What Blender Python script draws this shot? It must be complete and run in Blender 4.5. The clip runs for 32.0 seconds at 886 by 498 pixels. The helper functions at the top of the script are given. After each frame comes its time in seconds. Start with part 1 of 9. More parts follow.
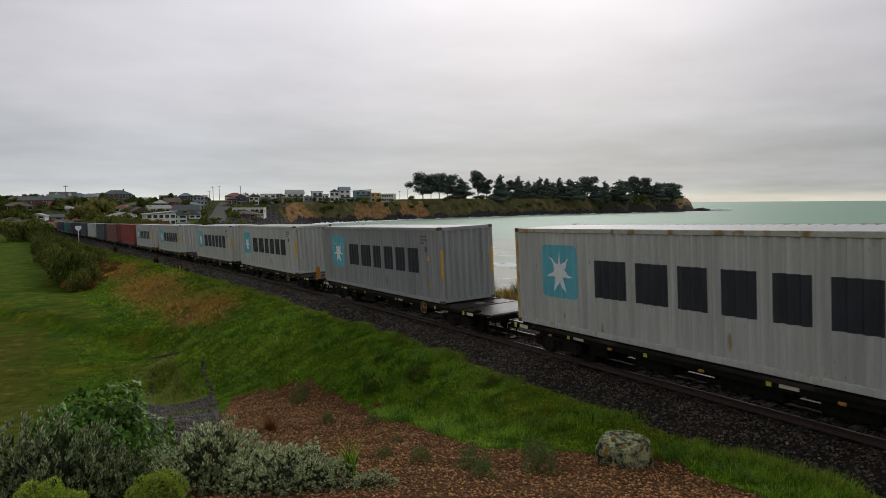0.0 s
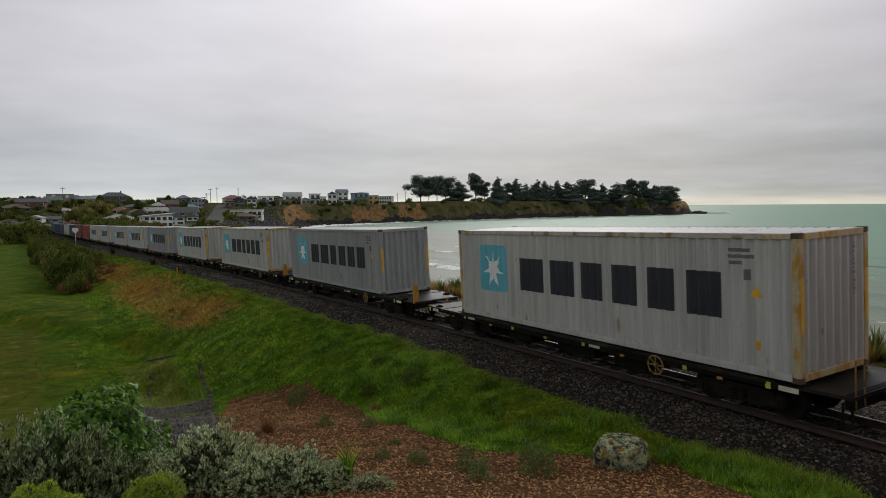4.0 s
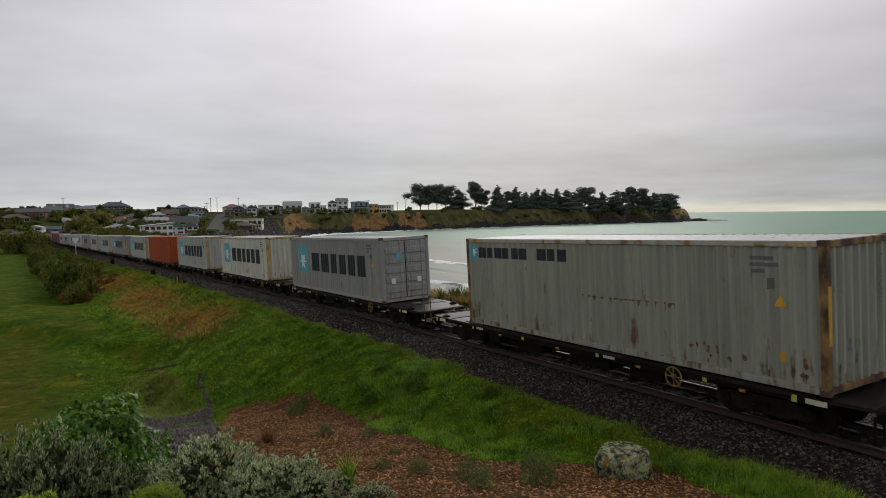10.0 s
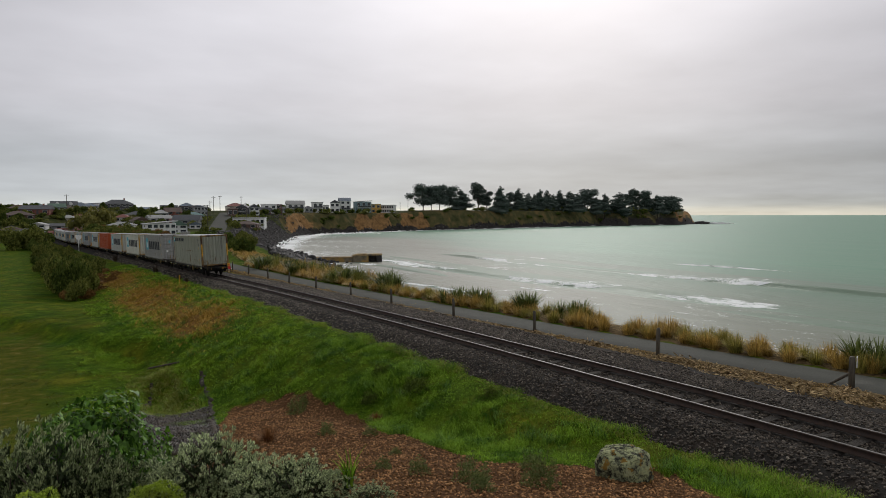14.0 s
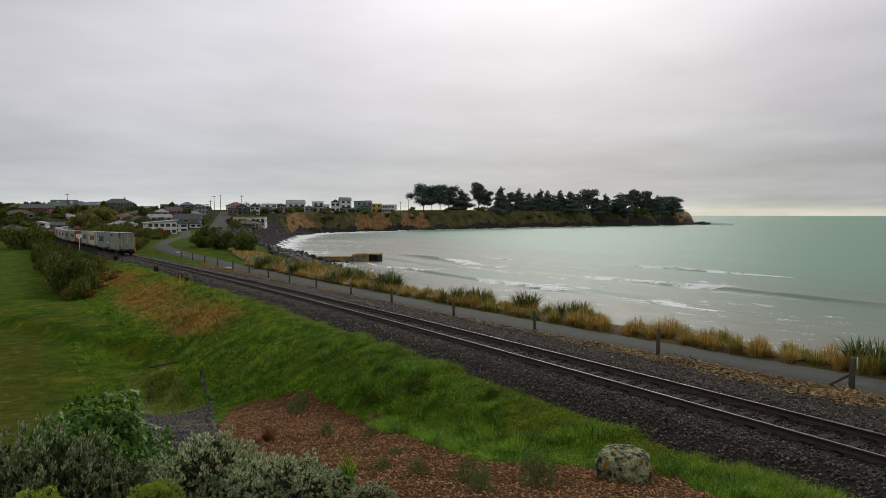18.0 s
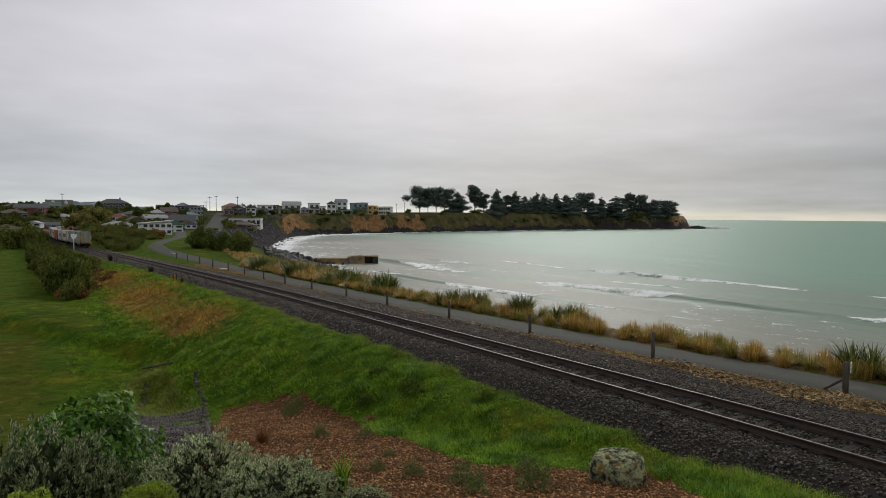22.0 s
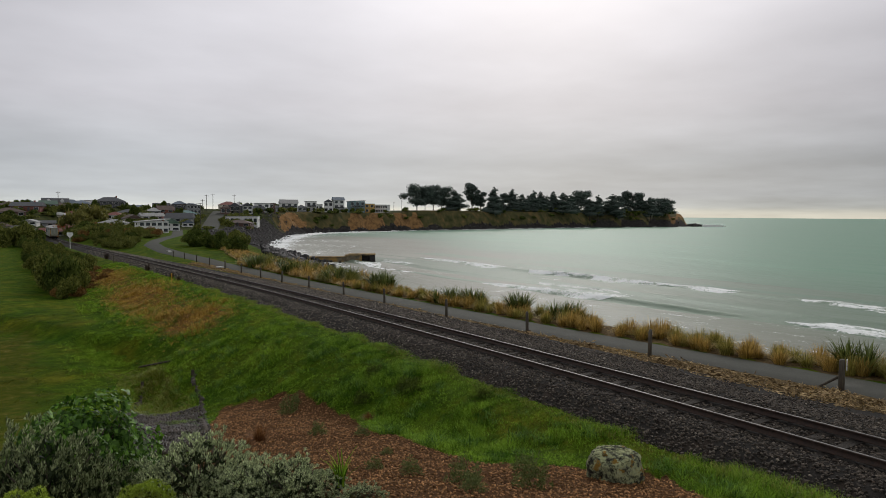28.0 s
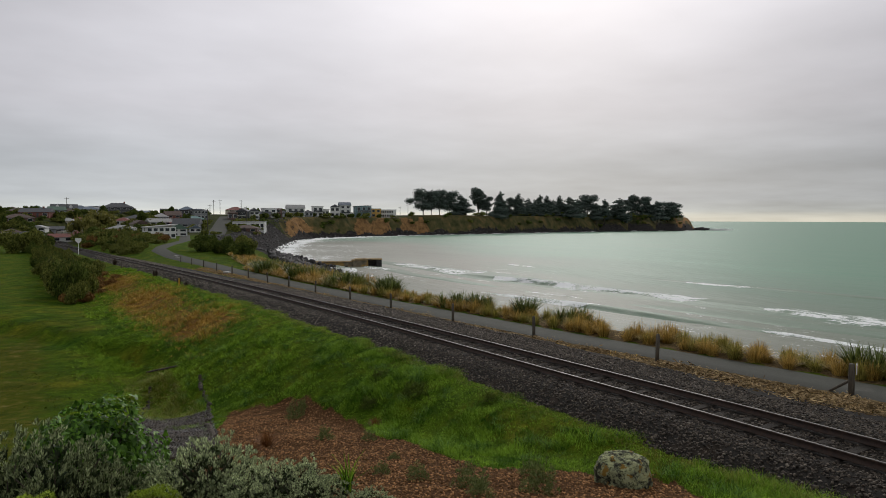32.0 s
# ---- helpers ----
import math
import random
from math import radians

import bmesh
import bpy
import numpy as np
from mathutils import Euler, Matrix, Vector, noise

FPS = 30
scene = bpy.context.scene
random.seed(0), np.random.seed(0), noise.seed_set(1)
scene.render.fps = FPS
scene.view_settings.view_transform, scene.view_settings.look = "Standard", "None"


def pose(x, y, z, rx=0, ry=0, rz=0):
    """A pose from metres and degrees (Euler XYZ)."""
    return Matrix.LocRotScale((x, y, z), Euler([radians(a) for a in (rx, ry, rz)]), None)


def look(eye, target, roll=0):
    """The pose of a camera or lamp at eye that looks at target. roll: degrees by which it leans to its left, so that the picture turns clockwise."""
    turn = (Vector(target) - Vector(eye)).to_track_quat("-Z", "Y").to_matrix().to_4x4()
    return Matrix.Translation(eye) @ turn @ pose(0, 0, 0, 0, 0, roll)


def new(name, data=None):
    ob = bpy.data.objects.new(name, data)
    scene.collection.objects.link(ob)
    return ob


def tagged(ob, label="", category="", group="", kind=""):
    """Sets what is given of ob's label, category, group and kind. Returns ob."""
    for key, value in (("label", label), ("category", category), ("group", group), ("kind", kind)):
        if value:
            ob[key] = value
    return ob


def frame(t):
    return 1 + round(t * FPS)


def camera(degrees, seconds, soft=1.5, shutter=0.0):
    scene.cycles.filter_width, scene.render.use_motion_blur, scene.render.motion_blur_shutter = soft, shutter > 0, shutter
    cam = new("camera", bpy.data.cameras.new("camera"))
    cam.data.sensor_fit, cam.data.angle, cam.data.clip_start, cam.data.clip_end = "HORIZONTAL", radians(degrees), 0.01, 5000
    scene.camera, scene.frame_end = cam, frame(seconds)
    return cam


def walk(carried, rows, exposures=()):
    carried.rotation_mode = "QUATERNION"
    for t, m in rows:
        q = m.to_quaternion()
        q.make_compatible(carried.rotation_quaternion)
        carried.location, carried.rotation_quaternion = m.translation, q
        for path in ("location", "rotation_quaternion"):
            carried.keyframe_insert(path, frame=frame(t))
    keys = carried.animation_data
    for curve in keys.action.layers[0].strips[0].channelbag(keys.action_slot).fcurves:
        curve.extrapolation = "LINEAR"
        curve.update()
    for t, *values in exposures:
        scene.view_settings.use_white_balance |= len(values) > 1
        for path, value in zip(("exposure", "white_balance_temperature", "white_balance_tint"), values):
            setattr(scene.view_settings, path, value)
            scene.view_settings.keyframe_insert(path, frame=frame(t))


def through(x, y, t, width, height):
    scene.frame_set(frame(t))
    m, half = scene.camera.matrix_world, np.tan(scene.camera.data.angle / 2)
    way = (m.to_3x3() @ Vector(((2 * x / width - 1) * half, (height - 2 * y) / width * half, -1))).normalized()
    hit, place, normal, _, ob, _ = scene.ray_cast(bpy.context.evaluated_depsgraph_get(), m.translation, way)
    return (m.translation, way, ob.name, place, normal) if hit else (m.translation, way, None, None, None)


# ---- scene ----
# ---------------------------------------------------------------- camera
EYE = (0.0, 0.0, 4.151)
cam = camera(69.213, 32.0, soft=0.5, shutter=0.05)
# seconds and the turn of the hand-held camera, in degrees
TURNS = [
    (0, 85.849, 0.471, -28.333), (0.5, 85.958, 0.556, -28.360), (1, 86.019, 0.594, -28.438), (1.5, 85.998, 0.582, -28.587),
    (2, 85.934, 0.535, -28.768), (2.5, 85.927, 0.663, -28.741), (3, 86.001, 0.610, -28.605), (3.5, 86.061, 0.480, -28.521),
    (5.5, 86.084, 0.239, -28.631), (6, 86.137, 0.246, -28.682), (6.5, 86.250, 0.309, -28.671), (7, 86.423, 0.421, -28.549),
    (7.5, 86.578, 0.400, -28.402), (8, 86.689, 0.332, -28.346), (8.5, 86.759, 0.492, -28.393), (9, 86.779, 0.552, -28.410),
    (9.5, 86.843, 0.513, -28.509), (10, 86.820, 0.616, -28.540), (10.5, 86.857, 0.521, -28.547), (11, 86.908, 0.577, -28.482),
    (11.5, 86.818, 0.583, -28.395), (12, 86.643, 0.552, -28.307), (12.5, 86.663, 0.447, -28.258), (13, 86.760, 0.356, -28.213),
    (13.5, 86.857, 0.285, -28.264), (14, 86.880, 0.107, -28.314), (14.5, 86.824, 0.219, -28.319), (16.5, 86.701, -0.155, -28.288),
    (17, 86.746, -0.256, -28.222), (17.5, 86.870, -0.095, -28.212), (18, 86.861, -0.042, -28.269), (18.5, 86.771, -0.319, -28.321),
    (19, 86.826, -0.365, -28.432), (19.5, 87.010, -0.254, -28.500), (20, 87.078, -0.165, -28.550), (20.5, 87.132, -0.218, -28.576),
    (21, 87.146, -0.321, -28.609), (21.5, 87.129, -0.436, -28.612), (22, 87.077, -0.419, -28.622), (22.5, 87.047, -0.277, -28.691),
    (23, 86.934, -0.292, -28.682), (23.5, 86.809, -0.360, -28.657), (24, 86.814, -0.441, -28.682), (24.5, 86.926, -0.382, -28.699),
    (25, 87.065, -0.393, -28.738), (25.5, 87.127, -0.254, -28.732), (27.5, 86.830, -0.197, -28.749), (28, 86.907, -0.372, -28.877),
    (28.5, 86.938, -0.252, -29.032), (29, 87.015, -0.323, -29.053), (29.5, 87.055, -0.437, -29.027), (30, 87.033, -0.136, -28.840),
    (30.5, 87.096, 0.079, -28.494), (31, 87.109, -0.142, -28.279), (31.5, 87.207, -0.192, -28.234), (32, 87.317, -0.183, -28.319),
]
walk(cam, [(t, pose(*EYE, rx, ry, rz)) for t, rx, ry, rz in TURNS], exposures=[(0.0, 0.0), (20.0, 0.0), (28.0, -0.04), (32.0, -0.04)])

# ---------------------------------------------------------------- world and sun
SUN_AZ, SUN_EL = radians(39), radians(30)      # from +Y towards +X; the bright part of the cloud
scene.view_settings.exposure = 0.0


def make_world():
    w = bpy.data.worlds.new("overcast_sky")
    scene.world = w
    w.use_nodes = True
    nt = w.node_tree
    nt.nodes.clear()
    N, L = nt.nodes.new, nt.links.new

    def math_(op, a, b=None, c=None, clamp=False):
        n = N("ShaderNodeMath")
        n.operation, n.use_clamp = op, clamp
        for i, v in enumerate((a, b, c)):
            if v is None:
                continue
            if isinstance(v, (int, float)):
                n.inputs[i].default_value = v
            else:
                L(v, n.inputs[i])
        return n.outputs[0]

    out, bg = N("ShaderNodeOutputWorld"), N("ShaderNodeBackground")
    sky = N("ShaderNodeTexSky")
    sky.sky_type, sky.sun_disc = "NISHITA", False
    sky.sun_elevation, sky.sun_rotation = SUN_EL, SUN_AZ
    sky.air_density, sky.dust_density = 1.0, 3.0
    tc, sep = N("ShaderNodeTexCoord"), N("ShaderNodeSeparateXYZ")
    L(tc.outputs["Generated"], sep.inputs[0])
    x, y, z = sep.outputs
    up = math_("MAXIMUM", z, 0.0)
    # cloud sheet seen from below: the pattern runs together towards the horizon
    flat = math_("ADD", up, 0.10)
    comb = N("ShaderNodeCombineXYZ")
    L(math_("DIVIDE", x, flat), comb.inputs[0])
    L(math_("DIVIDE", y, flat), comb.inputs[1])
    big, small = N("ShaderNodeTexNoise"), N("ShaderNodeTexNoise")
    for n, s, d in ((big, 0.55, 5), (small, 1.7, 7)):
        L(comb.outputs[0], n.inputs["Vector"])
        n.inputs["Scale"].default_value, n.inputs["Detail"].default_value, n.inputs["Roughness"].default_value = s, d, 0.5
    cloud = math_("ADD", math_("MULTIPLY", math_("SUBTRACT", big.outputs[0], 0.5), 0.50), math_("MULTIPLY", math_("SUBTRACT", small.outputs[0], 0.5), 0.26))
    # brightness by height above the horizon: a light strip under the sheet, a dark base, a bright top
    ramp = N("ShaderNodeValToRGB")
    L(up, ramp.inputs[0])
    e = ramp.color_ramp.elements
    e[0].position, e[0].color = 0.0, (0.77, 0.735, 0.625, 1)
    e[1].position, e[1].color = 1.0, (0.36, 0.365, 0.37, 1)
    for p, c in ((0.007, (0.70, 0.69, 0.61, 1)), (0.013, (0.53, 0.555, 0.545, 1)), (0.03, (0.450, 0.478, 0.502, 1)), (0.08, (0.410, 0.432, 0.464, 1)), (0.16, (0.545, 0.540, 0.578, 1)), (0.30, (0.645, 0.634, 0.676, 1)), (0.42, (0.635, 0.624, 0.660, 1)), (0.62, (0.44, 0.445, 0.45, 1))):
        k = e.new(p)
        k.color = c
    # glow of the hidden sun
    sx, sy, sz = math.sin(SUN_AZ) * math.cos(SUN_EL), math.cos(SUN_AZ) * math.cos(SUN_EL), math.sin(SUN_EL)
    dot = math_("ADD", math_("ADD", math_("MULTIPLY", x, sx), math_("MULTIPLY", y, sy)), math_("MULTIPLY", z, sz))
    glow = math_("POWER", math_("MAXIMUM", dot, 0.0), 11.0)
    # thinner cloud low over the land
    lx, ly, lz = math.sin(.05), math.cos(.05), .03
    low = math_("POWER", math_("MAXIMUM", math_("ADD", math_("ADD", math_("MULTIPLY", x, lx), math_("MULTIPLY", y, ly)), math_("MULTIPLY", z, lz)), 0.0), 30.0)
    # vignette painted high over the land, thicker cloud low over the open sea
    def bank(az, el, power):
        v = [math.sin(az) * math.cos(el), math.cos(az) * math.cos(el), math.sin(el)]
        d_ = math_("ADD", math_("ADD", math_("MULTIPLY", x, v[0]), math_("MULTIPLY", y, v[1])), math_("MULTIPLY", z, v[2]))
        return math_("POWER", math_("MAXIMUM", d_, 0.0), power)

    thick = math_("ADD", math_("MULTIPLY", bank(-.2, .5, 16.0), -.26), math_("MULTIPLY", bank(1.08, .12, 14.0), -.19))
    cloud = math_("ADD", cloud, thick)
    lum = math_("ADD", math_("ADD", math_("ADD", 0.93, cloud), math_("MULTIPLY", glow, 0.50)), math_("MULTIPLY", low, 0.27))
    mul = N("ShaderNodeVectorMath")
    mul.operation = "SCALE"
    L(ramp.outputs[0], mul.inputs[0])
    L(lum, mul.inputs["Scale"])
    thin = N("ShaderNodeVectorMath")
    thin.operation = "SCALE"
    L(sky.outputs[0], thin.inputs[0])
    thin.inputs["Scale"].default_value = 0.006
    add = N("ShaderNodeVectorMath")
    L(mul.outputs[0], add.inputs[0])
    L(thin.outputs[0], add.inputs[1])
    L(add.outputs[0], bg.inputs[0])
    bg.inputs[1].default_value = 1.0
    L(bg.outputs[0], out.inputs[0])
    sun = new("sun", bpy.data.lights.new("sun", "SUN"))
    sun.data.energy, sun.data.angle, sun.data.color = 1.25, radians(28), (1.0, 0.97, 0.93)
    sun.matrix_world = look((0, 0, 60), (-sx * 10, -sy * 10, 60 - sz * 10))


make_world()

# ---------------------------------------------------------------- small helpers
rng = np.random.default_rng(7)


def smooth(t):
    t = np.clip(t, 0, 1)
    return t * t * (3 - 2 * t)


class Shape:
    """Collects vertices and faces of one part."""

    def __init__(self):
        self.v, self.f = [], []

    def add(self, verts, faces):
        b = len(self.v)
        self.v += [tuple(p) for p in verts]
        self.f += [tuple(i + b for i in q) for q in faces]
        return self

    def box(self, x0, x1, y0, y1, z0, z1, c=0.0):
        if c <= 0:
            return self.add([(x, y, z) for x in (x0, x1) for y in (y0, y1) for z in (z0, z1)],
                            [(0, 1, 3, 2), (4, 6, 7, 5), (0, 4, 5, 1), (2, 3, 7, 6), (0, 2, 6, 4), (1, 5, 7, 3)])
        c = min(c, (x1 - x0) * .45, (y1 - y0) * .45, (z1 - z0) * .45)
        V, ix = [], {}
        for i, x in enumerate((x0, x1)):
            for j, y in enumerate((y0, y1)):
                for k, z in enumerate((z0, z1)):
                    dx, dy, dz = (c if i == 0 else -c), (c if j == 0 else -c), (c if k == 0 else -c)
                    for a, p in enumerate(((x, y + dy, z + dz), (x + dx, y, z + dz), (x + dx, y + dy, z))):
                        ix[i, j, k, a] = len(V)
                        V.append(p)
        F = []
        for s in (0, 1):
            F.append([ix[s, 0, 0, 0], ix[s, 0, 1, 0], ix[s, 1, 1, 0], ix[s, 1, 0, 0]][::1 if s == 0 else -1])
            F.append([ix[0, s, 0, 1], ix[1, s, 0, 1], ix[1, s, 1, 1], ix[0, s, 1, 1]][::1 if s == 0 else -1])
            F.append([ix[0, 0, s, 2], ix[0, 1, s, 2], ix[1, 1, s, 2], ix[1, 0, s, 2]][::1 if s == 0 else -1])
        for a in (0, 1):
            for b in (0, 1):
                F.append([ix[0, a, b, 1], ix[1, a, b, 1], ix[1, a, b, 2], ix[0, a, b, 2]])
                F.append([ix[a, 0, b, 0], ix[a, 1, b, 0], ix[a, 1, b, 2], ix[a, 0, b, 2]])
                F.append([ix[a, b, 0, 0], ix[a, b, 1, 0], ix[a, b, 1, 1], ix[a, b, 0, 1]])
        for i in (0, 1):
            for j in (0, 1):
                for k in (0, 1):
                    F.append([ix[i, j, k, 0], ix[i, j, k, 1], ix[i, j, k, 2]])
        return self.add(V, F)

    def tube(self, pts, radii, n=8, cap=True):
        pts = [Vector(p) for p in pts]
        if isinstance(radii, (int, float)):
            radii = [radii] * len(pts)
        V, F = [], []
        for i, p in enumerate(pts):
            d = (pts[min(i + 1, len(pts) - 1)] - pts[max(i - 1, 0)]).normalized()
            a = d.cross(Vector((0, 0, 1)) if abs(d.z) < .9 else Vector((1, 0, 0))).normalized()
            b = d.cross(a)
            for k in range(n):
                w = 2 * math.pi * k / n
                V.append(p + (a * math.cos(w) + b * math.sin(w)) * radii[i])
        for i in range(len(pts) - 1):
            for k in range(n):
                F.append((i * n + k, i * n + (k + 1) % n, (i + 1) * n + (k + 1) % n, (i + 1) * n + k))
        if cap:
            F += [tuple(range(n))[::-1], tuple(range((len(pts) - 1) * n, len(pts) * n))]
        return self.add(V, F)

    def prism(self, poly, y0, y1):
        """A polygon in x, z drawn out along y."""
        n = len(poly)
        V = [(x, y0, z) for x, z in poly] + [(x, y1, z) for x, z in poly]
        F = [tuple(range(n)), tuple(range(n, 2 * n))[::-1]] + [(i, i + n, (i + 1) % n + n, (i + 1) % n) for i in range(n)]
        return self.add(V, F)

    def mesh(self, name, smooth_=False, fix=True):
        me = bpy.data.meshes.new(name)
        me.from_pydata(self.v, [], self.f)
        if fix:
            bm = bmesh.new()
            bm.from_mesh(me)
            bmesh.ops.recalc_face_normals(bm, faces=bm.faces)
            bm.to_mesh(me)
            bm.free()
        if smooth_:
            me.polygons.foreach_set("use_smooth", [True] * len(me.polygons))
        return me


def fast_mesh(name, V, F, mat=None, smooth_=False):
    """A mesh from arrays: V (n, 3) and F (m, k) with one k."""
    V, F = np.asarray(V, np.float32), np.asarray(F, np.int32)
    me = bpy.data.meshes.new(name)
    me.vertices.add(len(V))
    me.vertices.foreach_set("co", V.ravel())
    m, k = F.shape
    me.loops.add(m * k)
    me.loops.foreach_set("vertex_index", F.ravel())
    me.polygons.add(m)
    me.polygons.foreach_set("loop_start", np.arange(0, m * k, k, dtype=np.int32))
    me.polygons.foreach_set("loop_total", np.full(m, k, np.int32))
    if smooth_:
        me.polygons.foreach_set("use_smooth", np.ones(m, bool))
    me.update(calc_edges=True)
    if mat:
        me.materials.append(mat)
    return me


def float_layer(me, name, values):
    a = me.attributes.new(name, "FLOAT", "POINT")
    a.data.foreach_set("value", np.asarray(values, np.float32))


def part(name, shape, mat, parent=None, label="", m=None, smooth_=False):
    """Links a shape, or a ready mesh, as one object under a thing or a part."""
    me = shape.mesh(name, smooth_) if isinstance(shape, Shape) else shape
    if mat and not me.materials:
        me.materials.append(mat)
    ob = new(name, me)
    if parent:
        ob.parent = parent
    if m is not None:
        ob.matrix_basis = m
    if label:
        ob["label"] = label
    return ob


def thing(name, label, category, group="", m=None, kind=""):
    ob = new(name)
    ob.empty_display_size = 0.3
    if m is not None:
        ob.matrix_basis = m
    return tagged(ob, label, category, group, kind)


# ---------------------------------------------------------------- materials
def rust_runs(N, L, vec, col, start, width, colour):
    def calc(op, a, b):
        m_ = N("ShaderNodeMath")
        m_.operation = op
        for k, v in enumerate((a, b)):
            if isinstance(v, (int, float)):
                m_.inputs[k].default_value = v
            else:
                L(v, m_.inputs[k])
        return m_.outputs[0]

    def noise_(st, detail):
        mp, n = N("ShaderNodeMapping"), N("ShaderNodeTexNoise")
        mp.inputs["Scale"].default_value = st
        L(vec, mp.inputs[0])
        L(mp.outputs[0], n.inputs["Vector"])
        n.inputs["Scale"].default_value, n.inputs["Detail"].default_value, n.inputs["Roughness"].default_value = 1.0, detail, .6
        return n.outputs[0]

    sep = N("ShaderNodeSeparateXYZ")
    L(vec, sep.inputs[0])
    low = N("ShaderNodeMapRange")
    low.inputs[1].default_value, low.inputs[2].default_value, low.inputs[3].default_value, low.inputs[4].default_value = .15, 1.7, .10, -.03
    L(sep.outputs[2], low.inputs[0])
    # cloudy grime over the panels, then rust
    cloudy = N("ShaderNodeMapRange")
    cloudy.inputs[1].default_value, cloudy.inputs[2].default_value, cloudy.inputs[3].default_value, cloudy.inputs[4].default_value = .35, .65, .86, 1.08
    L(noise_((3.0, 3.0, .18), 3), cloudy.inputs[0])
    dirt = N("ShaderNodeVectorMath")
    dirt.operation = "SCALE"
    L(col, dirt.inputs[0])
    L(cloudy.outputs[0], dirt.inputs["Scale"])
    f = calc("ADD", calc("ADD", calc("MULTIPLY", noise_((width, width, .9), 6), .62), calc("MULTIPLY", noise_((1.1, 1.1, 1.6), 3), .38)), low.outputs[0])
    mr = N("ShaderNodeMapRange")
    mr.interpolation_type = "SMOOTHSTEP"
    mr.inputs[1].default_value, mr.inputs[2].default_value, mr.inputs[4].default_value = start - .035, start + .075, .92
    L(f, mr.inputs[0])
    mx = N("ShaderNodeMix")
    mx.data_type = "RGBA"
    L(mr.outputs[0], mx.inputs[0])
    L(dirt.outputs[0], mx.inputs[6])
    mx.inputs[7].default_value = (*colour, 1)
    return mx.outputs[2]


def surf(name, c1, c2, scale=3.0, rough=0.7, bump=0.3, fine=40.0, metal=0.0, vary=0.0, c3=None, spot=0.62, spot_scale=0.8, bump_d=0.01, island=0.0, stretch=(1, 1, 1), coat=0.0, spec=0.5, streak=0.0, grain=0.21, runs=None):
    """A surface of two tones at one scale and a third at another, with fine relief; vary: change from object to object."""
    mt = bpy.data.materials.new(name)
    mt.use_nodes = True
    nt = mt.node_tree
    b = nt.nodes["Principled BSDF"]
    N, L = nt.nodes.new, nt.links.new
    tc, mp = N("ShaderNodeTexCoord"), N("ShaderNodeMapping")
    mp.inputs["Scale"].default_value = stretch
    L(tc.outputs["Object"], mp.inputs[0])
    n1, n2, n3 = N("ShaderNodeTexNoise"), N("ShaderNodeTexNoise"), N("ShaderNodeTexNoise")
    for n, s, d in ((n1, scale, 6), (n2, fine, 5), (n3, spot_scale, 6)):
        L(mp.outputs[0], n.inputs["Vector"])
        n.inputs["Scale"].default_value, n.inputs["Detail"].default_value = s, d
    r = N("ShaderNodeValToRGB")
    r.color_ramp.elements[0].position, r.color_ramp.elements[1].position = 0.34, 0.66
    r.color_ramp.elements[0].color, r.color_ramp.elements[1].color = (*c1, 1), (*c2, 1)
    L(n1.outputs[0], r.inputs[0])
    col = r.outputs[0]
    if c3:
        mr = N("ShaderNodeMapRange")
        mr.inputs[1].default_value, mr.inputs[2].default_value = spot - 0.05, spot + 0.07
        L(n3.outputs[0], mr.inputs[0])
        mx = N("ShaderNodeMix")
        mx.data_type = "RGBA"
        L(mr.outputs[0], mx.inputs[0])
        L(col, mx.inputs[6])
        mx.inputs[7].default_value = (*c3, 1)
        col = mx.outputs[2]
    if runs:
        # rust bleeding down in narrow runs, commonest on the lower half; runs: where it starts, how wide the runs are, its colour
        col = rust_runs(N, L, tc.outputs["Object"], col, *runs)
    # grain
    g = N("ShaderNodeMapRange")
    g.inputs[1].default_value, g.inputs[2].default_value = 0.25, 0.75
    g.inputs[3].default_value, g.inputs[4].default_value = 1 - grain, 1 + grain
    L(n2.outputs[0], g.inputs[0])
    val = g.outputs[0]
    if streak:
        # grime washed down in narrow vertical runs
        ms, ns, qs, xs = N("ShaderNodeMapping"), N("ShaderNodeTexNoise"), N("ShaderNodeMapRange"), N("ShaderNodeMath")
        ms.inputs["Scale"].default_value = (9, 9, .35)
        L(tc.outputs["Object"], ms.inputs[0])
        L(ms.outputs[0], ns.inputs["Vector"])
        ns.inputs["Scale"].default_value, ns.inputs["Detail"].default_value = 1.0, 5
        qs.inputs[1].default_value, qs.inputs[2].default_value, qs.inputs[3].default_value, qs.inputs[4].default_value = .35, .65, 1 - streak, 1 + streak * .5
        L(ns.outputs[0], qs.inputs[0])
        xs.operation = "MULTIPLY"
        L(val, xs.inputs[0])
        L(qs.outputs[0], xs.inputs[1])
        val = xs.outputs[0]
    for amount, src in ((vary, "o"), (island, "i")):
        if amount:
            src = N("ShaderNodeObjectInfo").outputs["Random"] if src == "o" else N("ShaderNodeNewGeometry").outputs["Random Per Island"]
            q = N("ShaderNodeMapRange")
            q.inputs[3].default_value, q.inputs[4].default_value = 1 - amount, 1 + amount
            L(src, q.inputs[0])
            m_ = N("ShaderNodeMath")
            m_.operation = "MULTIPLY"
            L(val, m_.inputs[0])
            L(q.outputs[0], m_.inputs[1])
            val = m_.outputs[0]
    hs = N("ShaderNodeHueSaturation")
    L(val, hs.inputs["Value"])
    L(col, hs.inputs["Color"])
    L(hs.outputs[0], b.inputs["Base Color"])
    b.inputs["Metallic"].default_value = metal
    rr = N("ShaderNodeMapRange")
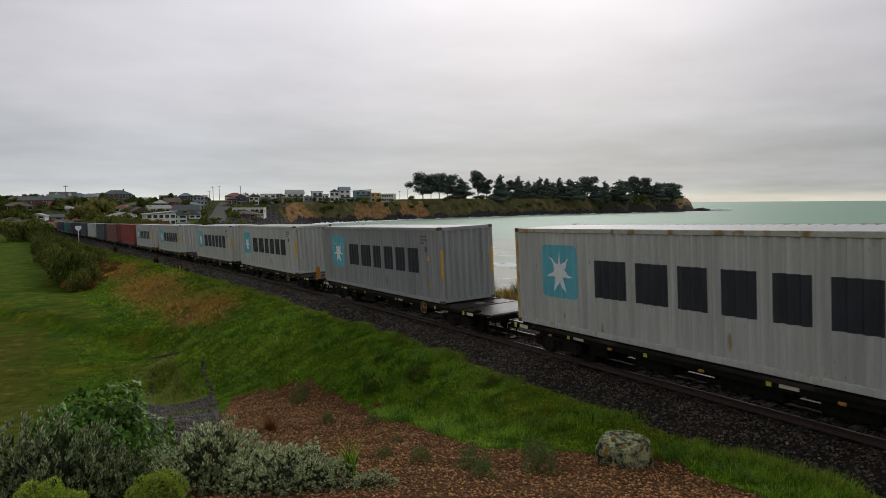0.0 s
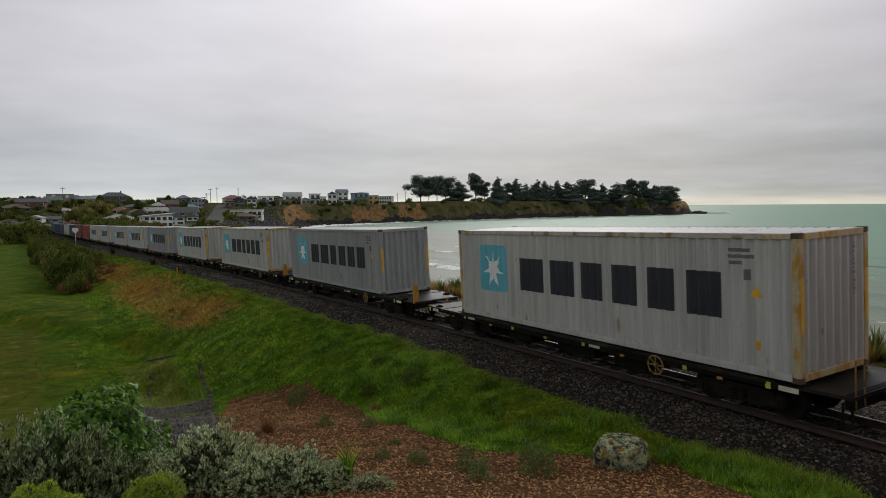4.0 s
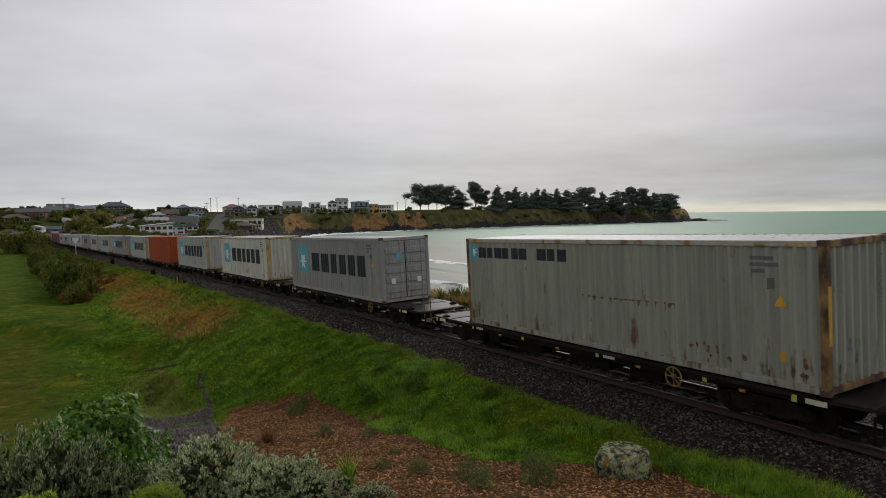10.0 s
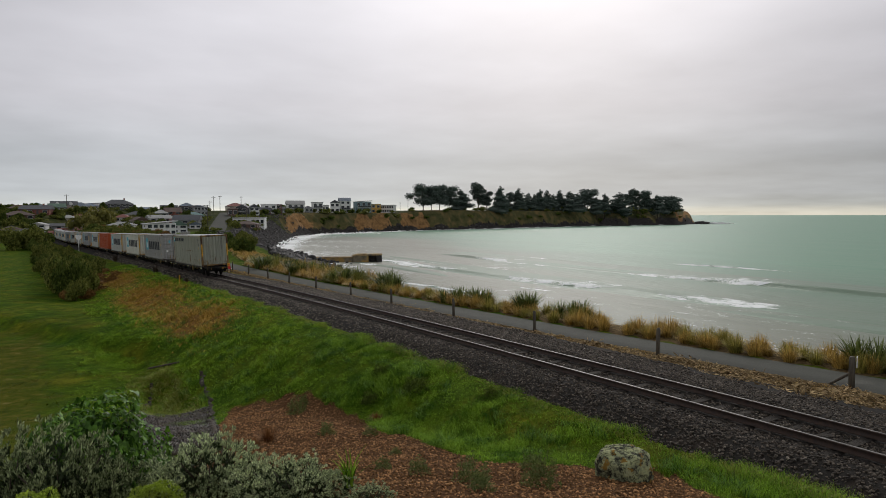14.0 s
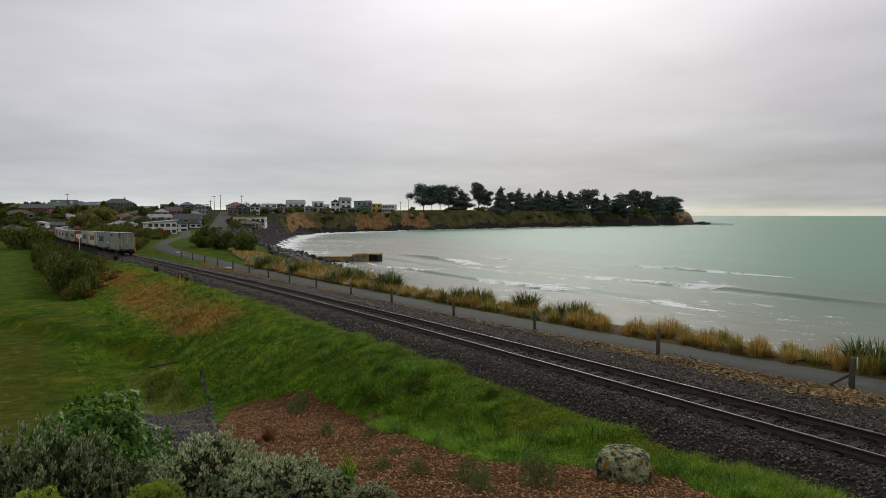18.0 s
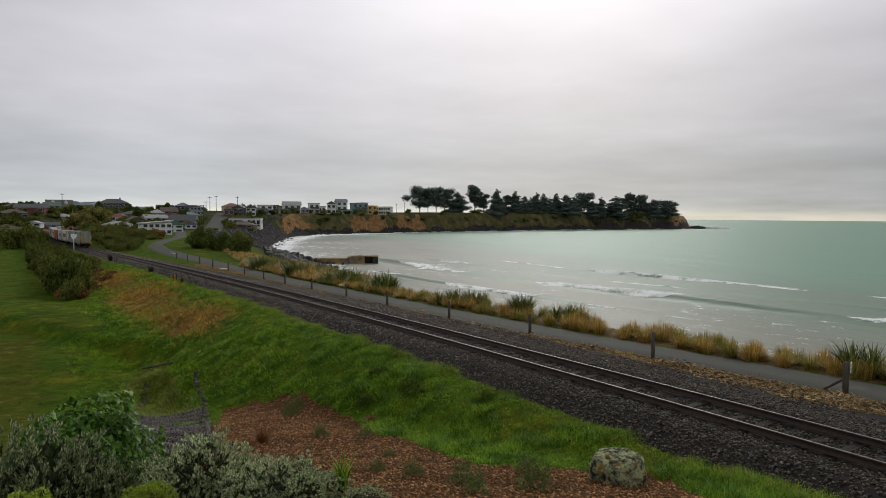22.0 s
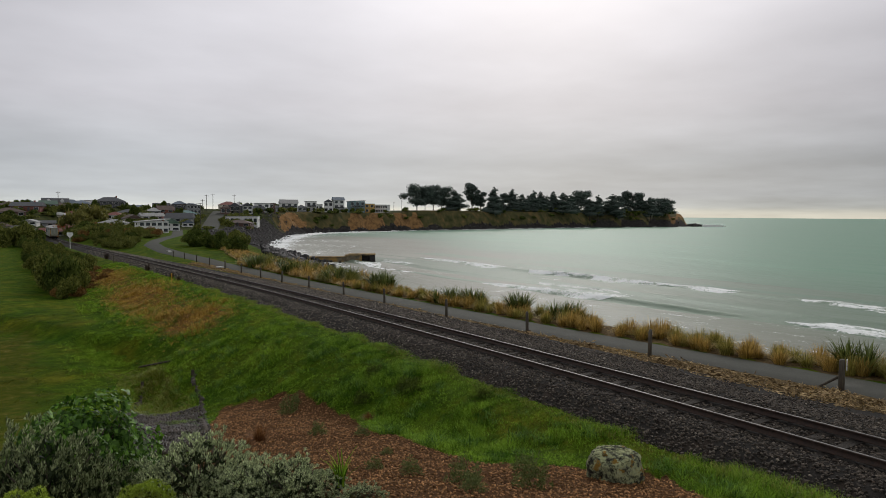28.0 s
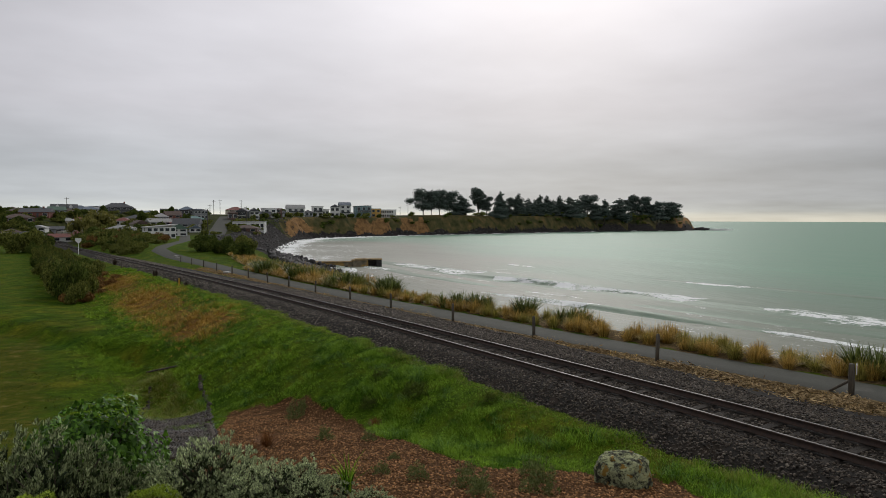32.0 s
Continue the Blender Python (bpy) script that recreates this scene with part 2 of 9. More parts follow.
    rr.inputs[3].default_value, rr.inputs[4].default_value = max(0.03, rough - 0.12), min(1, rough + 0.12)
    L(n1.outputs[0], rr.inputs[0])
    L(rr.outputs[0], b.inputs["Roughness"])
    b.inputs["Specular IOR Level"].default_value = spec
    if coat:
        b.inputs["Coat Weight"].default_value, b.inputs["Coat Roughness"].default_value = coat, 0.12
    if bump:
        bp = N("ShaderNodeBump")
        bp.inputs["Strength"].default_value, bp.inputs["Distance"].default_value = bump, bump_d
        L(n2.outputs[0], bp.inputs["Height"])
        L(bp.outputs[0], b.inputs["Normal"])
    return mt


def leafy(name, c1, c2, rough=0.65, vary=0.35, through=0.25, spec=0.12, clump=1.0):
    """Leaves: each piece has its own tone, and lets some light through."""
    mt = bpy.data.materials.new(name)
    mt.use_nodes = True
    nt = mt.node_tree
    b = nt.nodes["Principled BSDF"]
    N, L = nt.nodes.new, nt.links.new
    geo = N("ShaderNodeNewGeometry")
    tc, no = N("ShaderNodeTexCoord"), N("ShaderNodeTexNoise")
    L(tc.outputs["Object"], no.inputs["Vector"])
    no.inputs["Scale"].default_value = 0.9 if clump == 1.0 else 1.5
    wide = N("ShaderNodeMath")
    wide.operation = "MULTIPLY_ADD"
    L(no.outputs[0], wide.inputs[0])
    wide.inputs[1].default_value, wide.inputs[2].default_value = clump, .5 - .5 * clump
    a = N("ShaderNodeMath")
    a.operation = "MULTIPLY_ADD"
    L(geo.outputs["Random Per Island"], a.inputs[0])
    a.inputs[1].default_value = 0.6
    L(wide.outputs[0], a.inputs[2])
    s = N("ShaderNodeMath")
    s.operation = "SUBTRACT"
    L(a.outputs[0], s.inputs[0])
    s.inputs[1].default_value = 0.3
    r = N("ShaderNodeValToRGB")
    r.color_ramp.elements[0].position, r.color_ramp.elements[1].position = 0.15, 0.85
    r.color_ramp.elements[0].color, r.color_ramp.elements[1].color = (*c1, 1), (*c2, 1)
    L(s.outputs[0], r.inputs[0])
    q = N("ShaderNodeMapRange")
    q.inputs[3].default_value, q.inputs[4].default_value = 1 - vary, 1 + vary
    L(geo.outputs["Random Per Island"], q.inputs[0])
    hs = N("ShaderNodeHueSaturation")
    L(q.outputs[0], hs.inputs["Value"])
    L(r.outputs[0], hs.inputs["Color"])
    L(hs.outputs[0], b.inputs["Base Color"])
    b.inputs["Roughness"].default_value = rough
    b.inputs["Specular IOR Level"].default_value = spec
    if through:
        tr, mx = N("ShaderNodeBsdfTranslucent"), N("ShaderNodeMixShader")
        L(hs.outputs[0], tr.inputs[0])
        mx.inputs[0].default_value = through
        L(b.outputs[0], mx.inputs[1])
        L(tr.outputs[0], mx.inputs[2])
        L(mx.outputs[0], nt.nodes["Material Output"].inputs[0])
    return mt


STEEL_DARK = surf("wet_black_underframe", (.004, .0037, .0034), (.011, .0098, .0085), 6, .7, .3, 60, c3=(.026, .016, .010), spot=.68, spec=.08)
DECK_WET = surf("wet_black_deck", (.011, .009, .008), (.028, .024, .021), 1.2, .42, .25, 9, spec=.07, c3=(.045, .036, .03), spot=.6, bump_d=.006)
RAIL_STEEL = surf("worn_rail_head", (.06, .055, .05), (.115, .108, .10), 8, .46, .1, 60, metal=1.0)
RAIL_RUST = surf("rusty_rail_side", (.022, .013, .009), (.050, .028, .019), 10, .8, .4, 80)
SLEEPER = surf("old_hardwood_sleeper", (.022, .018, .015), (.05, .042, .035), 6, .9, .5, 45, vary=.3, stretch=(1, 6, 6), spec=.2)
# lighter copy of the ballast stone, for the brighter stretch further along
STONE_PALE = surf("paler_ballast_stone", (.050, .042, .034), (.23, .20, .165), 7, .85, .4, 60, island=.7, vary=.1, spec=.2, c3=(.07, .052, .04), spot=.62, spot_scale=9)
STONE_BALLAST = surf("grey_ballast_stone", (.023, .019, .0155), (.112, .093, .074), 7, .85, .4, 60, island=.7, vary=.1, spec=.2, c3=(.052, .037, .027), spot=.6, spot_scale=9)
# bed several times darker than the stones scattered over it
BED_DARK = surf("near_black_ballast_bed", (.009, .008, .007), (.024, .021, .018), 22, .95, .6, 70, spec=.1, c3=(.03, .022, .016), spot=.6, spot_scale=1.5)
ASPHALT = surf("weathered_asphalt_path", (.040, .042, .033), (.060, .061, .050), .9, .85, .5, 130, c3=(.072, .071, .059), spot=.66, bump_d=.004, spec=.2)
CONCRETE_OLD = surf("stained_old_concrete", (.10, .085, .055), (.22, .185, .125), 1.2, .8, .4, 20, c3=(.33, .21, .06), spot=.55, spot_scale=.5)
GALV_PALE = surf("pale_concrete", (.34, .33, .31), (.46, .45, .42), 3, .8, .3, 30)
CONCRETE_OCHRE = surf("ochre_stained_concrete", (.24, .165, .075), (.40, .29, .14), 1.0, .85, .4, 20, c3=(.13, .105, .07), spot=.55, spot_scale=.7)
ROCK_BLACK = surf("black_wet_basalt", (.009, .0085, .009), (.032, .029, .028), 1.6, .7, .6, 12, vary=.2, island=.4)
ROCK_DARK = surf("dark_basalt_rock", (.019, .018, .018), (.062, .057, .053), 1.6, .75, .6, 12, vary=.35, island=.35)
POST_WOOD = surf("dark_treated_timber", (.05, .042, .032), (.11, .095, .07), 5, .85, .4, 50, vary=.2, stretch=(5, 5, .6))
WHITE_PAINT = surf("white_paint", (.72, .72, .70), (.82, .82, .80), 2, .55, .1, 30)
YELLOW_PAINT = surf("yellow_paint", (.52, .27, .012), (.66, .37, .02), 3, .5, .15, 40, c3=(.16, .08, .03), spot=.68)
RED_PAINT = surf("red_paint", (.5, .02, .015), (.6, .03, .02), 3, .5, .1, 40)
GALV = surf("galvanised_steel", (.33, .34, .35), (.45, .46, .47), 5, .45, .1, 40, metal=.8)

# ---------------------------------------------------------------- the lie of the land
SEA = -8.0


def _track_table():
    """Centre line of the track at rail level, every half metre along it."""
    P = np.array([(-18, -190, 5.3), (-3.6, -140, 3.9), (4, -100, 2.8), (9.6, -60, 1.7), (12.1, -30, .83), (12.92, 0, 0), (12.55, 20, -.53), (11.5, 40, -1.03),
                  (9.9, 60.2, -1.5), (7.95, 81.5, -2.0), (5.75, 104.5, -2.5), (2.2, 138.5, -3.2), (-3.0, 189, -4.1), (-6.9, 224, -4.75)])
    Q = np.array([(-10.5, 259, -5.2), (-13.2, 289, -5.4), (-13.9, 308, -5.4), (-12.4, 328, -5.4), (-8.5, 348, -5.4), (-1.5, 370, -5.4), (8, 392, -5.4), (32, 440, -5.4),
                  (62, 500, -5.4), (97, 575, -5.4), (132, 660, -5.4), (160, 740, -5.4), (190, 830, -5.4), (215, 920, -5.4)])
    P = np.vstack([P, Q])
    T = np.gradient(P, axis=0)
    seg = np.linalg.norm(np.diff(P, axis=0), axis=1)
    D = np.zeros_like(P)
    for i in range(len(P)):
        a, b = max(i - 1, 0), min(i + 1, len(P) - 1)
        D[i] = (P[b] - P[a]) / (seg[a:b].sum())
    out = []
    for i in range(len(P) - 1):
        n = max(4, int(seg[i] * 4))
        t = np.linspace(0, 1, n, endpoint=False)[:, None]
        h00, h10, h01, h11 = 2 * t**3 - 3 * t**2 + 1, t**3 - 2 * t**2 + t, -2 * t**3 + 3 * t**2, t**3 - t**2
        out.append(h00 * P[i] + h10 * D[i] * seg[i] + h01 * P[i + 1] + h11 * D[i + 1] * seg[i])
    C = np.vstack(out)
    s = np.r_[0, np.cumsum(np.linalg.norm(np.diff(C, axis=0), axis=1))]
    zero = np.interp(0, C[:, 1], s)
    S = np.arange(s[0], s[-1], .5)
    return S - zero, np.stack([np.interp(S, s, C[:, k]) for k in range(3)], 1)


TS, TP = _track_table()
TDIR = np.gradient(TP, axis=0)
TDIR /= np.linalg.norm(TDIR, axis=1)[:, None]


def track(s):
    """Point and direction of the track s metres along it."""
    p = np.array([np.interp(s, TS, TP[:, k]) for k in range(3)])
    d = np.array([np.interp(s, TS, TDIR[:, k]) for k in range(3)])
    return p, d / np.linalg.norm(d)


def cant(s):
    return radians(1.9) * (1 - float(smooth((s - 90) / 60)))


def beside(s, off, dz=0.0):
    """A point off metres to the seaward side of the track (negative: landward)."""
    p, d = track(s)
    n = np.array([d[1], -d[0], 0]) / math.hypot(d[0], d[1])
    return p + n * off + np.array([0, 0, dz])


def off_track(x, y):
    """Distance from the track's centre line (positive on the landward side), rail level and arc."""
    x, y = np.asarray(x, float), np.asarray(y, float)
    i = np.clip(np.searchsorted(TP[:, 1], y), 1, len(TP) - 1)
    for _ in range(6):
        along = (x - TP[i, 0]) * TDIR[i, 0] + (y - TP[i, 1]) * TDIR[i, 1]
        i = np.clip(i + np.round(along / .5).astype(int), 1, len(TP) - 1)
    u = -((x - TP[i, 0]) * TDIR[i, 1] - (y - TP[i, 1]) * TDIR[i, 0])
    return u, TP[i, 2], TS[i]


# coast line at the water's edge, land on the left hand going north and then out along the headland
COAST = np.array([(44, -260), (44, -60), (41, 0), (40, 45), (40, 90), (43, 118), (49, 142), (45, 170), (47, 204), (58, 236), (76, 290), (97, 350), (118, 386), (150, 402),
                  (200, 424), (258, 440), (330, 462), (400, 480), (480, 492), (560, 500), (606, 508)], float)
BACK = np.array([(606, 508), (618, 514), (627, 530), (616, 570), (560, 620), (400, 690), (260, 760), (100, 900), (0, 1100)], float)


def coast_distance(x, y):
    """Signed distance from the water's edge, positive on land."""
    L_ = np.vstack([COAST, BACK[1:]])
    best = np.full(np.shape(x), 1e9)
    sign = np.ones(np.shape(x))
    for a, b in zip(L_[:-1], L_[1:]):
        d = b - a
        t = np.clip(((x - a[0]) * d[0] + (y - a[1]) * d[1]) / (d @ d), 0, 1)
        px, py = x - a[0] - t * d[0], y - a[1] - t * d[1]
        q = np.hypot(px, py)
        side = np.where(d[0] * py - d[1] * px >= 0, 1.0, -1.0)
        near = q < best - 1e-6
        best, sign = np.where(near, q, best), np.where(near, side, sign)
    return best * sign


def ripple(x, y, k, ph=0.0):
    return np.sin(x * k + 1.7 * np.sin(y * k * .7 + ph)) * np.cos(y * k * 1.13 + 1.3 * np.sin(x * k * .6 + 2 * ph))


def terrain(x, y):
    x, y = np.asarray(x, float), np.asarray(y, float)
    u, zr, s = off_track(x, y)
    d = coast_distance(x, y)
    # hill with the town, and the flat top of the headland
    hill = smooth((y - 262 + .05 * x) / 165)
    top = 6.6 - 1.6 * smooth((x - 60) / 90) + 2.2 * smooth((x - 190) / 45)
    field = -4.45 - .006 * np.clip(y - 60, 0, 200)
    left = field + (top - field) * hill + 1.0 * smooth((y - 400) / 200) * smooth((60 - x) / 200)
    flat = np.interp(s, [-200, 0, 20, 40, 60, 82, 105], [4.6, -.62, -1.13, -1.65, -2.1, -2.35, -2.45])
    right = flat + (top - flat) * hill
    # bed of the track, bank on the landward side, verge and path on the other
    bed = zr - .52
    w = 8.5 - 3.5 * smooth((s - 110) / 60) + 9 * hill
    zl = bed + (left - bed) * smooth((u - 2.3) / w)
    wr = 1.5 + 8 * smooth((s - 60) / 60) + 12 * hill
    zrt = bed + (right - bed) * smooth((-u - 3.0) / wr)
    z = np.where(u > 0, zl, zrt)
    # the mound on which one stands
    r = np.hypot(x, y)
    m = np.interp(r, [0, 2, 6, 10, 16, 24, 32, 45, 70], [2.5, 2.3, 1.05, -.15, -1.55, -2.95, -4.3, -6.3, -9])
    m = np.where(u > 2.2, m, -9)
    k = .6
    hh = np.clip(.5 + .5 * (m - z) / k, 0, 1)
    z = z + (m - z) * hh + k * hh * (1 - hh) * .5
    # gentle unevenness on grass
    z = z + np.where(u > 3.5, .05 * ripple(x, y, .55) + .03 * ripple(x, y, 1.9, 1.0), 0) * smooth((r - 4) / 6)
    # a low step across the field
    cross = ((x + 5.2) * .878 + (y - 55.5) * .479)
    z = z + .65 * smooth(cross / 1.1) * smooth((16 - cross) / 14) * smooth((u - 6.5) / 2.5) * smooth((45 - u) / 20)
    # drainage hollow at the bank's foot
    z = z - .45 * np.exp(-((u - 9.6) / 1.5) ** 2) * smooth((s - 20) / 5) * smooth((48 - s) / 8)
    z = z - .28 * smooth((u - 8.35) / .35) * smooth((10.2 - u) / .35) * smooth((s - 28.5) / .8) * smooth((37.5 - s) / 1.2)
    # shore: beach near by, rubble slope further on, cliff on the headland
    cliff = smooth((y - 340) / 40)
    # gullies and buttresses in the cliff
    d = np.where((d > 2) & (d < 26), d + cliff * smooth((d - 2) / 4) * (1.8 * ripple(x, y, .13) + 1.1 * ripple(x, y, .31, 1.0) + .5 * ripple(x, y, .8, 2.0)), d)
    width = 19.5 + 2.5 * smooth((y - 120) / 60) - 8 * cliff
    edge = np.clip(d / width, 0, 1)
    prof = np.where(cliff > .5, np.interp(edge, [0, .28, .42, .8, 1], [0, .10, .30, .93, 1]), smooth(edge))
    land = SEA - .3 + (z - SEA + .3) * prof
    z = np.where(d < width, land, z)
    z = np.where(d < 0, SEA - .3 + np.maximum(d * .06, -4), z)
    return z


def ground_z(x, y):
    return float(terrain(np.array([x]), np.array([y]))[0])


def polar_sheet(r, fine, coarse, lo=-14, hi=72):
    """Rings round the middle of the plan, dense on the open side."""
    a = np.radians(np.r_[np.arange(lo, hi, fine), np.arange(hi, lo + 360, coarse)])
    nr = len(r)
    A, R = np.meshgrid(a, r)
    X, Y = R * np.sin(A), R * np.cos(A)
    n = len(a)
    i, j = np.meshgrid(np.arange(nr - 1), np.arange(n), indexing="ij")
    F = np.stack([i * n + j, i * n + (j + 1) % n, (i + 1) * n + (j + 1) % n, (i + 1) * n + j], -1).reshape(-1, 4)
    return X.ravel(), Y.ravel(), F[:, ::-1]


def mulch_mask(x, y):
    """The bark-covered bed on the mound, with its wavy edge."""
    u, zr, s = off_track(x, y)
    r = np.hypot(x, y)
    ang = np.degrees(np.arctan2(x, y))
    rim = np.interp(ang, [-180, -40, 6, 8, 9.7, 11.3, 14.7, 17.3, 19.2, 21.2, 22.4, 26.1, 29.1, 31.1, 35.5, 40.2, 45.6, 48.6, 50.3, 56, 75, 180],
                    [9.5, 9.5, 12, 19, 26.0, 25.6, 24.4, 22.7, 21.0, 19.2, 17.4, 15.9, 13.9, 12.6, 12.2, 12.6, 13.3, 12.5, 11.4, 10, 8.5, 8])
    rim = rim + .12 * np.sin(ang * 1.3) + .10 * np.sin(ang * 3.1 + 1)
    return smooth((rim - r) / .35 + .5)


def ground_material():
    mt = bpy.data.materials.new("grass_earth_and_rock")
    mt.use_nodes = True
    nt = mt.node_tree
    b = nt.nodes["Principled BSDF"]
    N, L = nt.nodes.new, nt.links.new
    tc = N("ShaderNodeTexCoord")

    def noise_(s, d=6, rough=.55):
        n = N("ShaderNodeTexNoise")
        L(tc.outputs["Object"], n.inputs["Vector"])
        n.inputs["Scale"].default_value, n.inputs["Detail"].default_value, n.inputs["Roughness"].default_value = s, d, rough
        return n.outputs[0]

    def ramp(src, *stops):
        r = N("ShaderNodeValToRGB")
        e = r.color_ramp.elements
        e[0].position, e[0].color = stops[0][0], (*stops[0][1], 1)
        e[1].position, e[1].color = stops[-1][0], (*stops[-1][1], 1)
        for p, c in stops[1:-1]:
            e.new(p).color = (*c, 1)
        L(src, r.inputs[0])
        return r.outputs[0]

    def mix(f, a, c):
        m = N("ShaderNodeMix")
        m.data_type = "RGBA"
        L(f, m.inputs[0])
        L(a, m.inputs[6])
        L(c, m.inputs[7])
        return m.outputs[2]

    def attr(n):
        a = N("ShaderNodeAttribute")
        a.attribute_name = n
        return a.outputs["Fac"]

    def masked(n, s, lo, hi):
        """A mask whose rim is broken up by noise."""
        m = N("ShaderNodeMath")
        m.operation = "MULTIPLY_ADD"
        L(noise_(s), m.inputs[0])
        m.inputs[1].default_value = .7
        a = N("ShaderNodeMath")
        a.operation = "SUBTRACT"
        L(attr(n), a.inputs[0])
        a.inputs[1].default_value = .35
        L(a.outputs[0], m.inputs[2])
        q = N("ShaderNodeMapRange")
        q.inputs[1].default_value, q.inputs[2].default_value = lo, hi
        L(m.outputs[0], q.inputs[0])
        return q.outputs[0]

    lawn = ramp(noise_(.35), (.3, (.032, .074, .004)), (.5, (.056, .095, .005)), (.7, (.096, .106, .008)))
    fine = ramp(noise_(9, 8, .7), (.3, (.42, .42, .38)), (.7, (1.5, 1.5, 1.4)))
    mul = N("ShaderNodeMix")
    mul.data_type, mul.blend_type = "RGBA", "MULTIPLY"
    mul.inputs[0].default_value = 1
    L(lawn, mul.inputs[6])
    L(fine, mul.inputs[7])
    streaks = ramp(noise_(1.4, 7, .65), (.3, (.55, .55, .55)), (.5, (1.0, 1.0, 1.0)), (.7, (1.45, 1.4, 1.3)))
    mul2 = N("ShaderNodeMix")
    mul2.data_type, mul2.blend_type = "RGBA", "MULTIPLY"
    mul2.inputs[0].default_value = 1
    L(mul.outputs[2], mul2.inputs[6])
    L(streaks, mul2.inputs[7])
    col = mul2.outputs[2]
    worn = ramp(noise_(1.3, 8, .68), (.3, (.030, .048, .003)), (.5, (.064, .076, .006)), (.6, (.098, .092, .013)), (.73, (.22, .18, .06)))
    col = mix(masked("worn", .55, .42, .62), col, worn)
    dry = ramp(noise_(2.2), (.3, (.10, .065, .018)), (.55, (.19, .10, .030)), (.75, (.22, .09, .034)))
    col = mix(masked("dry", .9, .35, .6), col, dry)
    town = ramp(noise_(.22), (.3, (.022, .030, .009)), (.5, (.042, .050, .015)), (.72, (.075, .072, .028)))
    col = mix(masked("town", .3, .3, .5), col, town)
    bark = ramp(noise_(26, 4), (.28, (.032, .016, .007)), (.5, (.078, .039, .017)), (.72, (.155, .080, .036)))
    col = mix(masked("mulch", 3.0, .42, .5), col, bark)
    straw = ramp(noise_(9), (.3, (.046, .033, .017)), (.5, (.12, .084, .040)), (.75, (.25, .18, .09)))
    col = mix(masked("straw", 2.0, .4, .52), col, straw)
    clay = ramp(noise_(.4, 8, .65), (.3, (.08, .055, .028)), (.44, (.19, .11, .05)), (.58, (.29, .165, .07)), (.8, (.34, .21, .095)))
    brush = ramp(noise_(.2), (.3, (.044, .050, .022)), (.5, (.088, .082, .036)), (.64, (.14, .105, .046)), (.78, (.24, .15, .066)))
    col = mix(masked("brush", .2, .35, .5), col, brush)
    col = mix(masked("cliff", .2, .40, .50), col, clay)
    rock = ramp(noise_(.5), (.3, (.016, .015, .016)), (.7, (.055, .05, .047)))
    col = mix(masked("rock", .35, .42, .55), col, rock)
    sand = ramp(noise_(.8), (.3, (.12, .11, .09)), (.7, (.17, .155, .125)))
    col = mix(attr("sand"), col, sand)
    L(col, b.inputs["Base Color"])
    b.inputs["Roughness"].default_value = .9
    b.inputs["Specular IOR Level"].default_value = .02
    bp = N("ShaderNodeBump")
    bp.inputs["Strength"].default_value, bp.inputs["Distance"].default_value = .8, .05
    L(noise_(18), bp.inputs["Height"])
    L(bp.outputs[0], b.inputs["Normal"])
    return mt


def blob(x, y, cx, cy, rx, ry, turn=0.0):
    c, s = math.cos(turn), math.sin(turn)
    a, b = (x - cx) * c + (y - cy) * s, -(x - cx) * s + (y - cy) * c
    return np.exp(-((a / rx) ** 2 + (b / ry) ** 2))


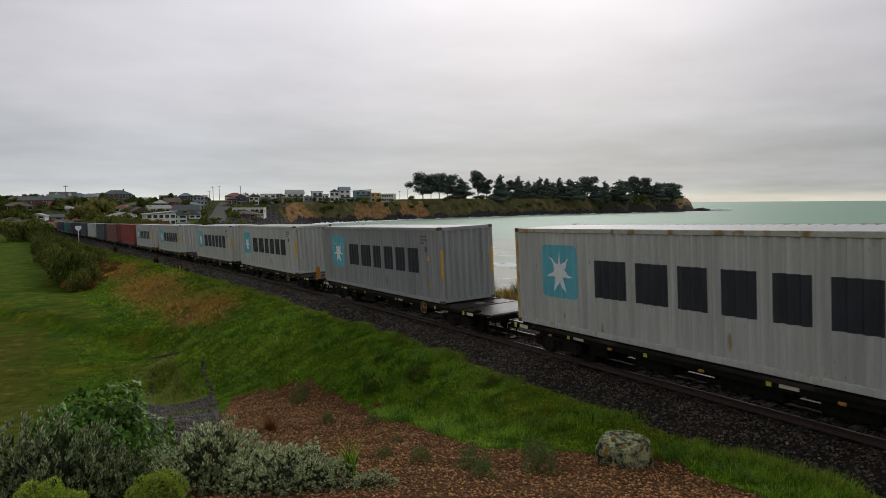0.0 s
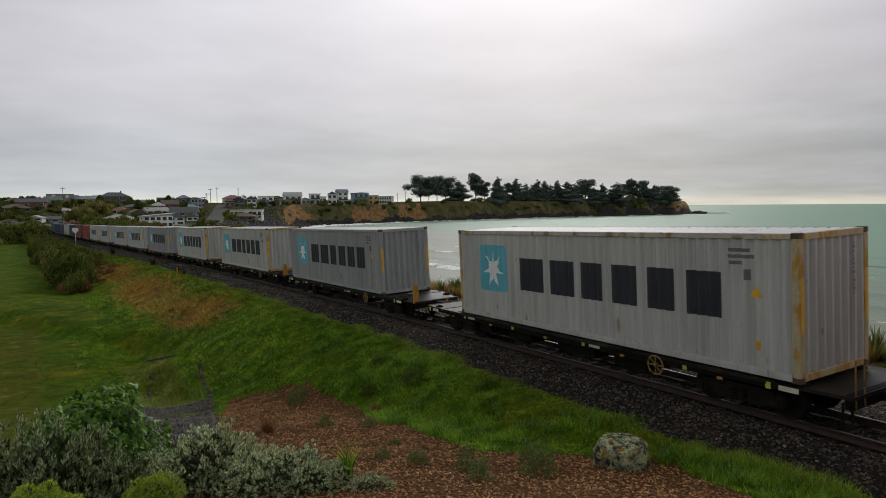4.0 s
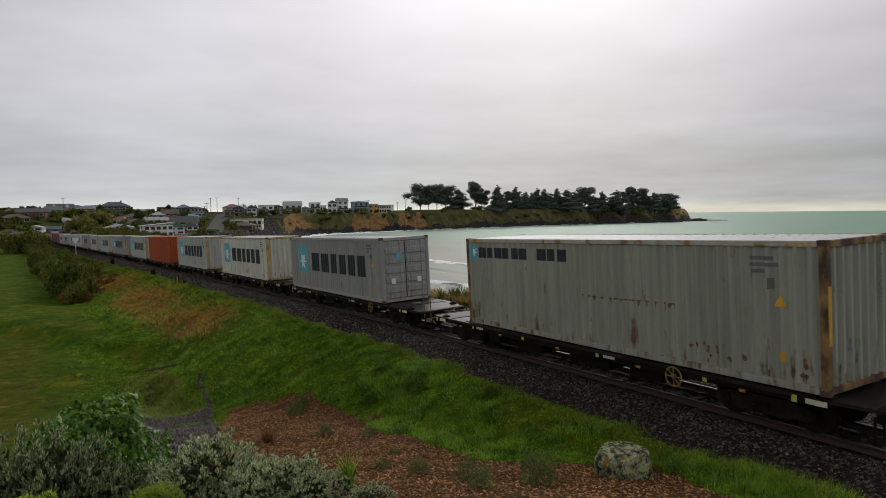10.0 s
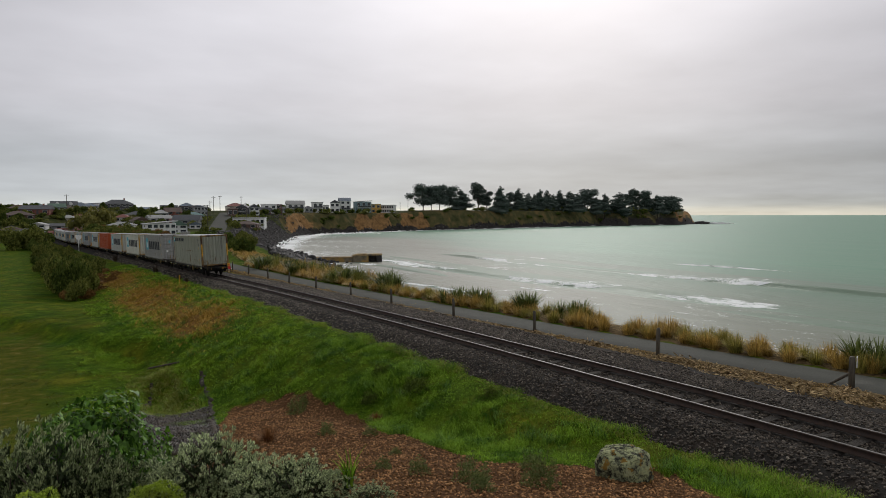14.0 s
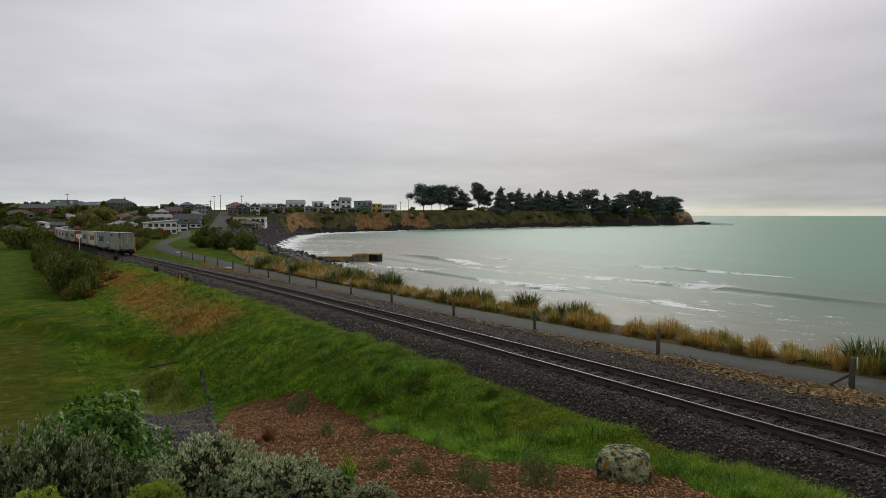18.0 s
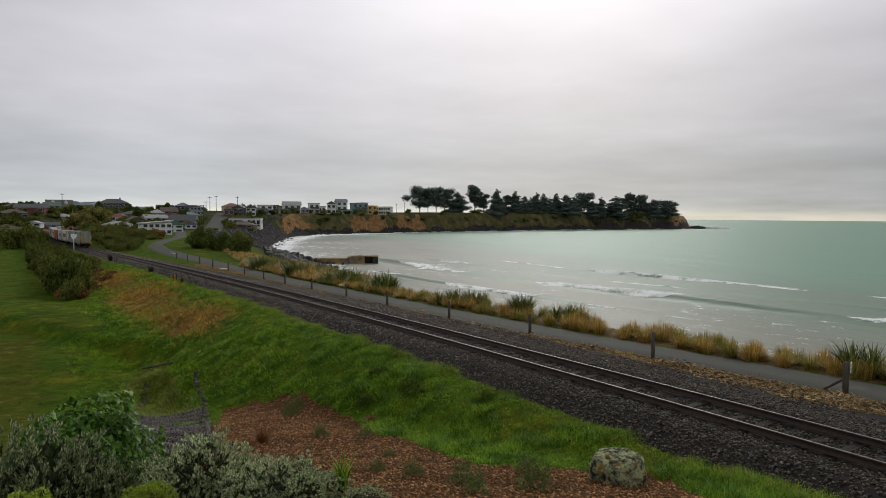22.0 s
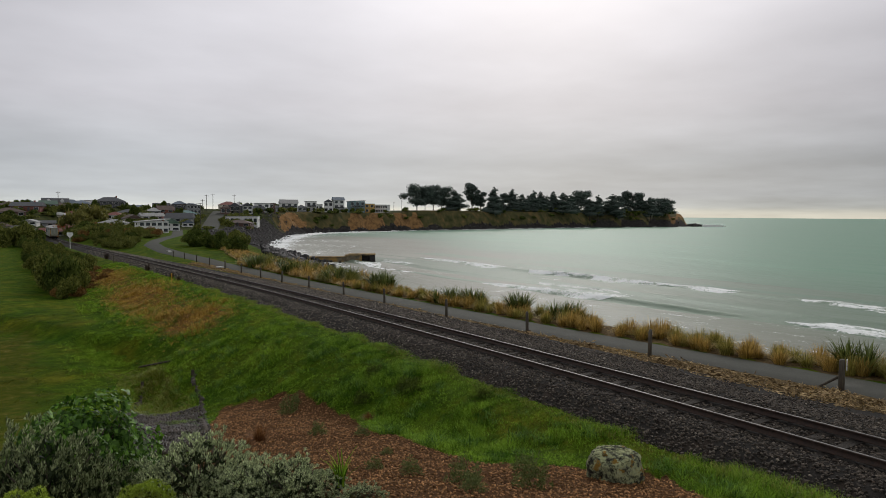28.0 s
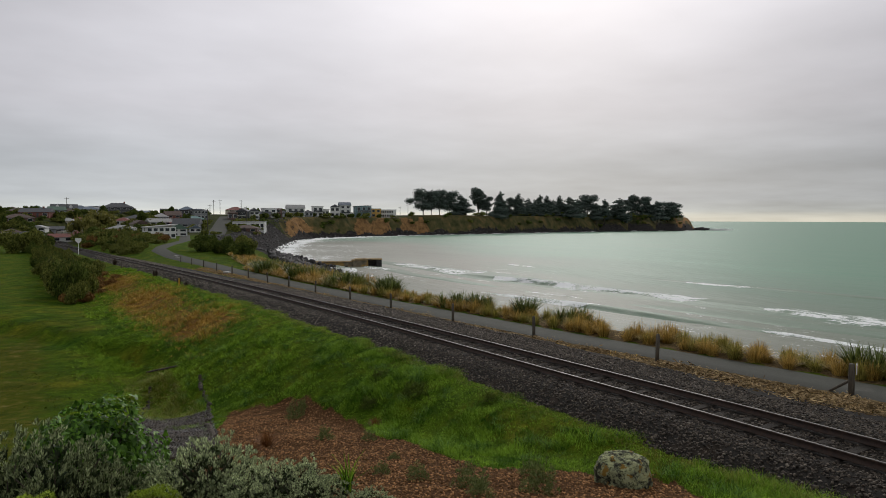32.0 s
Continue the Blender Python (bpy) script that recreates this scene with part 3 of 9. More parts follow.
def build_ground():
    X, Y, F = polar_sheet(np.r_[0.0, np.geomspace(.06, 330, 225), np.arange(332, 660, 1.7), np.geomspace(662, 4800, 40)], .22, 4)
    Z = terrain(X, Y)
    me = fast_mesh("ground", np.stack([X, Y, Z], 1), F, ground_material(), True)
    u, zr, s = off_track(X, Y)
    d = coast_distance(X, Y)
    r = np.hypot(X, Y)
    mulch = mulch_mask(X, Y) * (u > 2.6)
    dry = np.clip(blob(u, s, 5.4, 43.5, 1.9, 4.8) + .7 * blob(u, s, 6.6, 52, 1.6, 6) + blob(u, s, 6.2, 62, 2.4, 8.5) + .9 * blob(u, s, 6.0, 83, 2.1, 9) + .35 * blob(u, s, 4.0, 30, 1.0, 5), 0, 1) * (u > 2.4)
    worn = np.clip(.62 * smooth((u - 10.5) / 5) * smooth((75 - s) / 25) + .8 * blob(u, s, 8.4, 36, .5, 4) + .42 * (np.abs(u - 2.6) < .5) + .5 * blob(u, s, 7.2, 24, .8, 3), 0, 1) * (1 - mulch)
    straw = smooth((-u - np.interp(s, [10, 20], [3.3, 4.1])) / .4) * smooth((6.8 + u) / .5) * smooth((98 - s) / 12) + smooth((-u - np.interp(s, [0, 10, 20, 50, 80, 100, 118], [8.3, 8.0, 7.3, 7.4, 8.1, 12, 14.5])) / .4) * smooth((d - 2) / 4) * smooth((60 - s) / 16)
    cl = smooth((Y - 338) / 30) * smooth((d - 1) / 2) * smooth((13.6 + 3.2 * ripple(X, Y, .14, .7) - d) / 3) * np.clip(.98 + .5 * ripple(X, Y, .22, 1.7) + .25 * ripple(X, Y, .6), 0, 1) * (X > 92) * np.clip(sum(smooth((X - a + 6) / 16) * smooth((b + 6 - X) / 16) for a, b in ((94, 121), (150, 188), (194, 226), (498, 516), (552, 640))), 0, 1)
    brush = smooth((Y - 338) / 30) * smooth((d - 1) / 2) * smooth((22 - d) / 3) * (X > 92)
    town = np.clip(smooth((Y - 248 + .1 * X) / 40) + smooth((Y - 370) / 20) * smooth((d - 15) / 3), 0, 1) * (Y > 200)
    rock = np.maximum(smooth((Y - 100) / 30) * smooth((23 - d) / 3) * (Y < 356) * (X > 30), smooth((6.2 - d) / 1.8) * (Y > 335))
    sand = smooth((16 - d) / 6) * smooth((105 - Y) / 25) * (X > 10)
    for n, v in (("mulch", mulch), ("dry", dry), ("worn", worn), ("straw", straw), ("cliff", cl), ("rock", rock), ("sand", sand), ("town", town), ("brush", brush)):
        float_layer(me, n, v)
    return tagged(part("ground", me, None), "mown grass field, grassy railway bank, bark bed and distant cliffs", "ground", kind="structure")


def sea_material():
    mt = bpy.data.materials.new("pale_green_sea_water")
    mt.use_nodes = True
    nt = mt.node_tree
    b = nt.nodes["Principled BSDF"]
    N, L = nt.nodes.new, nt.links.new
    tc = N("ShaderNodeTexCoord")

    def noise_(s, st=(1, 1, 1), d=5, rough=.5):
        mp, n = N("ShaderNodeMapping"), N("ShaderNodeTexNoise")
        mp.inputs["Scale"].default_value = st
        L(tc.outputs["Object"], mp.inputs[0])
        L(mp.outputs[0], n.inputs["Vector"])
        n.inputs["Scale"].default_value, n.inputs["Detail"].default_value, n.inputs["Roughness"].default_value = s, d, rough
        return n.outputs[0]

    def attr(n):
        a = N("ShaderNodeAttribute")
        a.attribute_name = n
        return a.outputs["Fac"]

    r = N("ShaderNodeValToRGB")
    e = r.color_ramp.elements
    e[0].position, e[0].color = .0, (.158, .300, .205, 1)
    e[1].position, e[1].color = 1.0, (.32, .32, .27, 1)
    e.new(.8).color = (.225, .226, .178, 1)
    e.new(.5).color = (.165, .248, .180, 1)
    m = N("ShaderNodeMath")
    m.operation = "MULTIPLY_ADD"
    L(noise_(.03, (1, .4, 1)), m.inputs[0])
    m.inputs[1].default_value = .5
    a = N("ShaderNodeMath")
    a.operation = "SUBTRACT"
    L(attr("shallow"), a.inputs[0])
    a.inputs[1].default_value = .25
    L(a.outputs[0], m.inputs[2])
    L(m.outputs[0], r.inputs[0])
    # lace of foam left behind the breakers
    lace = N("ShaderNodeMath")
    lace.operation = "MULTIPLY_ADD"
    both = N("ShaderNodeMath")
    both.operation = "ADD"
    L(noise_(3.4, (1, .7, 1), 7, .78), both.inputs[0])
    L(noise_(.5, (1, .6, 1), 5, .6), both.inputs[1])
    L(both.outputs[0], lace.inputs[0])
    lace.inputs[1].default_value = .85
    L(attr("foam"), lace.inputs[2])
    q = N("ShaderNodeMapRange")
    q.inputs[1].default_value, q.inputs[2].default_value = 1.28, 1.36
    L(lace.outputs[0], q.inputs[0])
    mx = N("ShaderNodeMix")
    mx.data_type = "RGBA"
    L(q.outputs[0], mx.inputs[0])
    L(r.outputs[0], mx.inputs[6])
    mx.inputs[7].default_value = (.90, .92, .91, 1)
    L(mx.outputs[2], b.inputs["Base Color"])
    rr = N("ShaderNodeMapRange")
    rr.inputs[3].default_value, rr.inputs[4].default_value = .38, .8
    L(q.outputs[0], rr.inputs[0])
    L(rr.outputs[0], b.inputs["Roughness"])
    b.inputs["IOR"].default_value = 1.33
    b.inputs["Specular IOR Level"].default_value = .07
    bp, bq = N("ShaderNodeBump"), N("ShaderNodeBump")
    bp.inputs["Strength"].default_value, bp.inputs["Distance"].default_value = .7, .6
    L(noise_(.16, (1, .35, 1), 5, .6), bp.inputs["Height"])
    bq.inputs["Strength"].default_value, bq.inputs["Distance"].default_value = .6, .12
    L(noise_(.9, (1, .6, 1), 5, .6), bq.inputs["Height"])
    L(bp.outputs[0], bq.inputs["Normal"])
    L(bq.outputs[0], b.inputs["Normal"])
    return mt


SEA_MAT = sea_material()


def build_sea():
    X, Y, F = polar_sheet(np.geomspace(12, 4900, 300), .35, 5)
    d = coast_distance(X, Y)
    swell = .07 * np.sin((X * .97 + Y * .18) / 5.2 + 1.2 * np.sin(Y / 37.0)) * smooth(-d / 30) * smooth((900 - np.hypot(X, Y)) / 500)
    me = fast_mesh("sea", np.stack([X, Y, SEA + swell], 1), F, SEA_MAT, True)
    beach = (Y < 200) * 1.0
    foam = (.335 + .085 * ripple(X, Y, .07) + .05 * ripple(X, Y, .21, 1.0)) * smooth((78 + d) / 48) * smooth((190 - Y) / 60) + (.405 + .10 * ripple(X, Y, .06, 2.0)) * smooth((75 + d) / 60) * smooth((Y - 150) / 40) * smooth((430 - Y) / 60) + (.34 + .17 * ripple(X, Y, .22)) * np.exp(-((d + 1.5) / 5.5) ** 2) * smooth((Y - 120) / 50) + .30 * np.exp(-((d + 4) / 9) ** 2) * smooth((Y - 300) / 60)
    float_layer(me, "foam", foam - .03)
    float_layer(me, "shallow", .8 * smooth((120 + d) / 115) * smooth((430 - Y) / 170) + .22 * smooth((Y - 115) / 50) * smooth((400 - Y) / 120) * smooth((110 + d) / 50))
    return tagged(part("sea", me, None), "pale grey-green sea in a bay, choppy", "sea", kind="structure")


ground = build_ground()
sea = build_sea()


# ---------------------------------------------------------------- track
def ribbon(name, s0, s1, ds, offs, dzs, mat, label, category, follow_cant=False, ends=None):
    """A strip along the track through a cross-section of (offset, height above the rail)."""
    S = np.arange(s0, s1 + ds * .5, ds)
    V = []
    for s in S:
        o = offs(s) if callable(offs) else offs
        z = dzs(s) if callable(dzs) else dzs
        c = cant(s) if follow_cant else 0
        V += [beside(s, a, b + a * math.sin(c)) for a, b in zip(o, z)]
    k = len(V) // len(S)
    i, j = np.meshgrid(np.arange(len(S) - 1), np.arange(k - 1), indexing="ij")
    F = np.stack([i * k + j, i * k + j + 1, (i + 1) * k + j + 1, (i + 1) * k + j], -1).reshape(-1, 4)
    me = fast_mesh(name, np.array(V), F[:, ::-1], mat, True)
    return me


RAIL_Z = [(-.035, 0.0), (.035, 0.0), (.035, -.03), (.009, -.045), (.009, -.115), (.065, -.13), (.065, -.145), (-.065, -.145), (-.065, -.13), (-.009, -.115), (-.009, -.045), (-.035, -.03)]


def rail(s0, s1, off):
    S = np.r_[np.arange(s0, s1, 1.0), s1]
    n = len(RAIL_Z)
    V = []
    for s in S:
        c = cant(s)
        V += [beside(s, off + a, b + off * math.sin(c)) for a, b in RAIL_Z]
    i, j = np.meshgrid(np.arange(len(S) - 1), np.arange(n), indexing="ij")
    F = np.stack([i * n + j, i * n + (j + 1) % n, (i + 1) * n + (j + 1) % n, (i + 1) * n + j], -1).reshape(-1, 4)
    me = fast_mesh("rail", np.array(V), F)
    me.materials.append(RAIL_RUST)
    me.materials.append(RAIL_STEEL)
    idx = np.zeros(len(F), np.int32)
    idx[np.arange(len(F)) % n == 0] = 1
    me.polygons.foreach_set("material_index", idx)
    return me


def build_track():
    bed_off = [-2.75, -2.2, -1.55, -1.2, -.6, 0, .6, 1.2, 1.55, 2.6, 3.6, 4.5]
    bed_dz = [-.64, -.42, -.20, -.17, -.2, -.2, -.2, -.17, -.2, -.42, -.56, -.70]
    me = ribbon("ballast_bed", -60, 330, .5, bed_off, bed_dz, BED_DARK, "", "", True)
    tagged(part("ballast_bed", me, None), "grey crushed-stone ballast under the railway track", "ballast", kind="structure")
    line = thing("railway_track", "single narrow-gauge railway track with worn steel rails", "railway track", kind="structure")
    for off in (-.57, .57):
        part("rail", rail(-60, 330, off), None, line, "steel rail with a polished head")
    sl = Shape().box(-1.05, 1.05, -.11, .11, -.30, -.168, .012).mesh("sleeper")
    sl.materials.append(SLEEPER)
    s, n = -4.0, 0
    rest = Shape()
    while s < 330:
        p, d = track(s)
        m = pose(0, 0, 0, 0, 0, -math.degrees(math.atan2(d[0], d[1])))
        c = cant(s)
        m = Matrix.Translation(p + np.array([0, 0, -.01 * (n % 3)])) @ m @ Matrix.Rotation(-c, 4, "Y") @ pose(rng.normal(0, .02), 0, 0, 0, 0, rng.normal(0, .8))
        if s < 150:
            part("sleeper", sl, None, line, m=m)
        else:
            rest.add([m @ Vector(v) for v in Shape().box(-1.05, 1.05, -.11, .11, -.30, -.155).v], Shape().box(0, 1, 0, 1, 0, 1).f)
        s += .61 + (.02 if n % 5 == 0 else 0)
        n += 1
    tagged(part("far_sleepers", rest, SLEEPER, line), kind="stuff")


build_track()


def path_near(s):
    return float(np.interp(s, [-60, 10, 17, 23, 30, 45, 75, 97, 125, 150, 170, 200, 262], [6.2, 5.95, 5.5, 4.95, 4.75, 4.8, 5.3, 6.2, 7.0, 8.8, 14.5, 25.0, 39.0]))


def path_far(s):
    return float(np.interp(s, [-60, 10, 17, 23, 38, 50, 87, 106, 135, 150, 170, 200, 262], [8.7, 8.3, 7.8, 7.45, 7.4, 7.6, 8.5, 9.4, 10.7, 12.4, 18.3, 29.0, 43.0]))


def build_path():
    """The asphalt walking path, which turns away from the track towards the town."""
    V, S = [], np.arange(-60, 263, 1.5)
    for s in S:
        a, b = path_near(s), path_far(s)
        for k in range(7):
            p = beside(s, a + (b - a) * k / 6)
            z = ground_z(p[0], p[1])
            V.append((p[0], p[1], z + .045 + .02 * math.sin(math.pi * k / 6) - (.10 if k in (0, 6) else 0)))
    i, j = np.meshgrid(np.arange(len(S) - 1), np.arange(6), indexing="ij")
    F = np.stack([i * 7 + j, i * 7 + j + 1, (i + 1) * 7 + j + 1, (i + 1) * 7 + j], -1).reshape(-1, 4)
    me = fast_mesh("path", np.array(V), F[:, ::-1], ASPHALT, True)
    tagged(part("path", me, None), "grey asphalt walking path beside the railway", "path", kind="structure")


build_path()

# ---------------------------------------------------------------- the train
L40, CW, CH = 12.192, 2.438, 2.896
WAGON, PITCH, DECK_Z = 15.95, 16.9, .905
SPEED, REAR_AT = 14.0, 12.95 - 14.0 * 10.5       # rear end of the last wagon along the track at 0 s


def paint(name, c1, c2, rust=.66, dirt=(.16, .10, .055), vary=.05, streak=.08, runs=None):
    """Container paint: slightly chalky, with streaks of rust and dirt running down."""
    return surf(name, c1, c2, .7, .52, .18, 22, c3=dirt, spot=rust, spot_scale=8.0, stretch=(1, 1, .3), vary=vary, bump_d=.004, streak=streak, grain=.06, spec=.3, runs=runs)


GREY_BOX = paint("grey_container_paint", (.25, .256, .252), (.31, .318, .312), .74, runs=(.72, 6.0, (.15, .085, .04)))
PALE_BOX = paint("pale_grey_container_paint", (.385, .392, .362), (.46, .468, .435), .73, runs=(.70, 6.0, (.25, .155, .05)))
CREAM_BOX = paint("rust_streaked_grey_white_container_paint", (.52, .52, .445), (.62, .62, .54), .70, (.33, .24, .09), streak=.14, runs=(.655, 7.0, (.27, .165, .04)))
TAIL_BOX = paint("green_grey_weathered_container_paint", (.28, .29, .235), (.335, .345, .285), .72, (.16, .085, .03), streak=.12, runs=(.635, 6.0, (.115, .062, .020)))
DIM_BOX = paint("mid_grey_container_paint", (.29, .288, .268), (.34, .338, .318), .75, runs=(.72, 6.0, (.15, .085, .04)))
ORANGE_BOX = paint("faded_orange_red_container_paint", (.31, .056, .018), (.385, .078, .024), .72, (.18, .05, .03))
RED_BOX = paint("red_brown_container_paint", (.20, .040, .030), (.27, .055, .040), .68, (.10, .04, .03))
BROWN_BOX = paint("brown_container_paint", (.14, .055, .045), (.19, .07, .055), .66)
DARK_BOX = paint("charcoal_container_paint", (.045, .052, .062), (.075, .085, .10), .7)
NAVY_BOX = paint("navy_container_paint", (.02, .03, .06), (.035, .05, .09), .7)
GREEN_BOX = paint("green_container_paint", (.02, .13, .095), (.03, .18, .13), .7)
ROOF_WHITE = paint("chalky_roof_paint", (.42, .43, .435), (.52, .53, .535), .66)
BLUE_PANEL = surf("light_blue_panel", (.085, .36, .44), (.12, .43, .51), 1.5, .5, .05, 30, grain=.06, streak=.06)
STAR_WHITE = surf("white_star", (.72, .73, .72), (.80, .80, .79), 2, .5, .05, 30)
INK = surf("black_navy_lettering_paint", (.010, .013, .02), (.018, .021, .03), 2, .5, .05, 30)
GREY_INK = surf("faded_grey_marks", (.10, .10, .10), (.15, .15, .15), 4, .6, .05, 30)
RUST_STEEL = surf("rusty_steel_casting", (.055, .028, .018), (.13, .075, .05), 6, .8, .3, 50)
RUST_BROWN = surf("orange_brown_rust", (.09, .045, .018), (.19, .105, .035), 9, .85, .3, 60)
RAIL_EDGE = surf("rust_flecked_top_rail", (.33, .32, .26), (.43, .42, .35), 4, .7, .3, 40, c3=(.22, .14, .05), spot=.60, spot_scale=3.0)
RUBBER = surf("black_rubber", (.012, .012, .012), (.02, .02, .02), 8, .8, .2, 60)
LIME_TAG = surf("lime_reflective_tag", (.35, .42, .06), (.42, .5, .08), 5, .4, .05, 40)
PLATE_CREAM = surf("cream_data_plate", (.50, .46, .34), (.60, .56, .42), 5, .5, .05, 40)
PLATE_DULL = surf("worn_pale_steel", (.16, .15, .13), (.26, .24, .20), 5, .5, .1, 40)
ORANGE_PLATE = surf("orange_plate", (.50, .20, .015), (.60, .26, .02), 4, .5, .1, 40)

PITCH_C, DEPTH_C = .2785, .052


def wave_at(a):
    """Depth of the corrugation a metres along the panel."""
    t = (a / PITCH_C) % 1.0
    return float(np.interp(t, [0, .26, .5, .76, 1.0], [0, 0, 1, 1, 0])) * DEPTH_C


def wave_cuts(a0, a1):
    out = [a0, a1]
    k = math.floor(a0 / PITCH_C)
    while k * PITCH_C < a1:
        out += [a for a in (k * PITCH_C, (k + .26) * PITCH_C, (k + .5) * PITCH_C, (k + .76) * PITCH_C) if a0 + 1e-4 < a < a1 - 1e-4]
        k += 1
    return sorted(out)


def panel(a0, a1, z0, z1, lift, place, rows=1):
    """A corrugated sheet from a0 to a1; place(a, depth, z) puts a point of it."""
    S = Shape()
    A = wave_cuts(a0, a1)
    Zs = np.linspace(z0, z1, rows + 1)
    V = [place(a, wave_at(a) - lift, z) for a in A for z in Zs]
    n = rows + 1
    S.add(V, [(i * n + j, i * n + j + 1, (i + 1) * n + j + 1, (i + 1) * n + j) for i in range(len(A) - 1) for j in range(rows)])
    return S


def near_side(a, d, z):
    return (-CW / 2 + .012 + d, -L40 / 2 + a, z)


def far_side(a, d, z):
    return (CW / 2 - .012 - d, -L40 / 2 + a, z)


def rear_end(a, d, z):
    return (-CW / 2 + a, -L40 / 2 + .02 + d * 1.5, z)


def front_end(a, d, z):
    return (-CW / 2 + a, L40 / 2 - .02 - d, z)


MESH = {}


def shared(key, make, mat, smooth_=False):
    """The mesh of a part in one paint, made once."""
    k = (key, mat.name)
    if k not in MESH:
        me = make().mesh(key, smooth_)
        me.materials.append(mat)
        MESH[k] = me
    return MESH[k]


def rear_plain():
    return panel(.16, CW - .16, .16, CH - .14, 0, rear_end)


LETTER_SPANS = ((8.85, 7.52), (7.36, 6.26), (6.12, 5.18), (4.98, 4.02), (3.80, 2.90), (2.66, 1.62))


def letter_bars(z0, z1):
    """One plain upright block in place of each of six letters; a runs back from the front end."""
    out = []
    for hi, lo in LETTER_SPANS:
        trim = (hi - lo) * .07
        q = panel(lo + trim, hi - trim, z0, z1, .005, near_side)
        out.append(Shape().add(q.v, q.f))
    return out


def columns(spans, a0, a1, lift, step=.018):
    """A flat figure painted on the corrugated side; spans(a) gives its pieces (z0, z1) at a."""
    A = np.unique(np.round(np.r_[np.arange(a0, a1, step), a1, wave_cuts(a0, a1)], 4))
    V, F, seen = [], [], {}

    def at(a, z):
        key = (round(a, 4), round(z, 3))
        if key not in seen:
            seen[key] = len(V)
            V.append(near_side(a, wave_at(a) - lift, z))
        return seen[key]

    for lo, hi in zip(A[:-1], A[1:]):
        u, v = spans(lo + 1e-5), spans(hi - 1e-5)
        if len(u) != len(v):
            u = v = spans((lo + hi) / 2)
        for (p0, p1), (q0, q1) in zip(u, v):
            quad = list(dict.fromkeys([at(lo, p0), at(lo, p1), at(hi, q1), at(hi, q0)]))
            if len(quad) > 2:
                F.append(tuple(quad))
    return Shape().add(V, F)


def round_panel(a, a0, a1, z0, z1, r):
    k = max(0.0, r - min(a - a0, a1 - a))
    cut = r - math.sqrt(max(0.0, r * r - k * k))
    return [(z0 + cut, z1 - cut)]


def star_shape(a_mid, z_mid, r, lift):
    """A plain white seven-pointed star on the panel."""
    pts = []
    for k in range(14):
        w = math.pi * k / 7
        q = r if k % 2 == 0 else r * .36
        pts.append((a_mid + q * .82 * math.sin(w), z_mid + q * math.cos(w)))

    def spans(a):
        z = []
        for (x0, y0), (x1, y1) in zip(pts, pts[1:] + pts[:1]):
            if (x0 <= a) != (x1 <= a):
                z.append(y0 + (y1 - y0) * (a - x0) / (x1 - x0))
        z.sort()
        return list(zip(z[::2], z[1::2]))

    xs = [x for x, _ in pts]
    return columns(spans, min(xs), max(xs), lift, .012)


def end_code():
    S = Shape()
    for k in range(13):
        if k % 5 != 4:
            S.box(.62, .66 + .03 * (k % 2), -.002, .002, 1.55 + .085 * k, 1.605 + .085 * k)
    return S


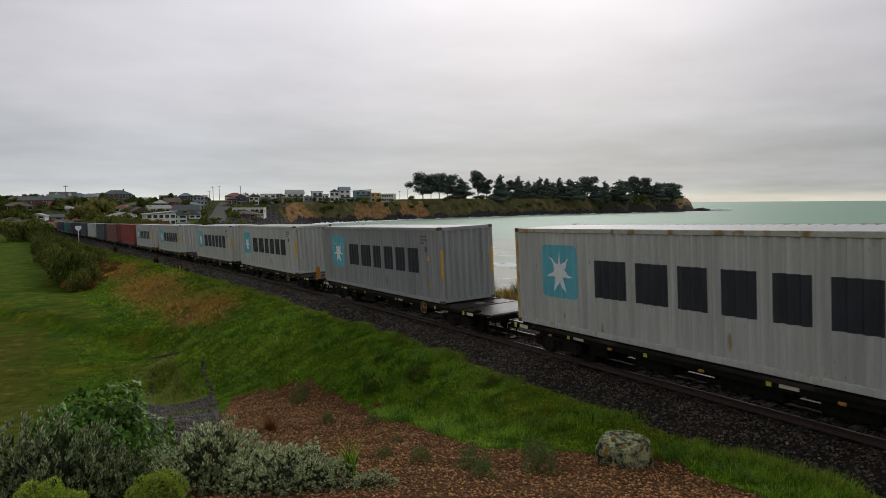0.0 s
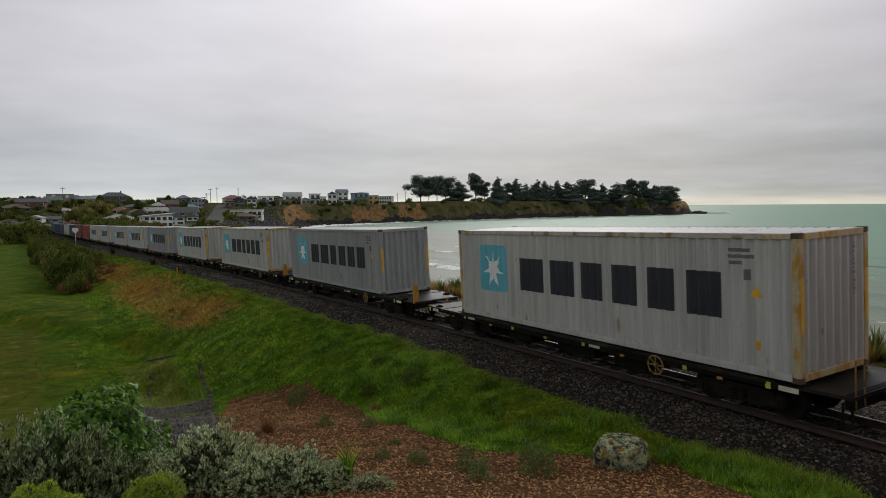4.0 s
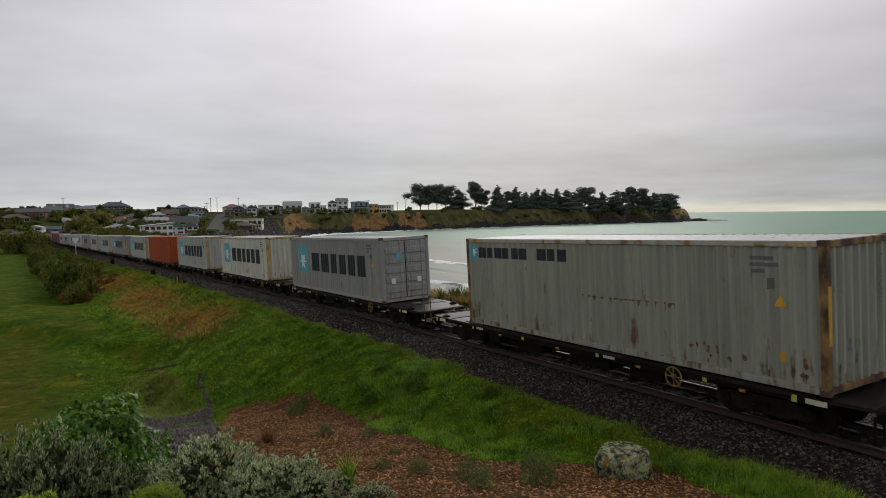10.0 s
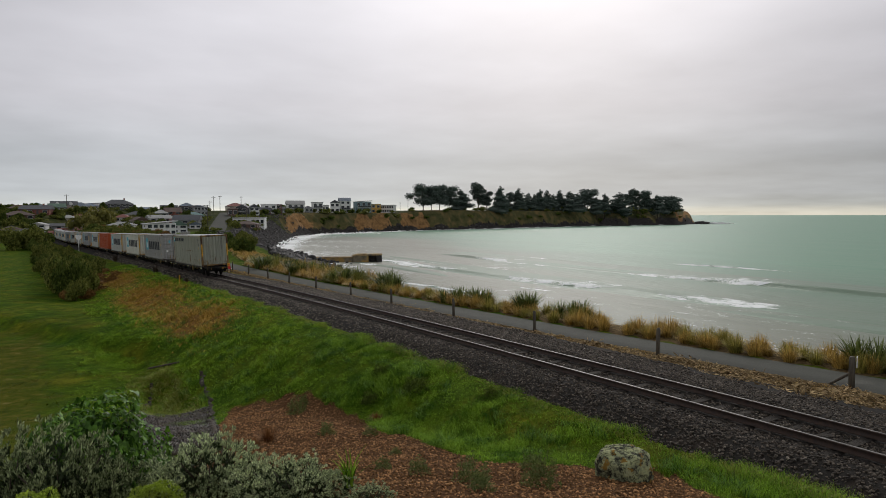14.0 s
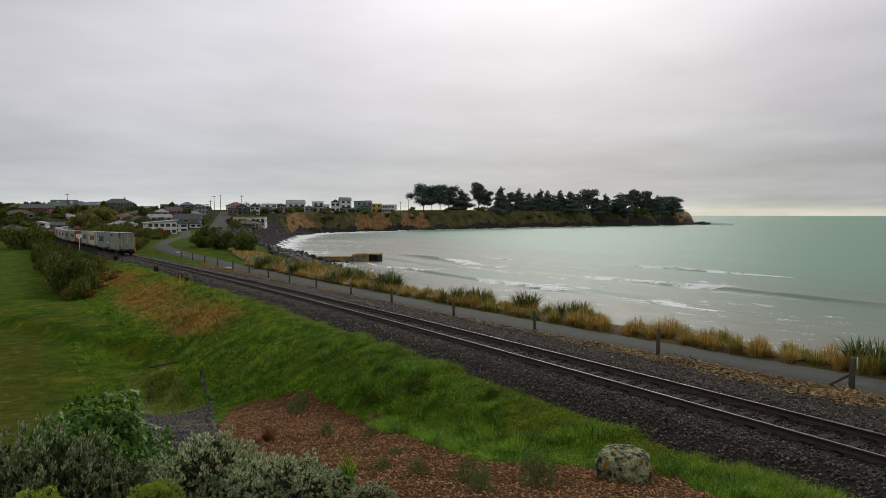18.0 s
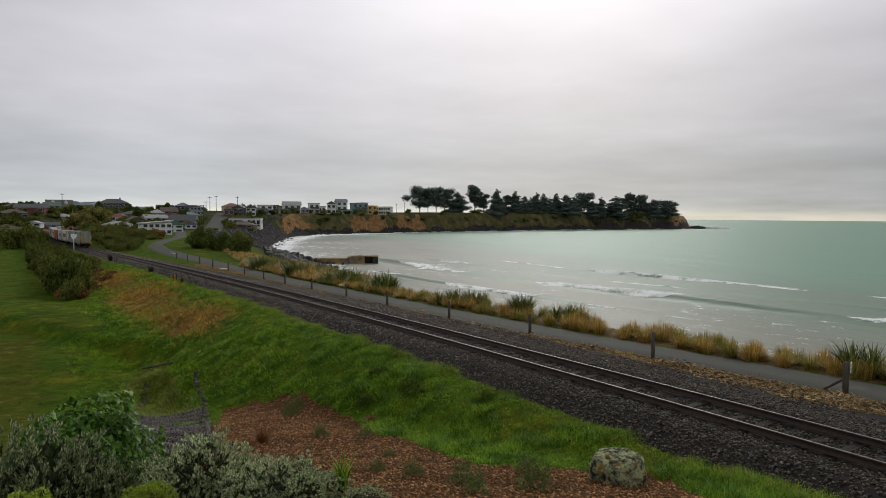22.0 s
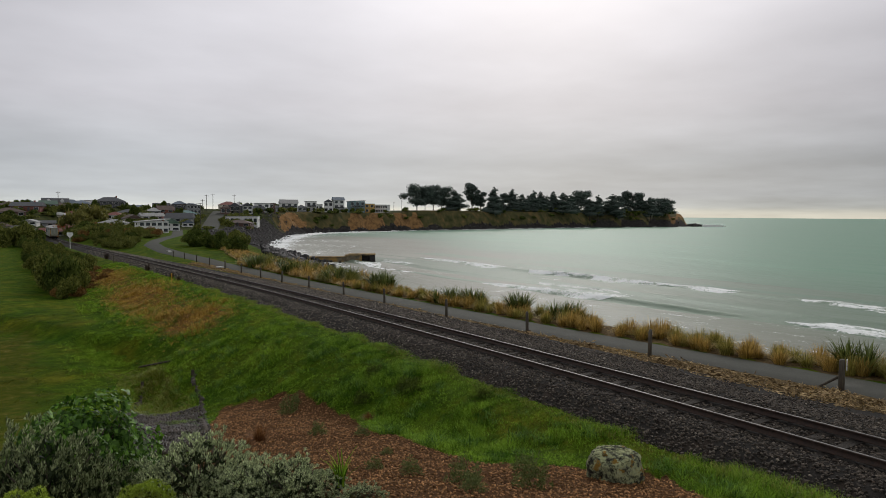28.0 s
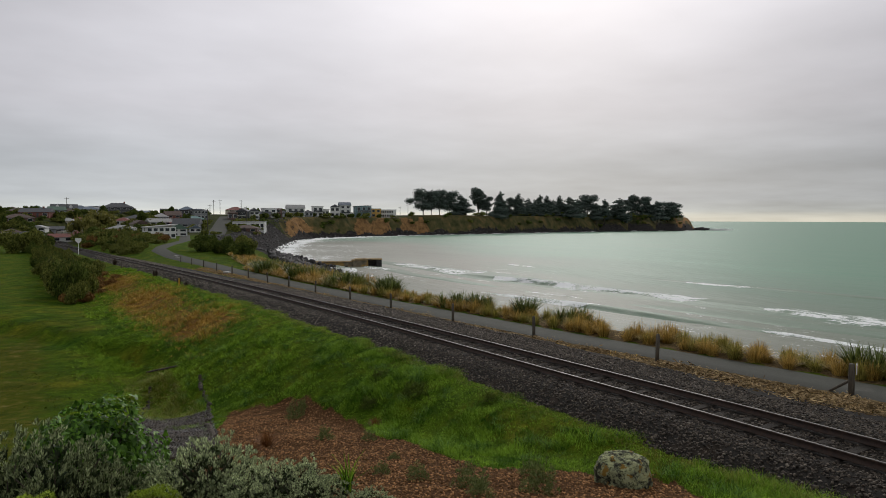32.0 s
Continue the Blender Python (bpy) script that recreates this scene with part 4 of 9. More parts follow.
def container(label, body, roof, mark="big", rear="plain", stickers=True, rust_post=None, scrapes=False):
    c = thing("shipping_container", label, "container", "containers on the train")
    post_mat = rust_post or body
    rail_mat = RAIL_EDGE if rust_post else body
    part("side_wall", shared("side_wall_near", lambda: panel(.14, L40 - .14, .16, CH - .12, 0, near_side), body), None, c)
    part("side_wall", shared("side_wall_far", lambda: panel(.14, L40 - .14, .16, CH - .12, 0, far_side), body), None, c)
    part("end_wall", shared("end_wall_front", lambda: panel(.16, CW - .16, .16, CH - .14, 0, front_end), body), None, c)

    def roof_shape():
        S = Shape()
        A = wave_cuts(.1, L40 - .1)
        V = []
        for a in A:
            for x in np.linspace(-CW / 2 + .06, CW / 2 - .06, 3):
                V.append((x, -L40 / 2 + a, CH - .022 - wave_at(a) * .3 + .012 * (1 - (x / 1.2) ** 2)))
        return S.add(V, [(i * 3 + j, i * 3 + j + 1, (i + 1) * 3 + j + 1, (i + 1) * 3 + j) for i in range(len(A) - 1) for j in range(2)])

    part("roof", shared("container_roof", roof_shape, roof), None, c, "weathered pale corrugated roof")
    for sx in (-1, 1):
        x = sx * (CW / 2 - .03)
        part("bottom_rail", shared("bottom_rail", lambda: Shape().box(-.03, .03, -L40 / 2 + .17, L40 / 2 - .17, .02, .17, .008), body), None, c, m=Matrix.Translation((x, 0, 0)))
        part("top_rail", shared("top_rail", lambda: Shape().box(-.03, .03, -L40 / 2 + .17, L40 / 2 - .17, CH - .13, CH - .012, .01), rail_mat), None, c, m=Matrix.Translation((x, 0, 0)))
        for sy in (-1, 1):
            p = part("corner_post", shared("corner_post", lambda: Shape().box(-.08, .08, -.075, .075, .11, CH - .11, .012), post_mat), None, c, m=Matrix.Translation((sx * (CW / 2 - .082), sy * (L40 / 2 - .078), 0)))
            for z in (0, CH - .118):
                part("corner_casting", shared("corner_casting", lambda: Shape().box(-.081, .081, -.089, .089, 0, .118, .012).box(-.084, -.05, -.03, .03, .04, .085).box(.05, .084, -.03, .03, .04, .085).box(-.03, .03, -.092, -.05, .04, .085), RUST_STEEL), None, c, m=Matrix.Translation((sx * (CW / 2 - .081), sy * (L40 / 2 - .089), z)))
    for sy in (-1, 1):
        part("end_rail", shared("end_rail", lambda: Shape().box(-CW / 2 + .16, CW / 2 - .16, -.05, .05, CH - .15, CH - .015, .01), post_mat), None, c, m=Matrix.Translation((0, sy * (L40 / 2 - .06), 0)))
        part("end_sill", shared("end_sill", lambda: Shape().box(-CW / 2 + .16, CW / 2 - .16, -.05, .05, .03, .17, .01), post_mat), None, c, m=Matrix.Translation((0, sy * (L40 / 2 - .06), 0)))
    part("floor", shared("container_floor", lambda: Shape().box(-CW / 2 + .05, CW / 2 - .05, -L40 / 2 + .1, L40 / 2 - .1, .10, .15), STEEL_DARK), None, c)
    if rear == "plain":
        part("end_wall", shared("end_wall_rear", rear_plain, body), None, c)
    else:
        for sx in (-1, 1):
            door = part("door", shared("door_leaf", lambda: Shape().box(-.52, .52, -.025, .025, .19, CH - .17, .01), body), None, c, "closed door leaf with locking rods", Matrix.Translation((sx * .535, -L40 / 2 + .055, 0)))
            for z in (.58, 1.01, 1.44, 1.87, 2.30):
                part("door_rib", shared("door_rib", lambda: Shape().add([(x, y, zz) for x in (-.45, .45) for y, zz in ((0, -.16), (-.036, -.11), (-.036, .11), (0, .16))], [(0, 1, 5, 4), (1, 2, 6, 5), (2, 3, 7, 6), (0, 3, 2, 1), (4, 5, 6, 7)]), body), None, door, m=Matrix.Translation((0, -.0255, z)))
            for dx in (-.27, .27):
                part("locking_rod", shared("locking_rod", lambda: Shape().tube([(0, 0, .12), (0, 0, CH - .12)], .017, 8), GALV), None, door, "steel locking rod", Matrix.Translation((dx, -.085, 0)))
                for z in (.25, 1.2, 2.0, 2.65):
                    part("rod_bracket", shared("rod_bracket", lambda: Shape().box(-.045, .045, -.03, .03, -.03, .03, .006), body), None, door, m=Matrix.Translation((dx, -.07, z)))
            part("seal", shared("door_seal", lambda: Shape().box(-.01, .01, -.006, .006, .2, CH - .18), RUBBER), None, door, m=Matrix.Translation((sx * -.525, -.03, 0)))
            part("door_plate", shared("door_plate", lambda: Shape().box(-.10, .10, -.004, .004, -.12, .12), WHITE_PAINT), None, door, "white data plate", Matrix.Translation((.12 * sx, -.066, .95)))
        part("door_mark", shared("door_mark", lambda: Shape().box(-.14, .14, -.004, .004, -.17, .17), BLUE_PANEL), None, c, "light blue square", Matrix.Translation((-.33, -L40 / 2 - .03, 2.05)))
    if mark == "big":
        sq = part("mark_panel", shared("mark_panel", lambda: columns(lambda a: round_panel(a, 9.42, 10.9, .92, 2.42, .14), 9.42, 10.9, .004), BLUE_PANEL), None, c, "light blue square with a white star")
        part("star", shared("mark_star", lambda: star_shape(10.16, 1.66, .66, .007), STAR_WHITE), None, sq, "white star")
        if ("bars",) not in MESH:
            MESH[("bars",)] = [S.mesh("letter_bar") for S in letter_bars(1.08, 2.06)]
            for me in MESH[("bars",)]:
                me.materials.append(INK)
        for me in MESH[("bars",)]:
            part("letter_bar", me, None, c, "black block of lettering paint")
    elif mark == "small":
        sq = part("mark_panel", shared("mark_small", lambda: columns(lambda a: round_panel(a, L40 - .70, L40 - .20, 2.20, 2.70, .05), L40 - .70, L40 - .20, .004), BLUE_PANEL), None, c, "small light blue square with a white star")
        part("star", shared("mark_star_small", lambda: star_shape(L40 - .45, 2.45, .20, .007), STAR_WHITE), None, sq, "white star")
        for i in range(10):
            if i == 6:
                continue
            a = L40 - .74 - .44 * i
            part("letter_bar", shared("small_bar_%d" % i, lambda: panel(a - .38, a - .02, 2.26, 2.60, .004, near_side), INK), None, c, "small black bar of lettering paint")
    if mark:
        for k, (a, z, w, h) in enumerate(((1.30, 2.50, .50, .075), (1.25, 2.37, .62, .075), (1.37, 2.24, .34, .075), (1.10, 1.93, .13, .22))):
            part("code_bar", shared("code_bar_%d" % k, lambda: panel(a - w / 2, a + w / 2, z, z + h, .004, near_side), GREY_INK), None, c)
        part("warning_triangle", shared("warning_triangle", lambda: Shape().add([(-CW / 2, -L40 / 2 + .76, 1.60), (-CW / 2, -L40 / 2 + 1.02, 1.60), (-CW / 2, -L40 / 2 + .89, 1.84)], [(0, 1, 2)]), YELLOW_PAINT), None, c, "yellow warning triangle")
        part("warning_label", shared("warning_label", lambda: panel(.82, .96, .54, .72, .004, near_side), YELLOW_PAINT), None, c, "small yellow label")
    if scrapes:
        # a long scrape at mid height and chipped paint low down at the rear, each with a run of rust below it
        g = np.random.default_rng(21)
        spots = [(a, 1.40 + .02 * math.sin(a * 2), g.uniform(.10, .26), g.uniform(.02, .05), g.uniform(.0, .22)) for a in np.arange(3.4, 6.6, .25)]
        spots += [(g.uniform(.35, 3.2), g.uniform(.26, .62), g.uniform(.04, .12), g.uniform(.05, .13), g.uniform(.0, .2)) for _ in range(20)]
        for a, z, w_, h_, run in spots:
            n = 7
            phase = g.uniform(0, 6)

            def band(q):
                t_ = (q - a) / w_
                mid = math.sin(math.pi * t_) ** .6 if 0 < t_ < 1 else 0
                rag = .5 + .5 * math.sin(t_ * 9 + phase)
                return [(z - (h_ * .4 + run * rag ** 3) * mid, z + h_ * (.35 + .4 * rag) * mid + .002)]

            part("rust_patch", columns(band, a, a + w_, .003, w_ / n), RUST_BROWN, c, "ragged patch of brown rust")
    if stickers and rear == "plain":
        for sx in (-1, 1):
            part("height_strip", shared("height_strip", lambda: Shape().box(-.05, .05, -.004, .004, .95, 2.05), YELLOW_PAINT), None, c, "yellow height warning strip", Matrix.Translation((sx * (CW / 2 - .085), -L40 / 2 - .003, 0)))
        if mark:
            part("code_marks", shared("end_code_marks", end_code, GREY_INK), None, c, "column of small grey marks", Matrix.Translation((0, -L40 / 2 - .004, 0)))
    if mark:
        for k in range(8):
            part("hazard_dash", shared("hazard_dash", lambda: Shape().add([(0, 0, 0), (0, .06, 0), (0, .10, .06), (0, .04, .06)], [(0, 1, 2, 3)]), YELLOW_PAINT), None, c, "yellow dash", Matrix.Translation((-CW / 2 - .004, -L40 / 2 + .25 + .13 * k if k < 4 else L40 / 2 - .85 + .13 * (k - 4), CH - .105)))
    return c


DIRTY_ORANGE = surf("dirty_orange_yellow_paint", (.34, .15, .012), (.46, .22, .018), 5, .6, .2, 40, c3=(.12, .06, .025), spot=.6, spot_scale=5)
GRIMY_YELLOW = surf("grimy_yellow_paint", (.18, .11, .018), (.29, .18, .03), 6, .6, .2, 40, c3=(.07, .045, .025), spot=.55, spot_scale=6)
WHEEL_MAT = surf("oily_wheel_steel", (.006, .0052, .0046), (.019, .015, .012), 6, .8, .3, 50, spec=.15)


WHEELS = []


def wagon(stanchion=False, tail=False, handrail=False):
    w = thing("flat_wagon", "black wet flat container wagon on two bogies", "wagon", "wagons of the train")
    half = WAGON / 2

    def deck():
        S = Shape()
        # deck plate: full width in the middle, drawn in a little and dropped at the ends
        st = [(-half, 1.02, -.06), (-half + .9, 1.12, -.05), (-half + 1.7, 1.30, 0), (half - 1.7, 1.30, 0), (half - .9, 1.12, -.05), (half, 1.02, -.06)]
        V = []
        for y, wd, dz in st:
            V += [(-wd, y, DECK_Z + dz), (wd, y, DECK_Z + dz), (wd, y, DECK_Z + dz - .07), (-wd, y, DECK_Z + dz - .07)]
        F = [(0, 1, 2, 3), (20, 23, 22, 21)]
        for i in range(5):
            for j in range(4):
                F.append((i * 4 + j, (i + 1) * 4 + j, (i + 1) * 4 + (j + 1) % 4, i * 4 + (j + 1) % 4))
        return S.add(V, F)

    part("deck", shared("wagon_deck", deck, DECK_WET), None, w, "wet black steel deck")
    for sy in (-1, 1):
        # fittings on the bare ends of the deck
        part("deck_disc", shared("deck_disc", lambda: Shape().tube([(0, 0, DECK_Z - .002), (0, 0, DECK_Z + .006)], .21, 18), PLATE_DULL), None, w, "worn pale pivot disc", Matrix.Translation((.05, sy * (half - 2.35), 0)))
        part("deck_seam", shared("deck_seam", lambda: Shape().box(-1.22, 1.22, -.02, .02, DECK_Z - .002, DECK_Z + .012), STEEL_DARK), None, w, m=Matrix.Translation((0, sy * (half - 1.72), 0)))
        part("deck_seam", shared("deck_seam_long", lambda: Shape().box(-.02, .02, -.6, .6, DECK_Z - .05, DECK_Z + .012), STEEL_DARK), None, w, m=Matrix.Translation((.42, sy * (half - 2.35), 0)))
        for sx in (-1, 1):
            part("folded_lock", shared("folded_lock", lambda: Shape().box(-.12, .12, -.09, .09, DECK_Z - .06, DECK_Z + .02, .02).box(-.05, .05, -.05, .05, DECK_Z + .01, DECK_Z + .05, .015), STEEL_DARK), None, w, m=Matrix.Translation((sx * 1.02, sy * (half - .95), 0)))
    # near-black boxes added across the width to darken the space under the deck
    for y, hw in ((-2.6, .55), (-.6, .75), (2.0, .6), (3.9, .35)):
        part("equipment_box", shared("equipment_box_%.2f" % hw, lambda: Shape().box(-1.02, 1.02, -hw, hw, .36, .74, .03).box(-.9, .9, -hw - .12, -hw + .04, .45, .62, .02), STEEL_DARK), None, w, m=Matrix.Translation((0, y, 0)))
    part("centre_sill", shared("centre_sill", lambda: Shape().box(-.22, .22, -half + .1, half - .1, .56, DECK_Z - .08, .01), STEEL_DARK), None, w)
    for sx in (-1, 1):
        part("side_sill", shared("side_sill", lambda: Shape().add([(x, y, z) for x in (-.05, .05) for y, z in ((-half + 1.0, .76), (-half + 2.6, .74), (-half + 4.2, .69), (half - 4.2, .69), (half - 2.6, .74), (half - 1.0, .76), (half - 1.0, .885), (-half + 1.0, .885))],
             [tuple(range(8)), tuple(range(15, 7, -1))] + [(i, i + 8, (i + 1) % 8 + 8, (i + 1) % 8) for i in range(8)]), STEEL_DARK), None, w, m=Matrix.Translation((sx * 1.20, 0, 0)))
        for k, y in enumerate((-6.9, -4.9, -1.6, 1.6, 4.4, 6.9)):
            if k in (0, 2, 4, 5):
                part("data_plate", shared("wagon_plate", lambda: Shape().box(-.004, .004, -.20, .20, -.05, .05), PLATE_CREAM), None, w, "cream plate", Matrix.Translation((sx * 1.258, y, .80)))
            part("reflective_tag", shared("lime_tag", lambda: Shape().box(-.004, .004, -.055, .055, -.07, .07), LIME_TAG), None, w, "lime reflective tag", Matrix.Translation((sx * 1.258, y + .42, .80)))
        for y in (-5.2, -2.2, 2.2, 5.2):
            part("twistlock_bracket", shared("twistlock", lambda: Shape().box(-.10, .10, -.14, .14, DECK_Z - .02, DECK_Z + .02, .01).box(-.06, .06, -.07, .07, DECK_Z - .14, DECK_Z, .01), STEEL_DARK), None, w, m=Matrix.Translation((sx * 1.13, y, 0)))
    hand = part("brake_wheel", shared("brake_wheel", lambda: _ring(.22, .02).tube([(0, -.24, 0), (0, .24, 0)], .015, 6).tube([(0, 0, -.24), (0, 0, .24)], .015, 6).tube([(0, -.17, -.17), (0, .17, .17)], .014, 6).tube([(-.02, 0, 0), (.16, 0, 0)], .05, 8), GRIMY_YELLOW), None, w, "yellow spoked handbrake wheel", Matrix.Translation((-1.30, -3.68, .69)))
    for k, y in enumerate((-half + 2.35, half - 2.35)):
        b = part("bogie", shared("bogie_bolster", lambda: Shape().box(-.95, .95, -.16, .16, .42, .60, .02).box(-.3, .3, -.3, .3, .48, .62, .02), STEEL_DARK), None, w, "two-axle bogie", Matrix.Translation((0, y, 0)))
        for sx in (-1, 1):
            part("side_frame", shared("side_frame", lambda: Shape().add([(x, yy, z) for x in (-.06, .06) for yy, z in ((-1.05, .36), (-.85, .30), (-.45, .24), (.45, .24), (.85, .30), (1.05, .36), (1.05, .54), (.5, .62), (-.5, .62), (-1.05, .54))],
                 [tuple(range(10)), tuple(range(19, 9, -1))] + [(i, i + 10, (i + 1) % 10 + 10, (i + 1) % 10) for i in range(10)]), WHEEL_MAT), None, b, m=Matrix.Translation((sx * .93, 0, 0)))
            for dy in (-.13, .13):
                part("spring", shared("spring", lambda: _coil(.075, .27, 4), WHEEL_MAT), None, b, m=Matrix.Translation((sx * 1.0, dy, .25)))
            for dy in (-.875, .875):
                part("axle_box", shared("axle_box", lambda: Shape().box(-.10, .10, -.15, .15, -.13, .13, .03).tube([(-.13, 0, 0), (.13, 0, 0)], .085, 10), WHEEL_MAT), None, b, m=Matrix.Translation((sx * .95, dy, .42)))
        for dy in (-.875, .875):
            WHEELS.append((part("wheelset", shared("wheelset", _wheelset, WHEEL_MAT), None, b, "steel wheels on an axle", Matrix.Translation((0, dy, .42))), dy))
    for sy in (-1, 1):
        part("coupler", shared("coupler", lambda: Shape().box(-.11, .11, 0, .50, .62, .80, .03).box(-.16, .16, .34, .56, .60, .83, .04), STEEL_DARK), None, w, m=Matrix.Translation((0, sy * half, 0)) @ (Matrix.Rotation(math.pi, 4, "Z") if sy < 0 else Matrix()))
        part("headstock", shared("headstock", lambda: Shape().box(-1.0, 1.0, -.08, .08, .58, .86, .02), STEEL_DARK), None, w, m=Matrix.Translation((0, sy * (half - .1), 0)))
        for sx in (-1, 1):
            part("step", shared("wagon_step", lambda: Shape().box(-.17, .17, -.11, .11, .26, .29).box(-.17, -.14, -.02, .02, .28, .75).box(.14, .17, -.02, .02, .28, .75), STEEL_DARK), None, w, "steel shunter's step", Matrix.Translation((sx * 1.0, sy * (half - .12), 0)))
        part("brake_hose", shared("brake_hose", lambda: Shape().tube([(0, 0, .66), (0, .14, .5), (0, .30, .42), (0, .42, .48)], .028, 6), RUBBER), None, w, m=Matrix.Translation((.38, sy * half, 0)) @ (Matrix.Rotation(math.pi, 4, "Z") if sy < 0 else Matrix()))
    for sy in (-1, 1):
        # uncoupling lever and small fittings at the end
        part("uncoupling_lever", shared("uncoupling_lever", lambda: Shape().tube([(-1.05, 0, .70), (-.75, 0, .74), (-.2, 0, .74), (0, .12, .80)], .018, 6).tube([(-1.05, 0, .70), (-1.05, .04, .56)], .018, 6), GRIMY_YELLOW), None, w, "yellow uncoupling lever", Matrix.Translation((0, sy * (half + .06), 0)) @ (Matrix.Rotation(math.pi, 4, "Z") if sy < 0 else Matrix()))
        part("air_tap", shared("air_tap", lambda: Shape().box(-.05, .05, -.04, .04, .66, .78, .01).tube([(0, 0, .78), (.09, 0, .84)], .014, 6), DIRTY_ORANGE), None, w, "orange brake tap", Matrix.Translation((.42, sy * (half + .02), 0)))
    for y in (-5.4, -2.6, .4, 3.2, 5.6):
        part("release_handle", shared("release_handle", lambda: Shape().box(-.02, .02, -.07, .07, -.03, .03, .008), DIRTY_ORANGE), None, w, "orange release handle", Matrix.Translation((-1.27, y, .72)))
        part("brake_rod", shared("brake_rod", lambda: Shape().tube([(-.7, -1.0, .50), (-.7, 1.0, .50)], .022, 6).box(-.78, -.62, -.05, .05, .44, .62, .01), STEEL_DARK), None, w, m=Matrix.Translation((0, y, 0)))
    part("brake_cylinder", shared("brake_cylinder", lambda: Shape().tube([(0, -.35, 0), (0, .35, 0)], .17, 10).tube([(.45, -.5, -.02), (.45, .5, -.02)], .14, 10), STEEL_DARK), None, w, m=Matrix.Translation((-.55, .8, .60)))
    if stanchion:
        part("stanchion", shared("stanchion", lambda: Shape().box(-.13, .13, -.03, .03, DECK_Z - .12, DECK_Z + .58, .02).box(-.10, .10, .03, .10, DECK_Z - .12, DECK_Z + .44, .01).box(-.08, .08, -.05, .05, DECK_Z + .56, DECK_Z + .66, .02), DIRTY_ORANGE), None, w, "yellow steel end stanchion", Matrix.Translation((-.95, -half + .12, 0)))
    if handrail:
        part("handrail", shared("handrail", lambda: Shape().tube([(-.92, 0, .62), (-.92, 0, 1.5), (-.62, 0, 1.5), (-.62, 0, .62)], .016, 6), GRIMY_YELLOW), None, w, "yellow tubular handrail", Matrix.Translation((0, -half + .02, 0)))
    if tail:
        part("tail_lamp", Shape().box(-.11, .11, -.10, .10, .0, .34, .03).tube([(0, -.10, .2), (0, -.14, .2)], .075, 12), YELLOW_PAINT, w, "yellow tail lamp box", Matrix.Translation((.95, -half - .05, .82)))
        part("tail_lens", Shape().tube([(0, 0, 0), (0, -.03, 0)], .07, 12), RED_PAINT, w, "red tail lamp lens", Matrix.Translation((.95, -half - .19, .98)))
        part("marker_board", Shape().box(-.12, .12, -.006, .006, -.13, .13), RED_PAINT, w, "red marker board", Matrix.Translation((.95, -half - .16, .72)))
    return w


def _ring(r, t, n=20):
    S = Shape()
    pts = [(0, r * math.cos(2 * math.pi * k / n), r * math.sin(2 * math.pi * k / n)) for k in range(n + 1)]
    return S.tube(pts, t, 6, cap=False)


def _coil(r, h, turns):
    return Shape().tube([(r * math.cos(k * .785), r * math.sin(k * .785), h * k / (8 * turns)) for k in range(8 * turns + 1)], .018, 5)


def _wheelset():
    S = Shape().tube([(-.75, 0, 0), (.75, 0, 0)], .07, 8)
    for s in (-1, 1):
        S.tube([(s * .53, 0, 0), (s * .535, 0, 0), (s * .56, 0, 0), (s * .565, 0, 0), (s * .665, 0, 0), (s * .67, 0, 0)], [.30, .435, .435, .42, .41, .30], 24)
        for q in range(3):
            w = 2 * math.pi * q / 3
            S.tube([(s * .66, .2 * math.cos(w), .2 * math.sin(w)), (s * .685, .2 * math.cos(w), .2 * math.sin(w))], .035, 6)
    return S


def loco():
    body_y = surf("loco_yellow_paint", (.55, .30, .02), (.66, .38, .03), 1.0, .45, .1, 30)
    body_g = surf("loco_dark_grey_paint", (.06, .06, .065), (.09, .09, .095), 1.0, .5, .1, 30)
    e = thing("locomotive", "yellow and dark grey diesel locomotive", "locomotive")
    part("underframe", Shape().box(-1.3, 1.3, -8.6, 8.6, .62, 1.15, .05), STEEL_DARK, e)
    part("hood", Shape().box(-.95, .95, -7.9, 4.4, 1.15, 3.3, .12), body_g, e, "dark grey engine hood")
    part("cab", Shape().box(-1.3, 1.3, 4.4, 6.9, 1.15, 3.75, .15), body_y, e, "yellow driver's cab")
    part("nose", Shape().box(-1.0, 1.0, 6.9, 8.4, 1.15, 2.7, .15), body_y, e, "yellow nose")
    part("rear_panel", Shape().box(-1.0, 1.0, -8.3, -7.9, 1.15, 3.2, .05), body_y, e, "yellow hood end")
    part("cab_window", Shape().box(-1.31, -1.29, 4.9, 6.4, 2.6, 3.3), RUBBER, e)
    part("fuel_tank", Shape().box(-1.2, 1.2, -1.8, 1.8, .25, .62, .08), STEEL_DARK, e)
    for y in (-5.6, 5.6):
        b = part("bogie", Shape().box(-1.05, 1.05, -1.9, 1.9, .3, .62, .04), STEEL_DARK, e, m=Matrix.Translation((0, y, 0)))
        for dy in (-1.5, 0, 1.5):
            part("wheelset", shared("wheelset", _wheelset, WHEEL_MAT), None, b, m=Matrix.Translation((0, dy, .45)))
    return e


